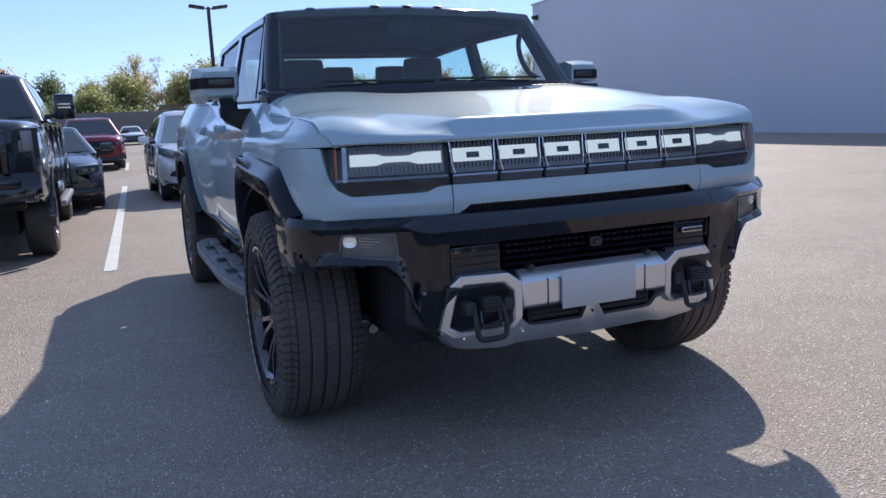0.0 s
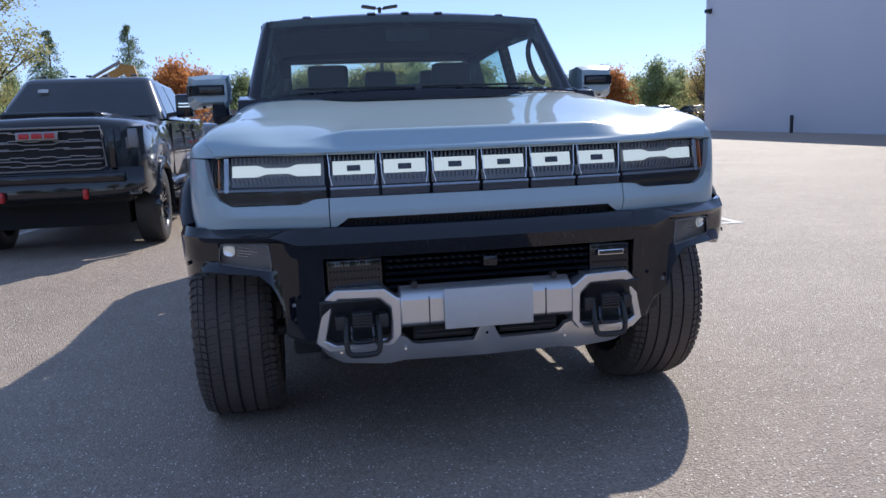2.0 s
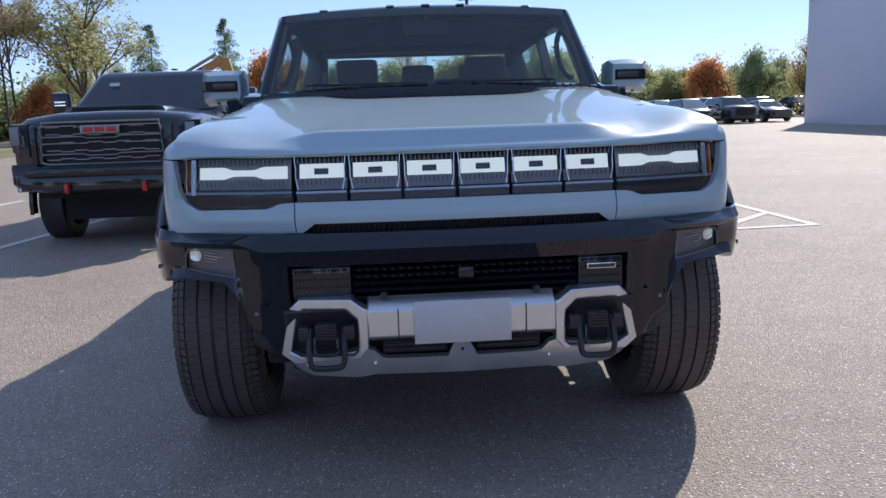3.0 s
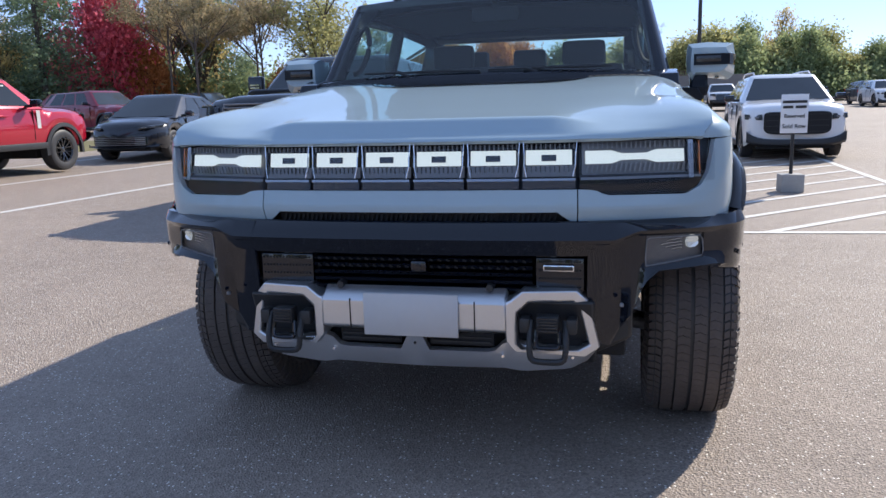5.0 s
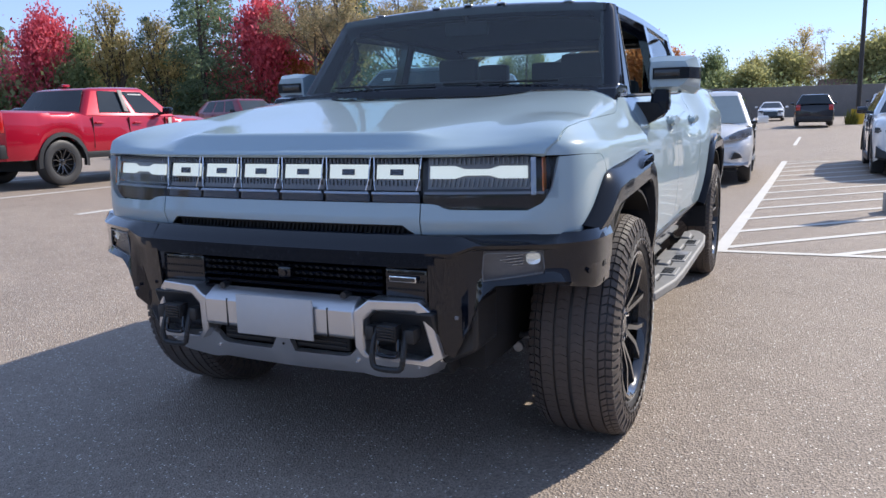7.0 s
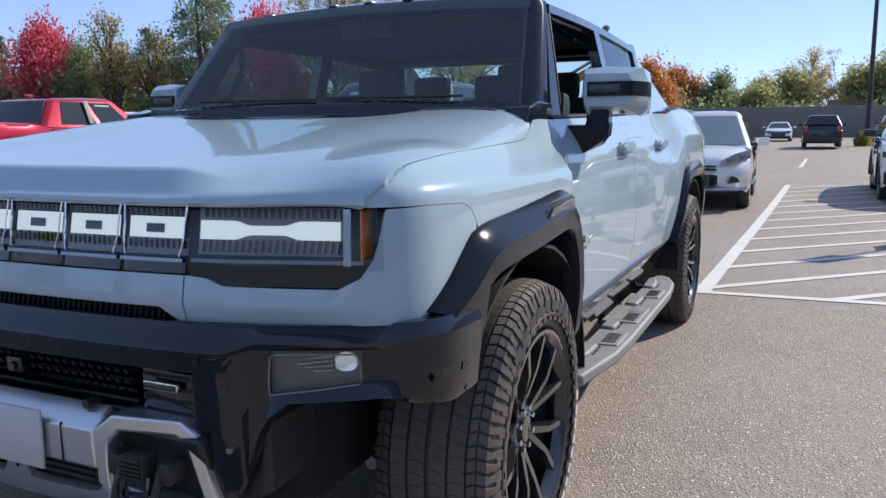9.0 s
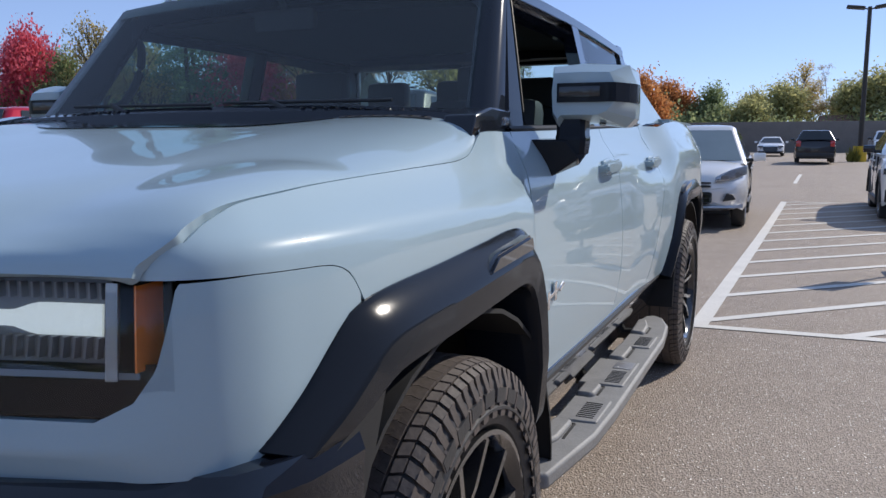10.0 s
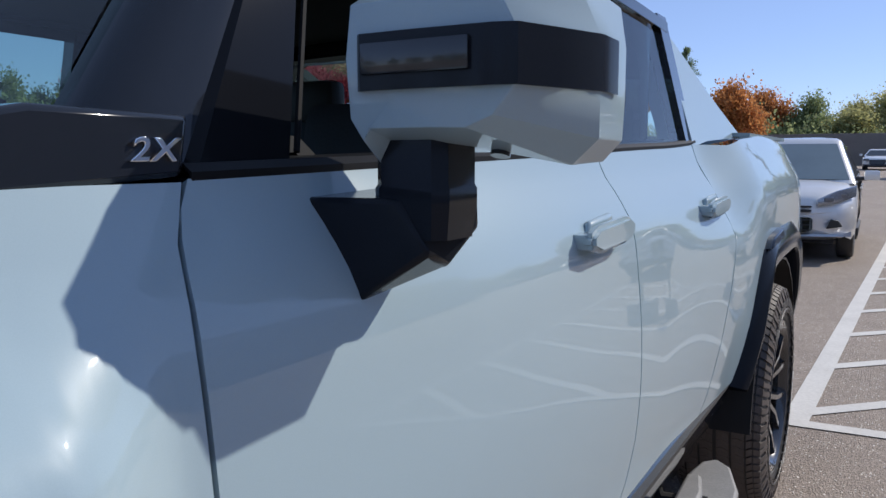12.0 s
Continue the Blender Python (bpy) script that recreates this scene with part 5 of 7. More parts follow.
# ---- other vehicles ----
def vehicle(name, label, category, place, turn, spec, mat, group=""):
    """A road vehicle whose nose is at y = 0 and points to -y, from a table of sizes."""
    x0, y0 = place
    car = thing(name, label, category, (x0, y0, ground_z(x0, y0 + spec["L"] / 2)), turn, group)
    L, W, r, sill = spec["L"], spec["W"], spec["r"], spec["sill"]
    wheels = spec["wheels"]
    trim = spec.get("trim", M_BLACK)

    def bend(bm):
        # the nose is bowed in plan
        for v in bm.verts:
            if v.co.y < 0.9:
                v.co.y += spec.get("plan", 0.17) * min(1.15, abs(v.co.x) / (W / 2)) ** 2.6 * (1 - max(0.0, v.co.y) / 0.9)
        return bm

    def half(y):
        a = max(0.0, (0.55 - y) / 0.55)
        b = max(0.0, (y - L + 0.45) / 0.45)
        return W / 2 * (1 - spec.get("taper", 0.16) * a ** 2.2 - 0.08 * b ** 2)

    def low(y):
        z = sill + 0.10 * max(0.0, (0.4 - y) / 0.4)
        for c in wheels:
            R = r * 1.17
            if abs(y - c) < R:
                z = max(z, r + math.sqrt(R * R - (y - c) ** 2) * 0.98)
        return z

    def top(y):
        return line(y, spec["top"])
    ys = sorted(set([0.0, 0.03, 0.08] + [round(v, 3) for v in span(0.15, L - 0.05, 30)] + [L] + [round(c + r * 1.17 * k, 3) for c in wheels for k in (-1.001, -0.999, -0.95, -0.85, -0.7, -0.4, 0, 0.4, 0.7, 0.85, 0.95, 0.999, 1.001)]))
    rows = []
    for y in ys:
        w, a, b = half(y), low(y), top(y)
        e = 0.06 if y < 0.01 else 0.022 if y < 0.04 else 0.006 if y < 0.09 else 0.05 if y > L - 0.01 else 0.0
        m = lerp(a, b, 0.55)
        q = 1 - ease(spec["cab"][0][0] - 0.3, spec["cab"][0][0] + 0.3, y)
        rt = [(w - 0.05 - e, a), (w - 0.012 - e, lerp(a, b, 0.12)), (w - e, lerp(a, b, 0.4)), (w - e, m), (w - 0.02 - 0.01 * q - e, lerp(a, b, 0.8)), (w - 0.045 - 0.03 * q - e, b - 0.045 - 0.03 * q),
              (w - 0.12 - 0.05 * q - e, b - 0.008 - 0.012 * q - e), (w * 0.5, b + 0.012 + 0.012 * q - e), (0, b + 0.018 + 0.016 * q - e)]
        rows.append([(x, y, z) for x, z in rt] + [(-x, y, z) for x, z in rt[-2::-1]])
    bm = sheet(rows)
    for y in (0.0, L):
        ring = [v for v in bm.verts if abs(v.co.y - y) < 1e-4]
        ring.sort(key=lambda v: math.atan2(v.co.z - 0.6, v.co.x))
        # the end faces, as a fan
        c = bm.verts.new((0, y - 0.03 if y == 0 else y + 0.03, sum(v.co.z for v in ring) / len(ring)))
        for i in range(len(ring)):
            try:
                bm.faces.new([ring[i], ring[(i + 1) % len(ring)], c])
            except ValueError:
                pass
    bend(bm)
    part("body", bm, mat, car, angle=38)
    under = block((0, L / 2, sill + 0.12), (W - 0.5, L - 0.3, 0.3))
    for c in wheels:
        block((0, c, r + 0.18), (W - 2 * spec["tw"] - 0.12, r * 2.2, r * 1.6), under)
    part("underbody", under, M_DARK, car)
    # cabin
    (b0, zb0), (t0, t1), (b1, zb1), zr = spec["cab"]
    wr, wb = spec.get("roof_w", W * 0.385), W / 2 - 0.05

    def ring_pts(t):
        ya, yb = lerp(b0, t0, t), lerp(b1, t1, t)
        w = lerp(wb, wr, t)
        ra = 0.10
        pts = []
        for cx, cy, s in ((w - ra, ya + ra, -90), (w - ra, yb - ra, 0), (-w + ra, yb - ra, 90), (-w + ra, ya + ra, 180)):
            for k in range(4):
                a = radians(s + 30 * k)
                px, py = cx + ra * math.cos(a), cy + ra * math.sin(a)
                f = (py - ya) / max(0.01, yb - ya)
                bow = 0.05 * (1 - (px / w) ** 2)
                py += -bow if f < 0.5 else bow
                pts.append((px, py, lerp(lerp(zb0, zb1, f), zr - 0.05 * (2 * f - 0.8) ** 2, t)))
        return pts
    levels = [ring_pts(t) for t in (-0.05, 0, 0.5, 0.9, 0.97)]
    last = ring_pts(1.0)
    cyy = (t0 + t1) / 2
    levels.append([(p[0] * 0.92, cyy + (p[1] - cyy) * 0.96, p[2] + 0.015) for p in last])
    levels.append([(p[0] * 0.5, cyy + (p[1] - cyy) * 0.6, p[2] + 0.04) for p in last])
    bm = sheet([lv + lv[:1] for lv in levels])
    rim = [v for v in bm.verts if abs(v.co.z - max(q.co.z for q in bm.verts)) < 0.06 and abs(v.co.x) < wr * 0.55]
    if len(rim) > 3:
        bmesh.ops.contextual_create(bm, geom=rim)
    part("cab", bm, spec.get("roof", mat), car, angle=40)

    def face(y_lo, y_hi, t_lo, t_hi, sgn):
        rows2 = []
        for k in range(7):
            f = k / 6
            rr = []
            for t in (t_lo, lerp(t_lo, t_hi, 0.5), t_hi):
                ya, yb = lerp(b0, t0, t), lerp(b1, t1, t)
                y = lerp(ya, yb, lerp(y_lo, y_hi, f))
                w = lerp(wb, wr, t)
                z = lerp(lerp(zb0, zb1, (y - ya) / (yb - ya)), zr - 0.03, t)
                rr.append((sgn * (w + 0.006), y, z))
            rows2.append(rr)
        return sheet(rows2)

    def screen_face(front):
        rows2 = []
        for u in span(-1, 1, 10):
            rr = []
            for t in (0.05, 0.5, 0.90):
                w = lerp(wb, wr, t) - spec.get("pillar", 0.085)
                y = lerp(b0, t0, t) if front else lerp(b1, t1, t)
                bow = 0.05 * (1 - (u * 0.93) ** 2) + 0.008
                z = lerp(zb0 if front else zb1, zr - 0.03, t)
                rr.append((u * w, y - bow if front else y + bow, z))
            rows2.append(rr)
        return sheet(rows2)
    part("windshield", screen_face(True), spec.get("screen", M_DARKGLASS), car, "grey reflecting windshield", thick=0.004)
    part("rear_window", screen_face(False), M_SMOKE, car, "dark rear window", thick=0.004)
    for y_lo, y_hi in spec["panes"]:
        for sgn in (1, -1):
            part("side_window", face(y_lo, y_hi, 0.06, 0.88, sgn), M_SMOKE, car, "dark side window", thick=0.004)
    # wheels
    for c in wheels:
        for sg in (1, -1):
            wheel_parts(car, (sg * (W / 2 - spec["tw"] / 2 - 0.015), c, r), sg, r, spec["tw"], r * spec.get("rim", 0.66), spec.get("spokes", 6), spec.get("rim_mat", M_RIM), split=spec.get("split", True))
            if spec.get("flares"):
                R0, R1 = r * 1.15, r * 1.15 + spec["flares"]
                rows2 = []
                for k in range(17):
                    a = math.pi * (k / 16 * 1.10 - 0.05)
                    rows2.append([(sg * (W / 2 - 0.05), c - R0 * math.cos(a), r + R0 * math.sin(a)), (sg * (W / 2 + 0.02), c - R0 * math.cos(a), r + R0 * math.sin(a)), (sg * (W / 2 + 0.012), c - R1 * math.cos(a), r + R1 * math.sin(a)), (sg * (W / 2 - 0.03), c - R1 * math.cos(a), r + R1 * math.sin(a))])
                part("wheel_flare", sheet(rows2), trim, car, "black wheel arch trim", thick=0.004)
    # front end
    zt = top(0.0)
    g = spec.get("grille")
    fy = -0.045
    if g:
        gx, gz0, gz1, bars, gm = g
        rows2 = []
        for u in [-1, -0.985, -0.96, -0.92, -0.86] + span(-0.75, 0.75, 10) + [0.86, 0.92, 0.96, 0.985, 1]:
            hh = (gz1 - gz0) / 2 * (0.55 + 0.45 * (1 - abs(u) ** 9) ** 0.5)
            zc = (gz0 + gz1) / 2 + 0.05 * (gz1 - gz0) * abs(u) ** 6
            rows2.append([(u * gx, fy - 0.012 + 0.06 * (z - gz0), z) for z in (zc - hh, zc - hh * 0.4, zc + hh * 0.4, zc + hh)])
        gr = part("grille", bend(sheet(rows2)), spec.get("grille_mat", M_GLOSS), car, "dark grille", thick=0.05)
        for mx, mz0, mz1 in spec.get("mouths", ()):
            rows2 = [[(u * mx, fy - 0.010, z) for z in (lerp(mz0, mz1, 0.12 * abs(u) ** 4), lerp(mz1, mz0, 0.12 * abs(u) ** 4))] for u in span(-1, 1, 12)]
            part("lower_grille", bend(sheet(rows2)), M_BLACK, car, "dark lower opening", thick=0.04)
        for k in range(bars):
            z = lerp(gz0, gz1, (k + 0.5) / bars)
            b = bmesh.new()
            n = 8
            for i in range(n):
                xa, xb = lerp(-gx * 0.93, gx * 0.93, i / n), lerp(-gx * 0.93, gx * 0.93, (i + 1) / n)
                dz = 0.012 if (i + k) % 2 and spec.get("wavy") else 0.0
                block(((xa + xb) / 2, fy - 0.018 + 0.06 * (z - gz0), z + dz), (xb - xa, 0.016, spec.get("bar", 0.012)), b)
            part("grille_bar", bend(b), gm, gr, "grille bar")
    for sg in (1, -1):
        lx0, lx1, lz0, lz1 = spec["lamp"]
        rows2 = []
        for k in range(7):
            x = lerp(lx0, lx1, k / 6)
            y = max(0.0, (x - W * 0.30)) ** 2 * spec.get("sweep", 1.2) + fy + 0.012
            up = spec.get("lamp_rise", 0.0) * k / 6
            tall = lerp(spec.get("lamp_in", 1.0), 1.0, min(1.0, k / 3)) * (lz1 - lz0)
            mid = (lz0 + lz1) / 2 + up
            rows2.append([(sg * x, y, mid - tall * (0.5 - 0.15 * k / 6)), (sg * x, y - 0.005, mid), (sg * x, y + 0.01, mid + tall * 0.5), (sg * x, y + 0.09, mid + tall * 0.5 + 0.012)])
        lamp = part("headlamp", bend(sheet(rows2)), spec.get("lamp_mat", M_DARKGLASS), car, "headlamp", thick=0.03)
        for k in range(2):
            x = lerp(lx0, lx1, 0.32 + k * 0.34)
            y = max(0.0, (x - W * 0.30)) ** 2 * spec.get("sweep", 1.2) + fy
            part("lamp_reflector", bend(block((sg * x, y + 0.004, (lz0 + lz1) / 2 + spec.get("lamp_rise", 0.0) * (0.32 + k * 0.34)), ((lx1 - lx0) * 0.24, 0.02, (lz1 - lz0) * 0.34), bev=0.004)), M_REFLECT, lamp, "pale lamp reflector")
        tz0, tz1 = spec.get("tail", (0.85, 1.05))
        part("tail_lamp", block((sg * (half(L) - 0.10), L + 0.005, (tz0 + tz1) / 2), (0.22, 0.08, tz1 - tz0), bev=0.02), M_RED, car, "red tail lamp")
        # mirrors
        mz, my, mw, mh = spec.get("mirror", (zb0 + 0.08, b0 + 0.42, 0.20, 0.14))
        b = block((sg * (W / 2 + mw / 2 + 0.05), my, mz), (mw, 0.12, mh), bev=0.03)
        mm = part("mirror", b, spec.get("mirror_mat", mat), car, "door mirror")
        part("mirror_arm", rod((sg * (W / 2 - 0.10), my + 0.02, mz - mh * 0.4), (sg * (W / 2 + 0.10), my + 0.02, mz - mh * 0.3), 0.03), M_BLACK, mm)
        for k, dz in enumerate(spec.get("handles", ())):
            part("door_handle", block((sg * (W / 2 + 0.012), dz, top(dz) - 0.17), (0.035, 0.2, 0.032), bev=0.01), spec.get("handle_mat", mat), car)
    if spec.get("fogs"):
        fx, fz = spec["fogs"]
        for sg in (1, -1):
            bm = prism([(sg * (fx - 0.10), fz - 0.05), (sg * (fx + 0.09), fz - 0.02), (sg * (fx + 0.04), fz + 0.06), (sg * (fx - 0.05), fz + 0.08)], "y", -0.05, 0.05)
            part("fog_recess", bend(bm), M_BLACK, car, "dark fog lamp recess", bevel=0.01)
    rows2 = []
    for u in span(-1, 1, 16):
        zl, zh = sill + 0.02 + 0.08 * abs(u) ** 6, sill + spec.get("chin", 0.26) + spec.get("chin_up", 0.0) * abs(u) ** 5
        rows2.append([(u * W * 0.475, y, z) for y, z in ((0.30, zl), (0.02, zl), (-0.045, zl + 0.04), (-0.05, zh - 0.03), (-0.03, zh), (0.25, zh))])
    part("front_bumper", bend(sheet(rows2)), spec.get("chin_mat", trim), car, "lower bumper", angle=40)
    lo = block((0, L - 0.05, sill + 0.16), (W * 0.92, 0.26, 0.24), bev=0.04)
    part("rear_bumper", lo, trim, car, "black rear bumper")
    for sg in (1, -1):
        b = block((sg * (W / 2 - 0.01), (wheels[0] + wheels[1]) / 2, sill + 0.04), (0.06, wheels[1] - wheels[0] - 2.4 * r, 0.12), bev=0.02)
        part("sill_trim", b, trim, car, "black sill trim")
    for y in spec.get("doors", ()):
        for sg in (1, -1):
            part("door_seam", block((sg * (W / 2 - 0.012), y, lerp(sill + 0.15, top(y), 0.46)), (0.032, 0.008, (top(y) - sill) * 0.72)), M_DARK, car)
    return car


M_CARBLACK = paint("black car paint", (0.018, 0.020, 0.025), 0.0, 0.25, 0.05)
M_CARGREY = paint("dark blue-grey car paint", (0.03, 0.042, 0.055), 0.3, 0.28)
M_CARRED = paint("cherry red car paint", (0.42, 0.004, 0.026), 0.2, 0.3)
M_CARMAROON = paint("dark red car paint", (0.22, 0.012, 0.03), 0.25, 0.28)
M_CARSILVER = paint("silver car paint", (0.76, 0.745, 0.72), 0.25, 0.3)
M_CARWHITE = paint("white car paint", (0.78, 0.79, 0.80), 0.0, 0.3, 0.02)
M_ALLOY = material("silver alloy", (0.5, 0.5, 0.52), 0.3, 0.9, grain=0.05, grain_scale=60)

HD = dict(L=6.25, W=2.06, r=0.43, sill=0.58, wheels=(1.02, 5.05), tw=0.29, trim=M_GLOSS, taper=0.06, sweep=0.6,
          top=[(0, 1.36), (0.10, 1.42), (0.7, 1.455), (1.6, 1.47), (2.0, 1.46), (4.35, 1.47), (4.4, 1.50), (6.25, 1.52)],
          cab=((1.62, 1.46), (2.20, 4.15), (4.38, 1.46), 2.01), panes=((0.12, 0.42), (0.46, 0.86)), roof_w=0.75, lamp=(0.78, 0.99, 1.00, 1.34), lamp_mat=M_SMOKE, grille=(0.62, 0.92, 1.34, 5, M_STEEL), wavy=True, bar=0.009, grille_mat=M_DARK, plan=0.07,
          mirror=(1.60, 2.05, 0.22, 0.30), mirror_mat=M_GLOSS, flares=0.07, doors=(1.85, 3.0, 4.1), handles=(2.75, 3.85), chin=0.34, rim=0.60)
MID = dict(L=5.41, W=1.95, r=0.405, sill=0.48, wheels=(0.96, 4.30), tw=0.27, trim=M_BLACK, taper=0.10,
           top=[(0, 1.05), (0.05, 1.10), (0.15, 1.16), (0.5, 1.21), (0.9, 1.23), (1.45, 1.25), (3.75, 1.27), (3.85, 1.31), (5.41, 1.33)],
           cab=((1.40, 1.24), (2.05, 3.45), (3.78, 1.26), 1.79), panes=((0.13, 0.45), (0.50, 0.84)), roof_w=0.72, lamp=(0.58, 0.90, 0.95, 1.12), grille=(0.55, 0.72, 1.10, 3, M_BLACK),
           flares=0.075, doors=(1.75, 2.72, 3.6), handles=(2.50, 3.45), mirror_mat=M_GLOSS, tail=(0.95, 1.30), rim=0.60)
SUV = dict(L=5.1, W=1.98, r=0.385, sill=0.24, wheels=(0.95, 3.95), tw=0.25, trim=M_BLACK, taper=0.10, chin=0.16, chin_up=0.16,
           top=[(0, 0.97), (0.04, 1.02), (0.12, 1.06), (0.35, 1.10), (0.8, 1.14), (1.45, 1.18), (4.6, 1.20), (5.0, 1.16), (5.1, 1.05)],
           cab=((1.35, 1.16), (2.15, 4.55), (5.02, 1.19), 1.75), panes=((0.14, 0.36), (0.40, 0.62), (0.66, 0.88)), roof_w=0.67, lamp=(0.66, 0.97, 0.79, 0.90), lamp_mat=M_DARKGLASS, grille=(0.63, 0.50, 0.95, 4, M_BLACK), grille_mat=M_DARK,
           doors=(1.75, 2.75, 3.65), handles=(2.55, 3.45), flares=0.05, tail=(0.85, 1.15), mirror_mat=M_GLOSS)
CROSS = dict(screen=M_SCREEN, L=4.52, W=1.84, r=0.345, sill=0.28, wheels=(0.92, 3.61), tw=0.225, trim=M_BLACK, taper=0.20, rim_mat=M_ALLOY, split=False, plan=0.26, pillar=0.06,
             top=[(0, 0.74), (0.05, 0.80), (0.15, 0.86), (0.4, 0.95), (0.7, 1.01), (1.05, 1.06), (3.9, 1.14), (4.4, 1.10), (4.52, 0.98)],
             cab=((0.98, 1.05), (1.90, 3.75), (4.40, 1.12), 1.68), panes=((0.20, 0.45), (0.49, 0.70), (0.74, 0.90)), roof_w=0.62,
             lamp=(0.46, 0.90, 0.71, 0.87), lamp_rise=0.13, lamp_in=0.45, lamp_mat=M_DRLOFF, grille=(0.42, 0.40, 0.60, 3, M_BLACK), mouths=((0.40, 0.665, 0.705), (0.40, 0.725, 0.755)), fogs=(0.68, 0.50), chin_mat=M_ALLOY,
             doors=(1.6, 2.5, 3.3), handles=(2.35, 3.2), sweep=3.4, tail=(0.85, 1.10), chin=0.10)
SEDAN = dict(L=4.9, W=1.86, r=0.345, sill=0.22, wheels=(0.90, 3.75), tw=0.235, trim=M_GLOSS, taper=0.18, rim_mat=M_ALLOY,
             top=[(0, 0.68), (0.15, 0.78), (0.8, 0.90), (1.45, 0.97), (3.9, 1.02), (4.7, 1.05), (4.9, 0.98)],
             cab=((1.30, 0.96), (2.20, 3.25), (4.25, 1.03), 1.43), panes=((0.20, 0.46), (0.50, 0.76)), roof_w=0.60, lamp=(0.52, 0.86, 0.62, 0.76), grille=(0.50, 0.38, 0.70, 4, M_GLOSS),
             doors=(1.7, 2.65, 3.5), handles=(2.45, 3.35), sweep=2.0, tail=(0.80, 0.95), chin=0.16)

COUPE_SUV = dict(CROSS, fogs=None, screen=M_SMOKE, lamp_mat=M_DARKGLASS, W=1.82, sill=0.26, grille=(0.66, 0.36, 0.56, 5, M_STEEL), mouths=(), lamp=(0.46, 0.86, 0.72, 0.78), rim_mat=M_ALLOY, lamp_rise=0.04, lamp_in=1.0, chin_mat=M_GLOSS,
                 top=[(0, 0.72), (0.05, 0.78), (0.15, 0.85), (0.5, 0.93), (1.15, 1.00), (3.9, 1.10), (4.4, 1.08), (4.52, 0.98)], cab=((1.05, 0.99), (2.0, 3.3), (4.42, 1.09), 1.55))

black_truck = vehicle("heavy_pickup", "black heavy-duty pickup with a barred grille, parked in a stall", "truck", (-3.25, 5.98), 0.5, HD, M_CARBLACK)
# hood scoop, badge, hooks, roof markers, mirror stripes and plate of the black pickup
sc = prism([(-0.56, 1.425), (-0.53, 1.50), (-0.46, 1.525), (0.46, 1.525), (0.53, 1.50), (0.56, 1.425)], "y", 0.42, 1.40)
scoop = part("hood_scoop", sc, M_CARBLACK, black_truck, "black hood scoop", bevel=0.02)
part("scoop_mouth", prism([(-0.46, 1.468), (-0.44, 1.505), (0.44, 1.505), (0.46, 1.468), (0.18, 1.466), (0.14, 1.482), (-0.14, 1.482), (-0.18, 1.466)], "y", 0.410, 0.43), M_DARK, scoop, "dark scoop mouth")
part("scoop_trim", prism([(-0.48, 1.450), (-0.46, 1.462), (0.46, 1.462), (0.48, 1.450)], "y", 0.405, 0.43), M_CHROME, scoop)
part("grille_frame", tube([(-0.63, -0.06, 0.94), (-0.60, -0.06, 1.35), (0.60, -0.06, 1.35), (0.63, -0.06, 0.94), (0.56, -0.06, 0.915), (-0.56, -0.06, 0.915), (-0.63, -0.06, 0.94)], 0.011, 6), M_STEEL, black_truck, "bright grille frame")
bd = part("grille_badge", block((0, -0.085, 1.27), (0.40, 0.03, 0.085), bev=0.01), M_STEEL, black_truck, "chrome-edged badge plate")
for k in range(3):
    part("badge_block", block((-0.12 + k * 0.12, -0.104, 1.27), (0.10, 0.012, 0.052), bev=0.008), M_HOOKRED, bd, "plain red block")
for x in (-0.40, 0.40):
    part("tow_hook", block((x, -0.07, 0.66), (0.045, 0.08, 0.11), bev=0.018), M_HOOKRED, black_truck, "red recovery hook")
for x0, z0, z1 in ((0.61, 1.20, 1.31), (0.61, 1.02, 1.13)):
    br = [(-x0, -0.075, z1), (-0.24, -0.075, z1)], [(0.24, -0.075, z1), (x0, -0.075, z1), (x0 + 0.015, -0.07, (z0 + z1) / 2), (x0, -0.075, z0), (0.2, -0.078, z0), (0.14, -0.078, z0 - 0.018), (-0.14, -0.078, z0 - 0.018), (-0.2, -0.078, z0), (-x0, -0.075, z0), (-x0 - 0.015, -0.07, (z0 + z1) / 2), (-x0, -0.075, z1)]
    for pts in br:
        part("grille_bracket", tube(pts, 0.007, 6), M_STEEL, black_truck, "bright grille bracket")
for x in (-0.88, 0.88):
    part("lamp_glow", block((x + (0.02 if x > 0 else -0.02), -0.005, 1.22), (0.10, 0.03, 0.20), bev=0.02), M_FIN, black_truck, "pale upright lamp reflector")
    part("fog_frame", tube([(x - 0.05, 0.0, 0.64), (x - 0.05, 0.0, 0.80), (x + 0.05, 0.02, 0.80), (x + 0.05, 0.02, 0.64), (x - 0.05, 0.0, 0.64)], 0.008, 6), M_STEEL, black_truck, "bright fog lamp frame")
for x in (-0.70, 0.70):
    part("grille_upright", block((x, -0.04, 1.12), (0.06, 0.05, 0.40), bev=0.012), M_GLOSS, black_truck)
    part("fog_lamp", block((x * 1.23, 0.03, 0.72), (0.10, 0.04, 0.16), bev=0.015), M_DARKGLASS, black_truck, "upright fog lamp")
    for dz in (-0.01, 0.03):
        part("mirror_stripe", block((x / 0.7 * 1.19, 1.985, 1.60 + dz), (0.14, 0.012, 0.016)), M_CHROME, black_truck, "bright mirror stripe")
part("bumper_band", block((0, -0.06, 0.83), (1.62, 0.08, 0.10), bev=0.03), M_GLOSS, black_truck, "gloss black bumper band")
for x in (-0.55, -0.2, 0.0, 0.2, 0.55):
    part("roof_marker", block((x, 2.34, 2.025), (0.07, 0.09, 0.022), bev=0.008), M_GLOSS, black_truck, "roof marker lamp")
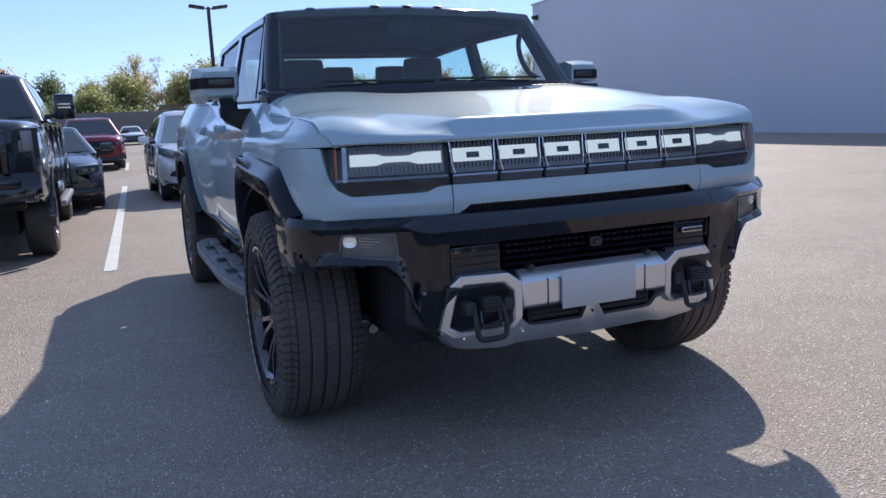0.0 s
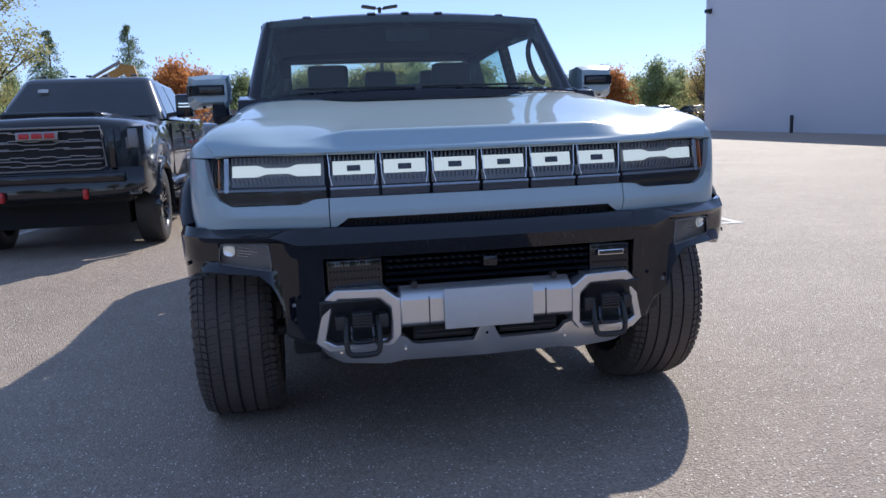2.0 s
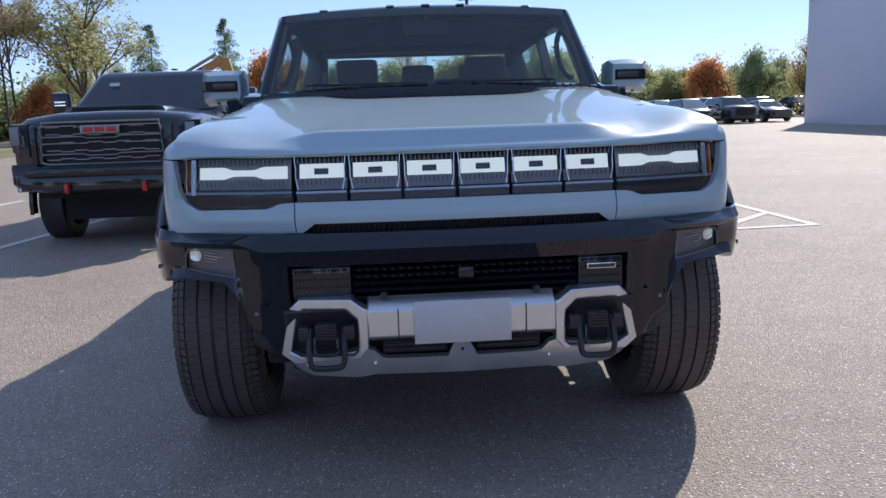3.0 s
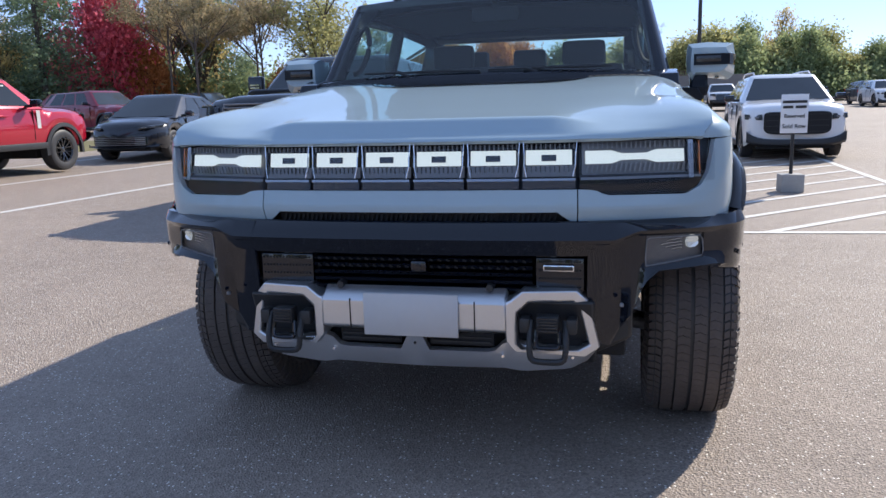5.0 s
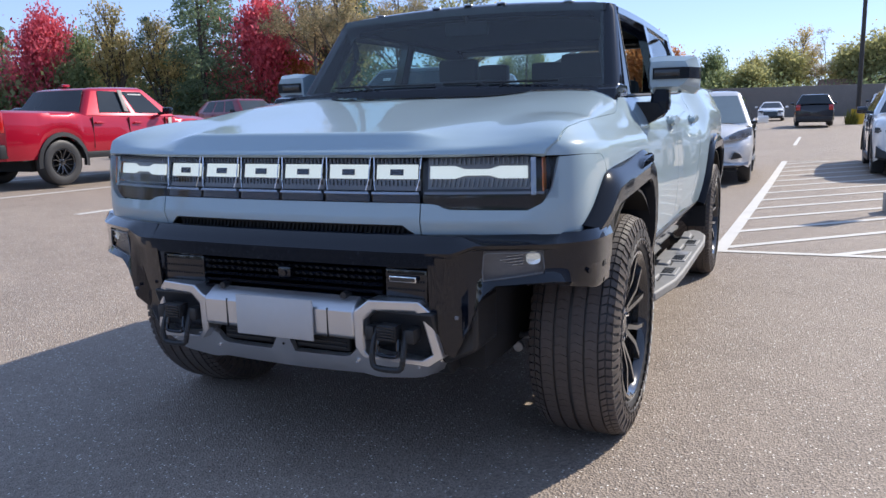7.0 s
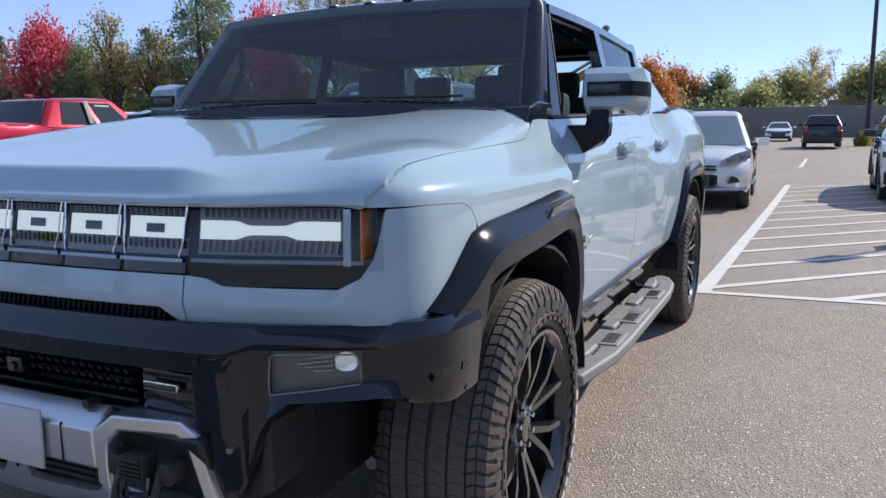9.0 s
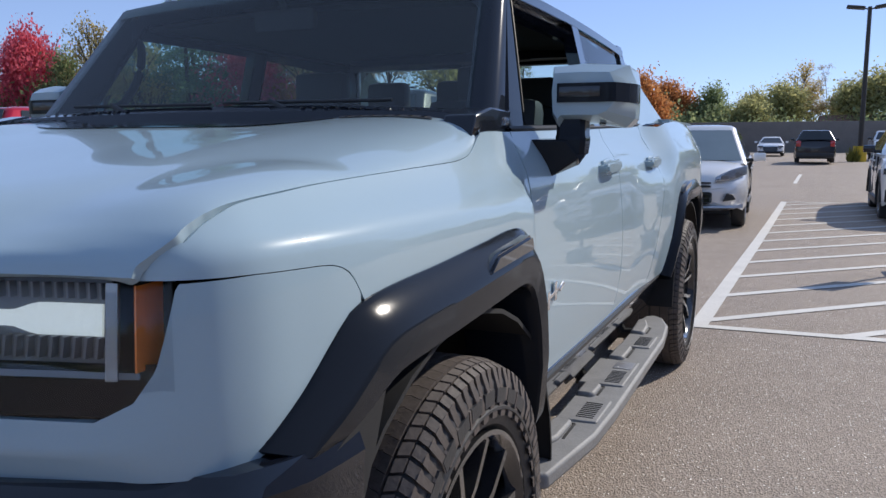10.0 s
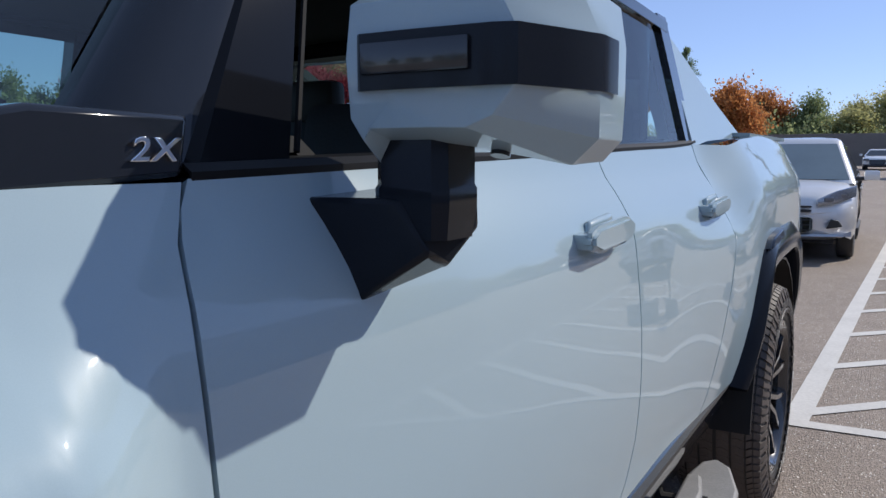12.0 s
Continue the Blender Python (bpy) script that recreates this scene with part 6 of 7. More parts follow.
part("windshield_sticker", block((-0.47, 1.945, 1.83), (0.12, 0.004, 0.055), rot=(-42, 0, 0)), M_WHITE, black_truck, "white windshield sticker")
for sg in (1, -1):
    part("side_step", block((sg * 1.02, 3.05, 0.47), (0.16, 2.4, 0.07), bev=0.025), M_STEEL, black_truck, "grey side step")

vehicle("sedan", "dark blue-grey sedan parked behind the black pickup", "car", (-2.68, 11.75), 3, SEDAN, M_CARGREY)
vehicle("crossover", "silver compact crossover facing out of its stall", "car", (0.08, 12.35), 1.5, CROSS, M_CARSILVER)
white_suv = vehicle("family_suv", "white three-row SUV with black grille, parked on hatching", "car", (4.02, 14.55), -1.5, SUV, M_CARWHITE)
for sg in (1, -1):
    part("roof_rail", tube([(sg * 0.58, 2.25, 1.735), (sg * 0.58, 2.42, 1.80), (sg * 0.58, 3.4, 1.815), (sg * 0.58, 4.25, 1.80), (sg * 0.58, 4.42, 1.735)], 0.018, 6), M_ALLOY, white_suv, "silver roof rail")
vehicle("family_suv", "dark red SUV parked in the next row", "car", (-2.15, 25.5), 2, SUV, M_CARMAROON)
red_pickup = vehicle("midsize_pickup", "cherry red midsize pickup with black wheels", "truck", (-11.25, 12.15), 180, MID, M_CARRED)
part("window_sticker", block((-0.80, 2.35, 1.54), (0.006, 0.34, 0.24), rot=(0, 16, 0)), M_WHITE, red_pickup, "pale window sticker")
for sg in (1, -1):
    part("fender_decal", block((sg * 0.977, 1.62, 1.02), (0.006, 0.09, 0.34)), M_WHITE, red_pickup, "white fender decal")
for sg in (1, -1):
    part("door_pillar", block((sg * 0.86, 2.745, 1.515), (0.02, 0.10, 0.44), bev=0.006, rot=(0, -sg * 21, 0)), M_STEP, red_pickup, "pale grey door pillar")
part("roof_antenna", block((0, 3.3, 1.815), (0.06, 0.16, 0.05), bev=0.02), M_CARRED, red_pickup)
vehicle("crossover", "black crossover with a barred grille", "car", (-10.65, 13.45), 6, COUPE_SUV, M_CARBLACK)
vehicle("large_suv", "black SUV parked in the lane near the boundary wall", "car", (2.62, 50.2), 180, SUV, M_CARBLACK)
vehicle("sedan", "white sedan by the far wall", "car", (0.0, 61.8), 0, SEDAN, M_CARWHITE)

# rows of parked cars further off
kinds = (("large_suv", SUV, "SUV"), ("crossover", CROSS, "crossover"), ("sedan", SEDAN, "sedan"), ("midsize_pickup", MID, "pickup"))
paints = ((M_CARBLACK, "black"), (M_CARWHITE, "white"), (M_CARSILVER, "silver"), (M_CARMAROON, "dark red"), (M_CARGREY, "dark grey"))
FAR = [(18.7, 61, 4, 0, 4), (19.3, 46, 2, 1, 4), (22.2, 46.2, 0, 0, 4), (25.0, 47, 1, 2, 0), (30.5, 66, 3, 1, 2), (34.0, 66, 4, 0, 4), (37.5, 66, 4, 1, 0), (17.5, 54, 0, 0, 1), (20.2, 54, 3, 1, 4), (23.0, 53, -2, 0, 0), (25.8, 54, 2, 2, 1),
       (6.9, 52.2, 0, 3, 1), (9.7, 52.6, 2, 0, 2), (12.5, 53, 0, 3, 0),
       (22, 92, 3, 0, 0), (25, 92, 3, 2, 1), (28, 92, 3, 3, 2), (31, 92, 3, 1, 0), (34, 92, 3, 0, 1),
       (-17.5, 24.5, 70, 0, 3), (-21.5, 29.5, 75, 0, 3), (-23.0, 24.5, 90, 1, 1), (-24.0, 20.5, 90, 2, 0), (-24.5, 15.5, 90, 0, 4), (-24.5, 11.5, 90, 1, 1), (-25, 6.5, 90, 0, 2), (-19.5, 36, 70, 1, 4), (-16, 41, 60, 2, 1)]
first = {}
for x, y, turn, k, c in FAR:
    key = (k, c)
    if key in first:
        copy_thing(first[key], pose(x, y, ground_z(x, y + 2), 0, 0, turn))
    else:
        nm, spec, word = kinds[k]
        first[key] = vehicle(nm, "%s %s in a far parking row" % (paints[c][1], word), "car", (x, y), turn, spec, paints[c][0], "far parking rows")

# ---- ground ----
def asphalt():
    m = bpy.data.materials.new("worn asphalt")
    m.use_nodes = True
    nt = m.node_tree
    b = nt.nodes["Principled BSDF"]
    tc = nt.nodes.new("ShaderNodeTexCoord")

    def noise_node(scale, detail, rough=0.6):
        n = nt.nodes.new("ShaderNodeTexNoise")
        n.inputs["Scale"].default_value, n.inputs["Detail"].default_value, n.inputs["Roughness"].default_value = scale, detail, rough
        nt.links.new(tc.outputs["Object"], n.inputs["Vector"])
        return n
    big, mid, fine = noise_node(0.35, 6), noise_node(3.0, 6), noise_node(60, 3)
    vor = nt.nodes.new("ShaderNodeTexVoronoi")
    vor.inputs["Scale"].default_value = 115
    nt.links.new(tc.outputs["Object"], vor.inputs["Vector"])
    ramp = nt.nodes.new("ShaderNodeValToRGB")
    el = ramp.color_ramp.elements
    el[0].position, el[0].color = 0.30, (0.195, 0.161, 0.134, 1)
    el[1].position, el[1].color = 0.72, (0.465, 0.382, 0.312, 1)
    add = nt.nodes.new("ShaderNodeMath")
    add.operation, add.inputs[1].default_value = "MULTIPLY_ADD", 0.20
    nt.links.new(mid.outputs["Fac"], add.inputs[0])
    sc = nt.nodes.new("ShaderNodeMath")
    sc.operation, sc.inputs[1].default_value = "MULTIPLY", 0.24
    nt.links.new(big.outputs["Fac"], sc.inputs[0])
    nt.links.new(sc.outputs[0], add.inputs[2])
    add2 = nt.nodes.new("ShaderNodeMath")
    add2.operation, add2.inputs[1].default_value = "MULTIPLY_ADD", 0.34
    nt.links.new(vor.outputs["Color"], add2.inputs[0])
    add3 = nt.nodes.new("ShaderNodeMath")
    add3.operation, add3.inputs[1].default_value = "SUBTRACT", -0.10
    nt.links.new(add.outputs[0], add3.inputs[0])
    nt.links.new(add3.outputs[0], add2.inputs[2])
    nt.links.new(add2.outputs[0], ramp.inputs["Fac"])
    # pale chips
    chip = nt.nodes.new("ShaderNodeTexVoronoi")
    chip.inputs["Scale"].default_value = 62
    nt.links.new(tc.outputs["Object"], chip.inputs["Vector"])
    lt = nt.nodes.new("ShaderNodeMath")
    lt.operation, lt.inputs[1].default_value = "LESS_THAN", 0.26
    nt.links.new(chip.outputs["Distance"], lt.inputs[0])
    sel = nt.nodes.new("ShaderNodeSeparateColor")
    nt.links.new(chip.outputs["Color"], sel.inputs["Color"])
    gt = nt.nodes.new("ShaderNodeMath")
    gt.operation, gt.inputs[1].default_value = "GREATER_THAN", 0.78
    nt.links.new(sel.outputs[0], gt.inputs[0])
    both_ = nt.nodes.new("ShaderNodeMath")
    both_.operation = "MULTIPLY"
    nt.links.new(lt.outputs[0], both_.inputs[0])
    nt.links.new(gt.outputs[0], both_.inputs[1])
    mix = nt.nodes.new("ShaderNodeMix")
    mix.data_type = "RGBA"
    nt.links.new(both_.outputs[0], mix.inputs["Factor"])
    nt.links.new(ramp.outputs["Color"], mix.inputs["A"])
    mix.inputs["B"].default_value = (0.80, 0.75, 0.68, 1)
    nt.links.new(mix.outputs["Result"], b.inputs["Base Color"])
    b.inputs["Roughness"].default_value = 0.68
    b.inputs["Specular IOR Level"].default_value = 0.22
    bp = nt.nodes.new("ShaderNodeBump")
    bp.inputs["Strength"].default_value, bp.inputs["Distance"].default_value = 0.9, 0.006
    nt.links.new(vor.outputs["Distance"], bp.inputs["Height"])
    bp2 = nt.nodes.new("ShaderNodeBump")
    bp2.inputs["Strength"].default_value, bp2.inputs["Distance"].default_value = 0.25, 0.008
    nt.links.new(fine.outputs["Fac"], bp2.inputs["Height"])
    nt.links.new(bp.outputs["Normal"], bp2.inputs["Normal"])
    nt.links.new(bp2.outputs["Normal"], b.inputs["Normal"])
    return m


M_ASPHALT = asphalt()
M_LINE = material("worn white road paint", (0.62, 0.60, 0.56), 0.8, grain=0.16, grain_scale=45, stain=0.16, stain_scale=2.5, bump=0.3)
M_CONCRETE = material("grey concrete", (0.36, 0.35, 0.33), 0.85, grain=0.12, grain_scale=50, stain=0.2, stain_scale=1.5, bump=0.3)
M_BLOCK = material("brown-grey block", (0.19, 0.175, 0.16), 0.9, grain=0.15, grain_scale=8, stain=0.2, stain_scale=0.8, bump=0.3)
M_WALLPAINT = material("pale grey painted wall", (0.58, 0.59, 0.64), 0.75, grain=0.03, grain_scale=20, stain=0.05, stain_scale=0.25)
M_GRASS = material("dry grass", (0.16, 0.14, 0.06), 0.95, grain=0.4, grain_scale=12, stain=0.3, stain_scale=0.6, bump=0.5)

gx = sorted(set([-400, -250, -160, -110, -80] + list(range(-60, 61, 4)) + list(range(-20, 21)) + [80, 110, 160, 250, 400]))
gy = sorted(set([-400, -250, -160, -100, -60, -40] + list(range(-30, 121, 4)) + list(range(-4, 41)) + [140, 170, 220, 300, 400]))
ground = part("ground", sheet([[(x, y, ground_z(max(x, -60), min(y, 160))) for y in gy] for x in gx]), M_ASPHALT, fix=False)
tagged(ground, "worn tan-grey asphalt parking lot", "ground", kind="structure")


def painted(x0, y0, x1, y1, w, name="parking_line", label="worn white parking line"):
    a, b = Vector((x0, y0)), Vector((x1, y1))
    d = (b - a).normalized()
    n = Vector((-d.y, d.x)) * w / 2
    k = max(1, int((b - a).length / 1.5))
    rows = []
    for i in range(k + 1):
        p = a.lerp(b, i / k)
        rows.append([(q.x, q.y, ground_z(q.x, q.y) + 0.006) for q in (p - n, p + n)])
    ob = part(name, sheet(rows), M_LINE, None, fix=False)
    return tagged(ob, label, "marking", "parking lines", "structure")


for q in ((-1.75, 5.38, -1.40, 17.9), (-1.21, 25.3, -1.05, 31.0), (-4.55, 6.0, -4.02, 11.5), (-7.08, 5.25, -6.75, 11.6), (-9.80, 5.4, -9.40, 14.0), (-12.5, 6.0, -12.0, 14.5), (1.70, 26.6, 1.90, 33.2)):
    painted(*q, 0.115)
XL = lambda y: 1.06 + (y - 5.48) * 0.0313
XR = lambda y: 4.38 + (y - 5.68) * 0.0195
painted(1.02, 5.47, 4.42, 5.68, 0.11, "hatch_line", "worn white hatching line")
painted(XL(5.42), 5.42, XL(18.95), 18.95, 0.13, "hatch_line", "worn white hatching line")
painted(XR(5.64), 5.64, XR(19.2), 19.2, 0.11, "hatch_line", "worn white hatching line")
painted(XL(18.9), 18.9, XR(19.2), 19.2, 0.11, "hatch_line", "worn white hatching line")
for k in range(-3, 13):
    y0 = 5.66 + 1.115 * k
    if y0 < 5.5:
        xs, ys = XL(5.5) + (5.55 - y0) * 0.985, 5.55
    else:
        xs, ys = XL(y0), y0
    run = min(XR(ys) - xs, 19.0 - ys)
    if run > 0.3:
        painted(xs, ys, xs + run - 0.02, ys + run, 0.105, "hatch_line", "worn white hatching line")

verge = part("grass_verge", sheet([[(x, y, ground_z(x, y) + lerp(0.0, 0.12, min(1, i))) for i, x in enumerate((-14.0, -14.6, -16.0))] for y in span(14, 44, 20)]), M_GRASS, fix=False)
tagged(verge, "strip of dry grass between parking rows", "grass", kind="structure")
woodfloor = part("wood_floor", sheet([[(x, y, ground_z(max(x, -60), y) + 0.1 + 0.01 * (i % 3)) for i, x in enumerate((-29, -32, -40, -60, -90))] for y in span(-30, 120, 30)]), M_GRASS, fix=False)
tagged(woodfloor, "dry grass under the trees", "grass", kind="structure")

# ---- building ----
hb = 8.05
wall = part("building_wall", block((44.3, -4, hb / 2 + 0.0), (40, 94, hb + 0.6), bev=0.03), M_WALLPAINT)
tagged(wall, "tall plain pale grey building wall in shade", "building", kind="structure")
part("parapet_cap", block((44.3, -4, hb + 0.33), (40.16, 94.16, 0.10), bev=0.02), M_WALLPAINT, wall)
wl = thing("wall_lamp", "small dark wall lamp near the building's corner", "lamp", (24.1, 42.4, 7.5))
part("lamp_body", block((0, 0, 0), (0.35, 0.25, 0.22), bev=0.04), M_BLACK, wl)
part("lamp_plate", block((0.16, 0, 0), (0.05, 0.3, 0.3), bev=0.01), M_BLACK, wl)
hy = thing("standpipe", "short black standpipe against the wall", "pipe", (23.9, 33.5, ground_z(23.9, 33.5)))
part("pipe", rod((0, 0, 0), (0, 0, 0.75), 0.09), M_BLACK, hy)
part("pipe_cap", rod((0, 0, 0.75), (0, 0, 0.9), 0.12, 0.07), M_BLACK, hy)

# far block wall
bw = part("boundary_wall", block((-17.75, 79, 2.1), (60.5, 0.3, 3.0), bev=0.03), M_BLOCK)
tagged(bw, "long grey concrete boundary wall at the lot's end", "wall", kind="structure")
house = thing("house", "low house with a brown roof behind the wall", "building", (7.2, 88, 1.0))
part("wall", block((0, 0, 1.0), (6.2, 6, 2.0)), M_CONCRETE, house)
M_ROOF = material("brown roof shingles", (0.20, 0.12, 0.08), 0.9, grain=0.25, grain_scale=6, stain=0.15)
part("roof", prism([(-3.6, 1.9), (0, 3.25), (3.6, 1.9), (3.6, 2.1), (0, 3.45), (-3.6, 2.1)], "x", -3.5, 3.5), M_ROOF, house)

# ---- light pole, sign ----
M_YELLOW = material("yellow painted concrete", (0.62, 0.42, 0.03), 0.7, grain=0.1, grain_scale=20, stain=0.2)
M_POLE = material("dark bronze pole", (0.05, 0.045, 0.04), 0.5, 0.4, grain=0.1, grain_scale=20)
pz = ground_z(5.1, 51)
pole = thing("light_pole", "tall dark parking lot light pole on a yellow base", "lamp", (5.1, 51, pz))
part("pole_base", rod((0, 0, 0), (0, 0, 0.9), 0.36, seg=20), M_YELLOW, pole, "yellow concrete base")
part("pole_shaft", rod((0, 0, 0.9), (0, 0, 8.75), 0.14, 0.11, 8), M_POLE, pole, "dark pole shaft")
for sg in (1, -1):
    arm = rod((0, 0, 8.6), (sg * 0.4, 0, 8.7), 0.04)
    part("arm", arm, M_POLE, pole)
    part("lamp_head", block((sg * 0.72, 0, 8.75), (0.95, 0.6, 0.16), bev=0.04, rot=(0, -8 * sg, 0)), M_POLE, pole, "flat lamp head")
weeds = thing("weeds", "yellow-green weeds at the pole base", "plant", (4.75, 50.55, pz), kind="stuff")
M_WEED = material("yellow weeds", (0.20, 0.19, 0.03), 0.8, rand=0.4)
vv, ff = [], []
rng = random.Random(7)
for k in range(160):
    x, y, h = rng.uniform(-0.28, 0.28), rng.uniform(-0.25, 0.25), rng.uniform(0.25, 1.0)
    a = rng.uniform(0, 6.28)
    n = len(vv)
    vv += [(x - 0.05 * math.cos(a), y - 0.05 * math.sin(a), 0), (x + 0.05 * math.cos(a), y + 0.05 * math.sin(a), 0), (x + rng.uniform(-0.2, 0.2), y + rng.uniform(-0.2, 0.2), h)]
    ff.append((n, n + 1, n + 2))
part("weed_leaves", mesh_of(vv, ff), M_WEED, weeds, fix=False)

sign = thing("lot_sign", "white reserved-row sign on a black post in a concrete block", "sign", (2.90, 9.10, ground_z(2.9, 9.1)), 3)
base = block((0, 0, 0.125), (0.30, 0.30, 0.25), bev=0.02)
part("sign_base", base, M_CONCRETE, sign, "grey concrete block")
part("sign_post", rod((0, 0, 0.25), (0, 0, 1.0), 0.024, seg=10), M_BLACK, sign, "black post")
pan = part("sign_panel", block((0, -0.03, 1.065), (0.35, 0.012, 0.52), bev=0.004), M_CARWHITE, sign, "white panel with black lettering")
for z, spans in ((1.225, ((-0.155, 0.155),)), (1.155, ((-0.15, -0.02), (0.01, 0.15)))):
    for x0, x1 in spans:
        part("text_bar", block(((x0 + x1) / 2, -0.038, z), (x1 - x0, 0.004, 0.036)), M_BLACK, pan, "plain dark bar")
for body, z, size in (("Reserved", 1.012, 0.070), ("Sold Row", 0.872, 0.078)):
    txt = bpy.data.curves.new("sign_text", "FONT")
    txt.body, txt.size, txt.extrude, txt.align_x, txt.offset = body, size, 0.002, "CENTER", 0.0014
    t = new("sign_text", txt)
    t.parent = pan
    t.matrix_local = pose(0, -0.0385, z, 90, 0, 0)
    txt.materials.append(M_BLACK)

# ---- trees ----
def leaf_material(name, color, other):
    m = bpy.data.materials.new(name)
    m.use_nodes = True
    nt = m.node_tree
    b = nt.nodes["Principled BSDF"]
    b.inputs["Roughness"].default_value = 0.7
    b.inputs["Specular IOR Level"].default_value = 0.2
    geo, ramp, obi, add = (nt.nodes.new("ShaderNode" + k) for k in ("NewGeometry", "ValToRGB", "ObjectInfo", "Math"))
    add.operation = "MULTIPLY_ADD"
    add.inputs[1].default_value = 0.25
    nt.links.new(obi.outputs["Random"], add.inputs[0])
    sc = nt.nodes.new("ShaderNodeMath")
    sc.operation, sc.inputs[1].default_value = "MULTIPLY", 0.8
    nt.links.new(geo.outputs["Random Per Island"], sc.inputs[0])
    nt.links.new(sc.outputs[0], add.inputs[2])
    e = ramp.color_ramp.elements
    e[0].color, e[1].color = (*color, 1), (*other, 1)
    nt.links.new(add.outputs[0], ramp.inputs["Fac"])
    nt.links.new(ramp.outputs["Color"], b.inputs["Base Color"])
    tl, mx = nt.nodes.new("ShaderNodeBsdfTranslucent"), nt.nodes.new("ShaderNodeMixShader")
    nt.links.new(ramp.outputs["Color"], tl.inputs["Color"])
    mx.inputs[0].default_value = 0.58
    nt.links.new(b.outputs[0], mx.inputs[1])
    nt.links.new(tl.outputs[0], mx.inputs[2])
    nt.links.new(mx.outputs[0], nt.nodes["Material Output"].inputs["Surface"])
    return m


M_BARK = material("grey-brown bark", (0.10, 0.08, 0.065), 0.95, grain=0.3, grain_scale=14, stain=0.2, bump=0.4)
LEAF = dict(green=leaf_material("green leaves", (0.17, 0.23, 0.12), (0.40, 0.44, 0.21)), olive=leaf_material("yellow-green leaves", (0.27, 0.29, 0.13), (0.58, 0.53, 0.24)),
            gold=leaf_material("golden leaves", (0.34, 0.29, 0.13), (0.68, 0.52, 0.22)), orange=leaf_material("orange leaves", (0.36, 0.15, 0.07), (0.68, 0.32, 0.11)),
            red=leaf_material("crimson leaves", (0.55, 0.08, 0.12), (0.90, 0.22, 0.27)), brown=leaf_material("brown leaves", (0.20, 0.20, 0.12), (0.52, 0.40, 0.24)),
            spruce=leaf_material("spruce needles", (0.11, 0.17, 0.12), (0.26, 0.33, 0.19)))


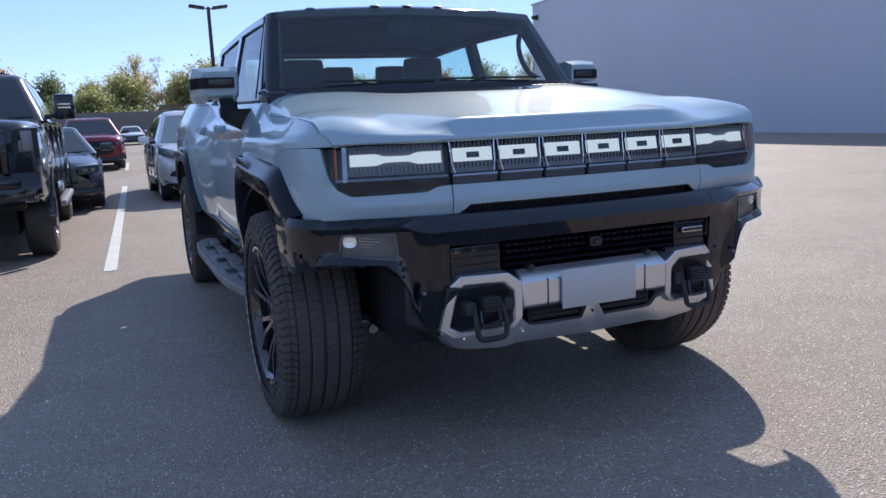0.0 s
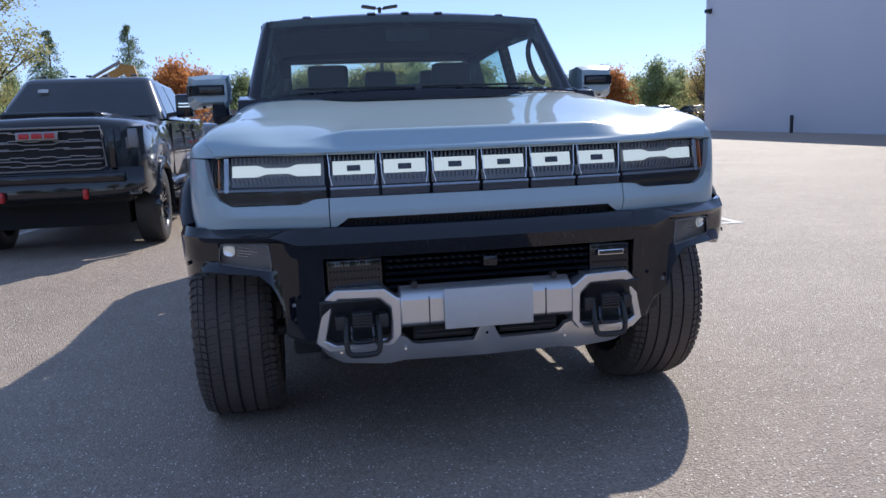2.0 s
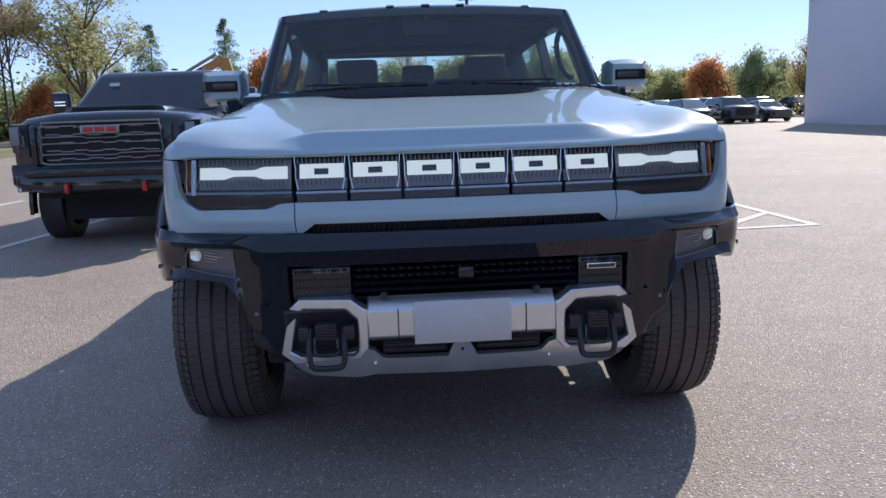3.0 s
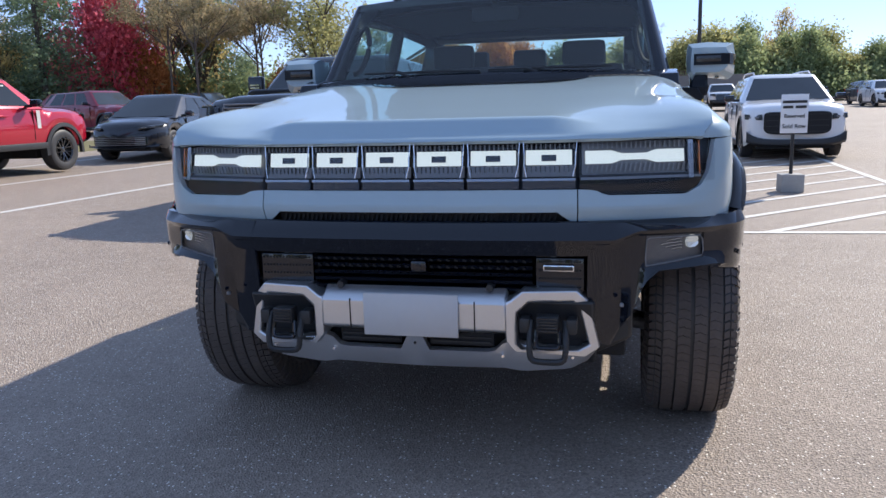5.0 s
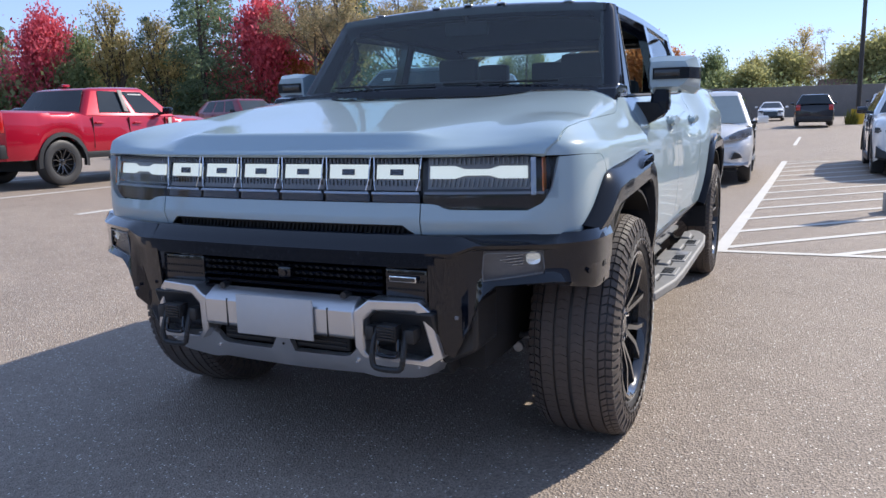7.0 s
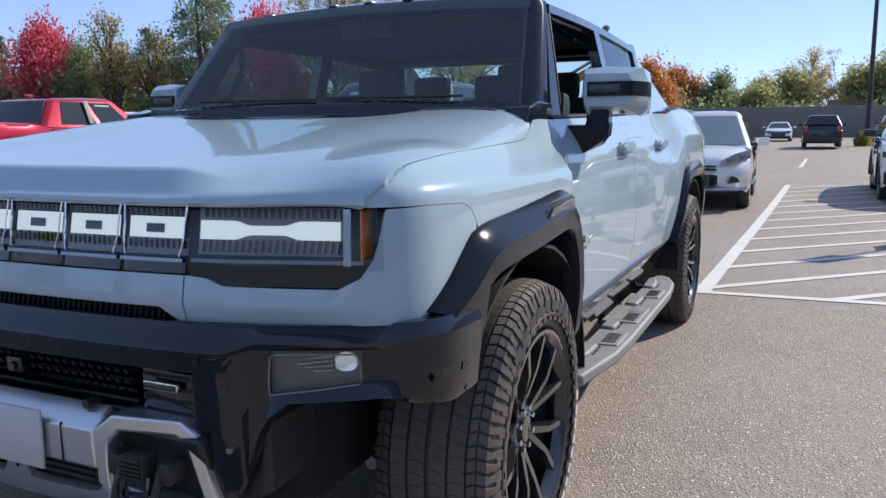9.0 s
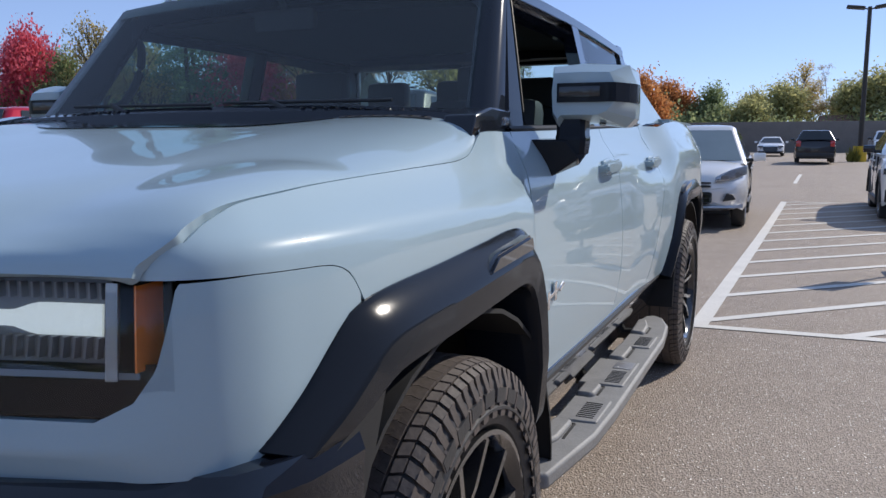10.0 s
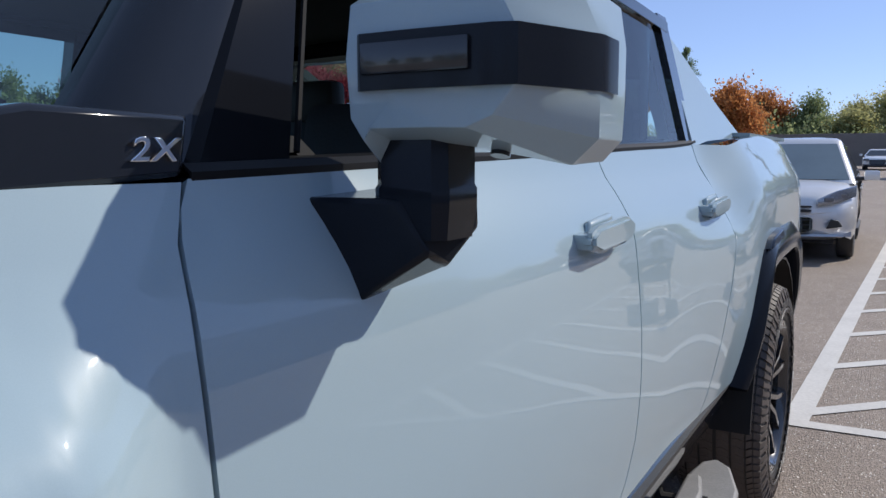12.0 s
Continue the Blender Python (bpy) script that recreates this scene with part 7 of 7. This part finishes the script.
def tree(label, leaf, height, spread, seed, shape="round", density=1.0, bare=0.25, leaf_size=0.26, low=0, girth=0.014):
    rng = random.Random(seed)
    tr = thing("tree", label, "tree")
    wood = bmesh.new()
    vv, ff = [], []

    def leaves(c, rad, n):
        for _ in range(n):
            d = Vector((rng.gauss(0, 1), rng.gauss(0, 1), rng.gauss(0, 0.8)))
            p = c + d * rad * 0.5
            s = leaf_size * rng.uniform(0.5, 1.2)
            a = Vector((rng.gauss(0, 1), rng.gauss(0, 1), rng.gauss(0, 0.7))).normalized()
            b = a.cross(Vector((rng.gauss(0, 1), rng.gauss(0, 1), rng.gauss(0, 1)))).normalized()
            k = len(vv)
            vv.extend([p - a * s * 0.5, p + b * s * 0.32, p + a * s * 0.5, p - b * s * 0.30])
            ff.append((k, k + 1, k + 2, k + 3))
    lean = Vector((rng.uniform(-0.04, 0.04), rng.uniform(-0.04, 0.04), 1))
    if shape == "spruce":
        rod((0, 0, -0.2), lean * height * 0.98, 0.018 * height, 0.02, 7, wood)
        tiers = int(height * 3.2)
        for i in range(tiers):
            z = lerp(0.06, 0.99, i / tiers) * height
            rr = spread * (1 - i / tiers) ** 0.85 * rng.uniform(0.78, 1.12) + 0.12
            n = max(4, int(9 * (1 - i / tiers)) + 3)
            for j in range(n):
                a = rng.uniform(0, 6.28)
                q = rr * rng.uniform(0.75, 1.1)
                tip = Vector((q * math.cos(a), q * math.sin(a), z - q * rng.uniform(0.15, 0.42)))
                if rng.random() < 0.25:
                    rod(lean * z, tip, 0.02, 0.006, 4, wood)
                for f in (0.35, 0.6, 0.8, 1.0):
                    leaves((lean * z).lerp(tip, f), 0.30 + 0.12 * rr * (1 - f), int(6 * density))
    else:
        def grow(p, d, length, r, depth):
            e = p + d * length
            rod(p, e, r, r * 0.68, 6 if depth < 2 else 4, wood)
            if depth >= 3:
                leaves(e, 0.085 * spread * rng.uniform(0.8, 1.5) + 0.25, int(30 * density * rng.uniform(0.5, 1.4)))
                leaves(p.lerp(e, 0.5), 0.07 * spread + 0.2, int(12 * density))
                return
            n = rng.choice((3, 4)) if depth else rng.choice((4, 5))
            for k in range(n):
                a = 6.28 * k / n + rng.uniform(-0.5, 0.5)
                tilt = rng.uniform(0.35, 0.85) if shape == "round" else rng.uniform(0.6, 1.15) if shape == "open" and depth < 2 else rng.uniform(0.25, 0.55)
                side = Vector((math.cos(a), math.sin(a), 0))
                nd = (d * math.cos(tilt) + side * math.sin(tilt) + Vector((0, 0, 0.12))).normalized()
                start = p.lerp(e, rng.uniform(0.45, 1.0))
                grow(start, nd, length * (rng.uniform(0.34, 0.5) if shape == "open" and depth == 0 else rng.uniform(0.58, 0.80)), r * (0.45 if shape == "open" else 0.60), depth + 1)
            if depth < 2:
                grow(e, (d + Vector((rng.uniform(-0.2, 0.2), rng.uniform(-0.2, 0.2), 0.2))).normalized(), length * 0.75, r * 0.62, depth + 1)
        grow(Vector((0, 0, -0.2)), lean.normalized(), height * bare, girth * height, 0)
        if low:
            for _ in range(int(low)):
                a, h = rng.uniform(0, 6.28), rng.uniform(0.06, 0.5) * height * 0.5
                q = spread * rng.uniform(0.25, 0.8) * 0.6
                leaves(Vector((q * math.cos(a), q * math.sin(a), h)), 0.30 * spread * 0.6, int(34 * density))
        zmax = max(v[2] for v in vv)
        wmax = max(max(abs(v[0]), abs(v[1])) for v in vv)
        k, kw = height / zmax, spread / wmax * 0.95
        vv = [Vector((v[0] * kw, v[1] * kw, v[2] * k)) for v in vv]
        bmesh.ops.scale(wood, vec=(kw, kw, k), verts=wood.verts)
    part("trunk", wood, M_BARK, tr, "bark-covered trunk and limbs")
    me = bpy.data.meshes.new("crown")
    me.from_pydata([tuple(v) for v in vv], [], ff)
    me.materials.append(LEAF[leaf])
    c = new("crown", me)
    c.parent = tr
    c["label"] = "crown of many small leaves"
    return tr


KINDS = {
    "red": tree("crimson maple with a dense pointed crown", "red", 9.5, 4.3, 3, "tall", 4.2, 0.14, 0.15, 60),
    "green": tree("dense green broadleaf tree beyond the lot", "green", 9.5, 4.2, 5, "round", 2.4, 0.16, 0.19, 45),
    "olive": tree("yellow-green broadleaf tree beyond the lot", "olive", 9.0, 4.4, 8, "round", 2.1, 0.18, 0.19, 34),
    "gold": tree("tall sparse golden tree beyond the lot", "gold", 12.0, 3.4, 11, "tall", 1.6, 0.2, 0.18, 14),
    "orange": tree("round orange autumn tree beyond the lot", "orange", 8.5, 3.8, 14, "round", 2.6, 0.17, 0.18, 34),
    "brown": tree("brown-leaved autumn tree with dark bare limbs", "brown", 12.5, 3.4, 17, "open", 2.4, 0.42, 0.18, 0, 0.0095),
    "spruce": tree("dark green spruce with a pointed top", "spruce", 12.0, 4.4, 20, "spruce", 2.2, 0.25, 0.20),
    "bush": tree("low green-gold bushes under the trees", "green", 4.2, 4.0, 31, "round", 1.6, 0.1, 0.20, 60),
    "thin": tree("tall thin-leaved tree with a bare trunk", "olive", 13.0, 6.2, 23, "round", 3.2, 0.30, 0.20, 0, 0.010),
}
for k, t in enumerate(KINDS.values()):
    t.matrix_world = pose(-70 - 4 * k, 60 + 3 * k, 1.2)
WOODS = [("thin", -16.2, 40.5, 0.78), ("spruce", -17.7, 57, 0.68), ("spruce", -13.9, 66, 0.80), ("orange", -11.4, 71.7, 0.95),
         ("red", -29.6, 40, 1.0), ("red", -40.1, 32.3, 0.85), ("spruce", -31.5, 36.5, 1.0), ("spruce", -34.5, 40.5, 1.05), ("spruce", -36.6, 37, 0.60),
         ("brown", -20.5, 34, 0.92), ("brown", -19, 38.5, 0.95), ("gold", -34.6, 32.6, 0.66), ("gold", -33, 34.4, 0.58), ("green", -37.3, 32.6, 0.68),
         ("thin", -17.6, 44.5, 0.45), ("brown", -21.5, 43, 1.0), ("orange", -17.5, 38.0, 0.42), ("brown", -23.8, 37, 0.96), ("brown", -26.0, 41, 0.98), ("spruce", -25.2, 44.5, 0.95), ("orange", -27, 40, 0.6), ("gold", -25.5, 43, 0.9)]
FAR_END = [("green", 12.8, 86, 0.86), ("olive", 15.6, 87, 0.82), ("green", 18.8, 86, 0.82), ("olive", 22.5, 86.5, 0.78), ("green", 26.5, 86, 0.74), ("olive", 30.5, 84, 0.68), ("orange", 24.5, 88, 0.6), ("orange", -11.0, 89.9, 0.90), ("green", -6.9, 90.4, 0.90), ("olive", -2.5, 86, 0.81), ("olive", 0.7, 91, 0.90), ("brown", 4.5, 93, 0.68),
           ("olive", 7.5, 90.6, 0.99), ("olive", 10.1, 89, 1.03), ("green", 13.5, 93, 0.90), ("green", 17.4, 89, 0.85), ("olive", 21, 92, 0.85),
           ("green", 25.5, 88, 0.77), ("olive", 29.5, 90, 0.68), ("orange", 33.8, 81, 0.72), ("green", 36, 74.5, 0.65), ("gold", 37, 66, 0.56),
           ("green", 31, 84, 0.63), ("brown", 29, 88, 0.50), ("olive", 40, 72, 0.63),
           ("olive", 33.5, 93, 0.64), ("brown", 37, 90, 0.60), ("green", 41, 90, 0.66), ("orange", 39, 95, 0.6), ("olive", 45, 90, 0.62), ("green", 49, 88, 0.64), ("brown", 52, 92, 0.6),
           ("green", 47, 91, 0.66), ("olive", 35.3, 91, 0.62), ("green", 37, 97, 0.70), ("olive", 43.5, 97, 0.70), ("brown", 47.5, 95, 0.70), ("green", 49.5, 97, 0.72)]
FILL = []
pick = random.Random(4)
for k in range(24):
    f = k / 32
    FILL.append((pick.choice(("spruce", "green", "gold", "green", "olive")), -54 + f * 38 + pick.uniform(-2, 2), 29 + f * 33 + pick.uniform(-2, 3), pick.uniform(0.48, 0.64)))
for k in range(22):
    f = k / 28
    FILL.append(("bush", -50 + f * 36 + pick.uniform(-1, 1), 24 + f * 33 + pick.uniform(-1, 2), pick.uniform(0.8, 1.3)))
for k in range(24):
    FILL.append(("bush", -40 + k * 3.4 + pick.uniform(-1, 1), 86 + pick.uniform(-2, 3), pick.uniform(0.9, 1.4)))
for k in range(10):
    FILL.append((pick.choice(("green", "olive", "gold", "spruce")), -60 + k * 1.5 + pick.uniform(-2, 2), 22 - k * 7 + pick.uniform(-2, 2), pick.uniform(0.85, 1.1)))
for k in range(30):
    FILL.append((pick.choice(("green", "olive", "green", "olive", "gold")), -44 + k * 3.1 + pick.uniform(-1, 1), 99 + pick.uniform(-3, 6), pick.uniform(0.62, 0.85)))
for k in range(14):
    FILL.append((pick.choice(("green", "olive", "gold", "spruce")), -48 + k * 7 + pick.uniform(-2, 2), -62 + pick.uniform(-6, 6), pick.uniform(0.85, 1.1)))
for kind, x, y, s, broad in [w + (1.0,) for w in WOODS] + [w + (1.4,) for w in FAR_END] + [w + (1.15,) for w in FILL]:
    rng = random.Random(int(x * 31 + y * 17))
    t = copy_thing(KINDS[kind], pose(x, y, ground_z(max(x, -60), min(y, 160)) - 0.1, 0, 0, rng.uniform(0, 360)))
    t.scale = (s * broad * rng.uniform(0.9, 1.1), s * broad * rng.uniform(0.9, 1.1), s * (rng.uniform(0.78, 1.2) if broad > 1 else 1))

# excavator arm over the trees
ex = thing("excavator", "yellow excavator with a folded boom behind the lot", "machine", (-14.3, 57.85, -0.55), 0)
M_DIG = material("weathered yellow paint", (0.42, 0.22, 0.06), 0.6, grain=0.1, grain_scale=10, stain=0.2)
part("boom", prism([(-3.4, 3.6), (-2.4, 5.0), (1.4, 6.9), (1.8, 6.6), (-1.6, 4.5), (-2.8, 3.2)], "y", -0.25, 0.25), M_DIG, ex, "yellow boom", bevel=0.03)
part("stick", prism([(1.2, 7.0), (2.2, 6.9), (2.9, 4.2), (2.5, 4.0)], "y", -0.2, 0.2), M_DIG, ex, "yellow stick", bevel=0.03)
part("ram", rod((-2.2, 0, 5.3), (1.3, 0, 7.2), 0.12), M_STEEL, ex, "steel ram")
part("cab", block((-3.6, 0, 2.4), (2.6, 2.4, 2.2), bev=0.2), M_DIG, ex, "yellow cab")
part("track", block((-3.2, 0, 0.55), (4.0, 2.8, 1.1), bev=0.3), M_DARK, ex, "dark tracks")
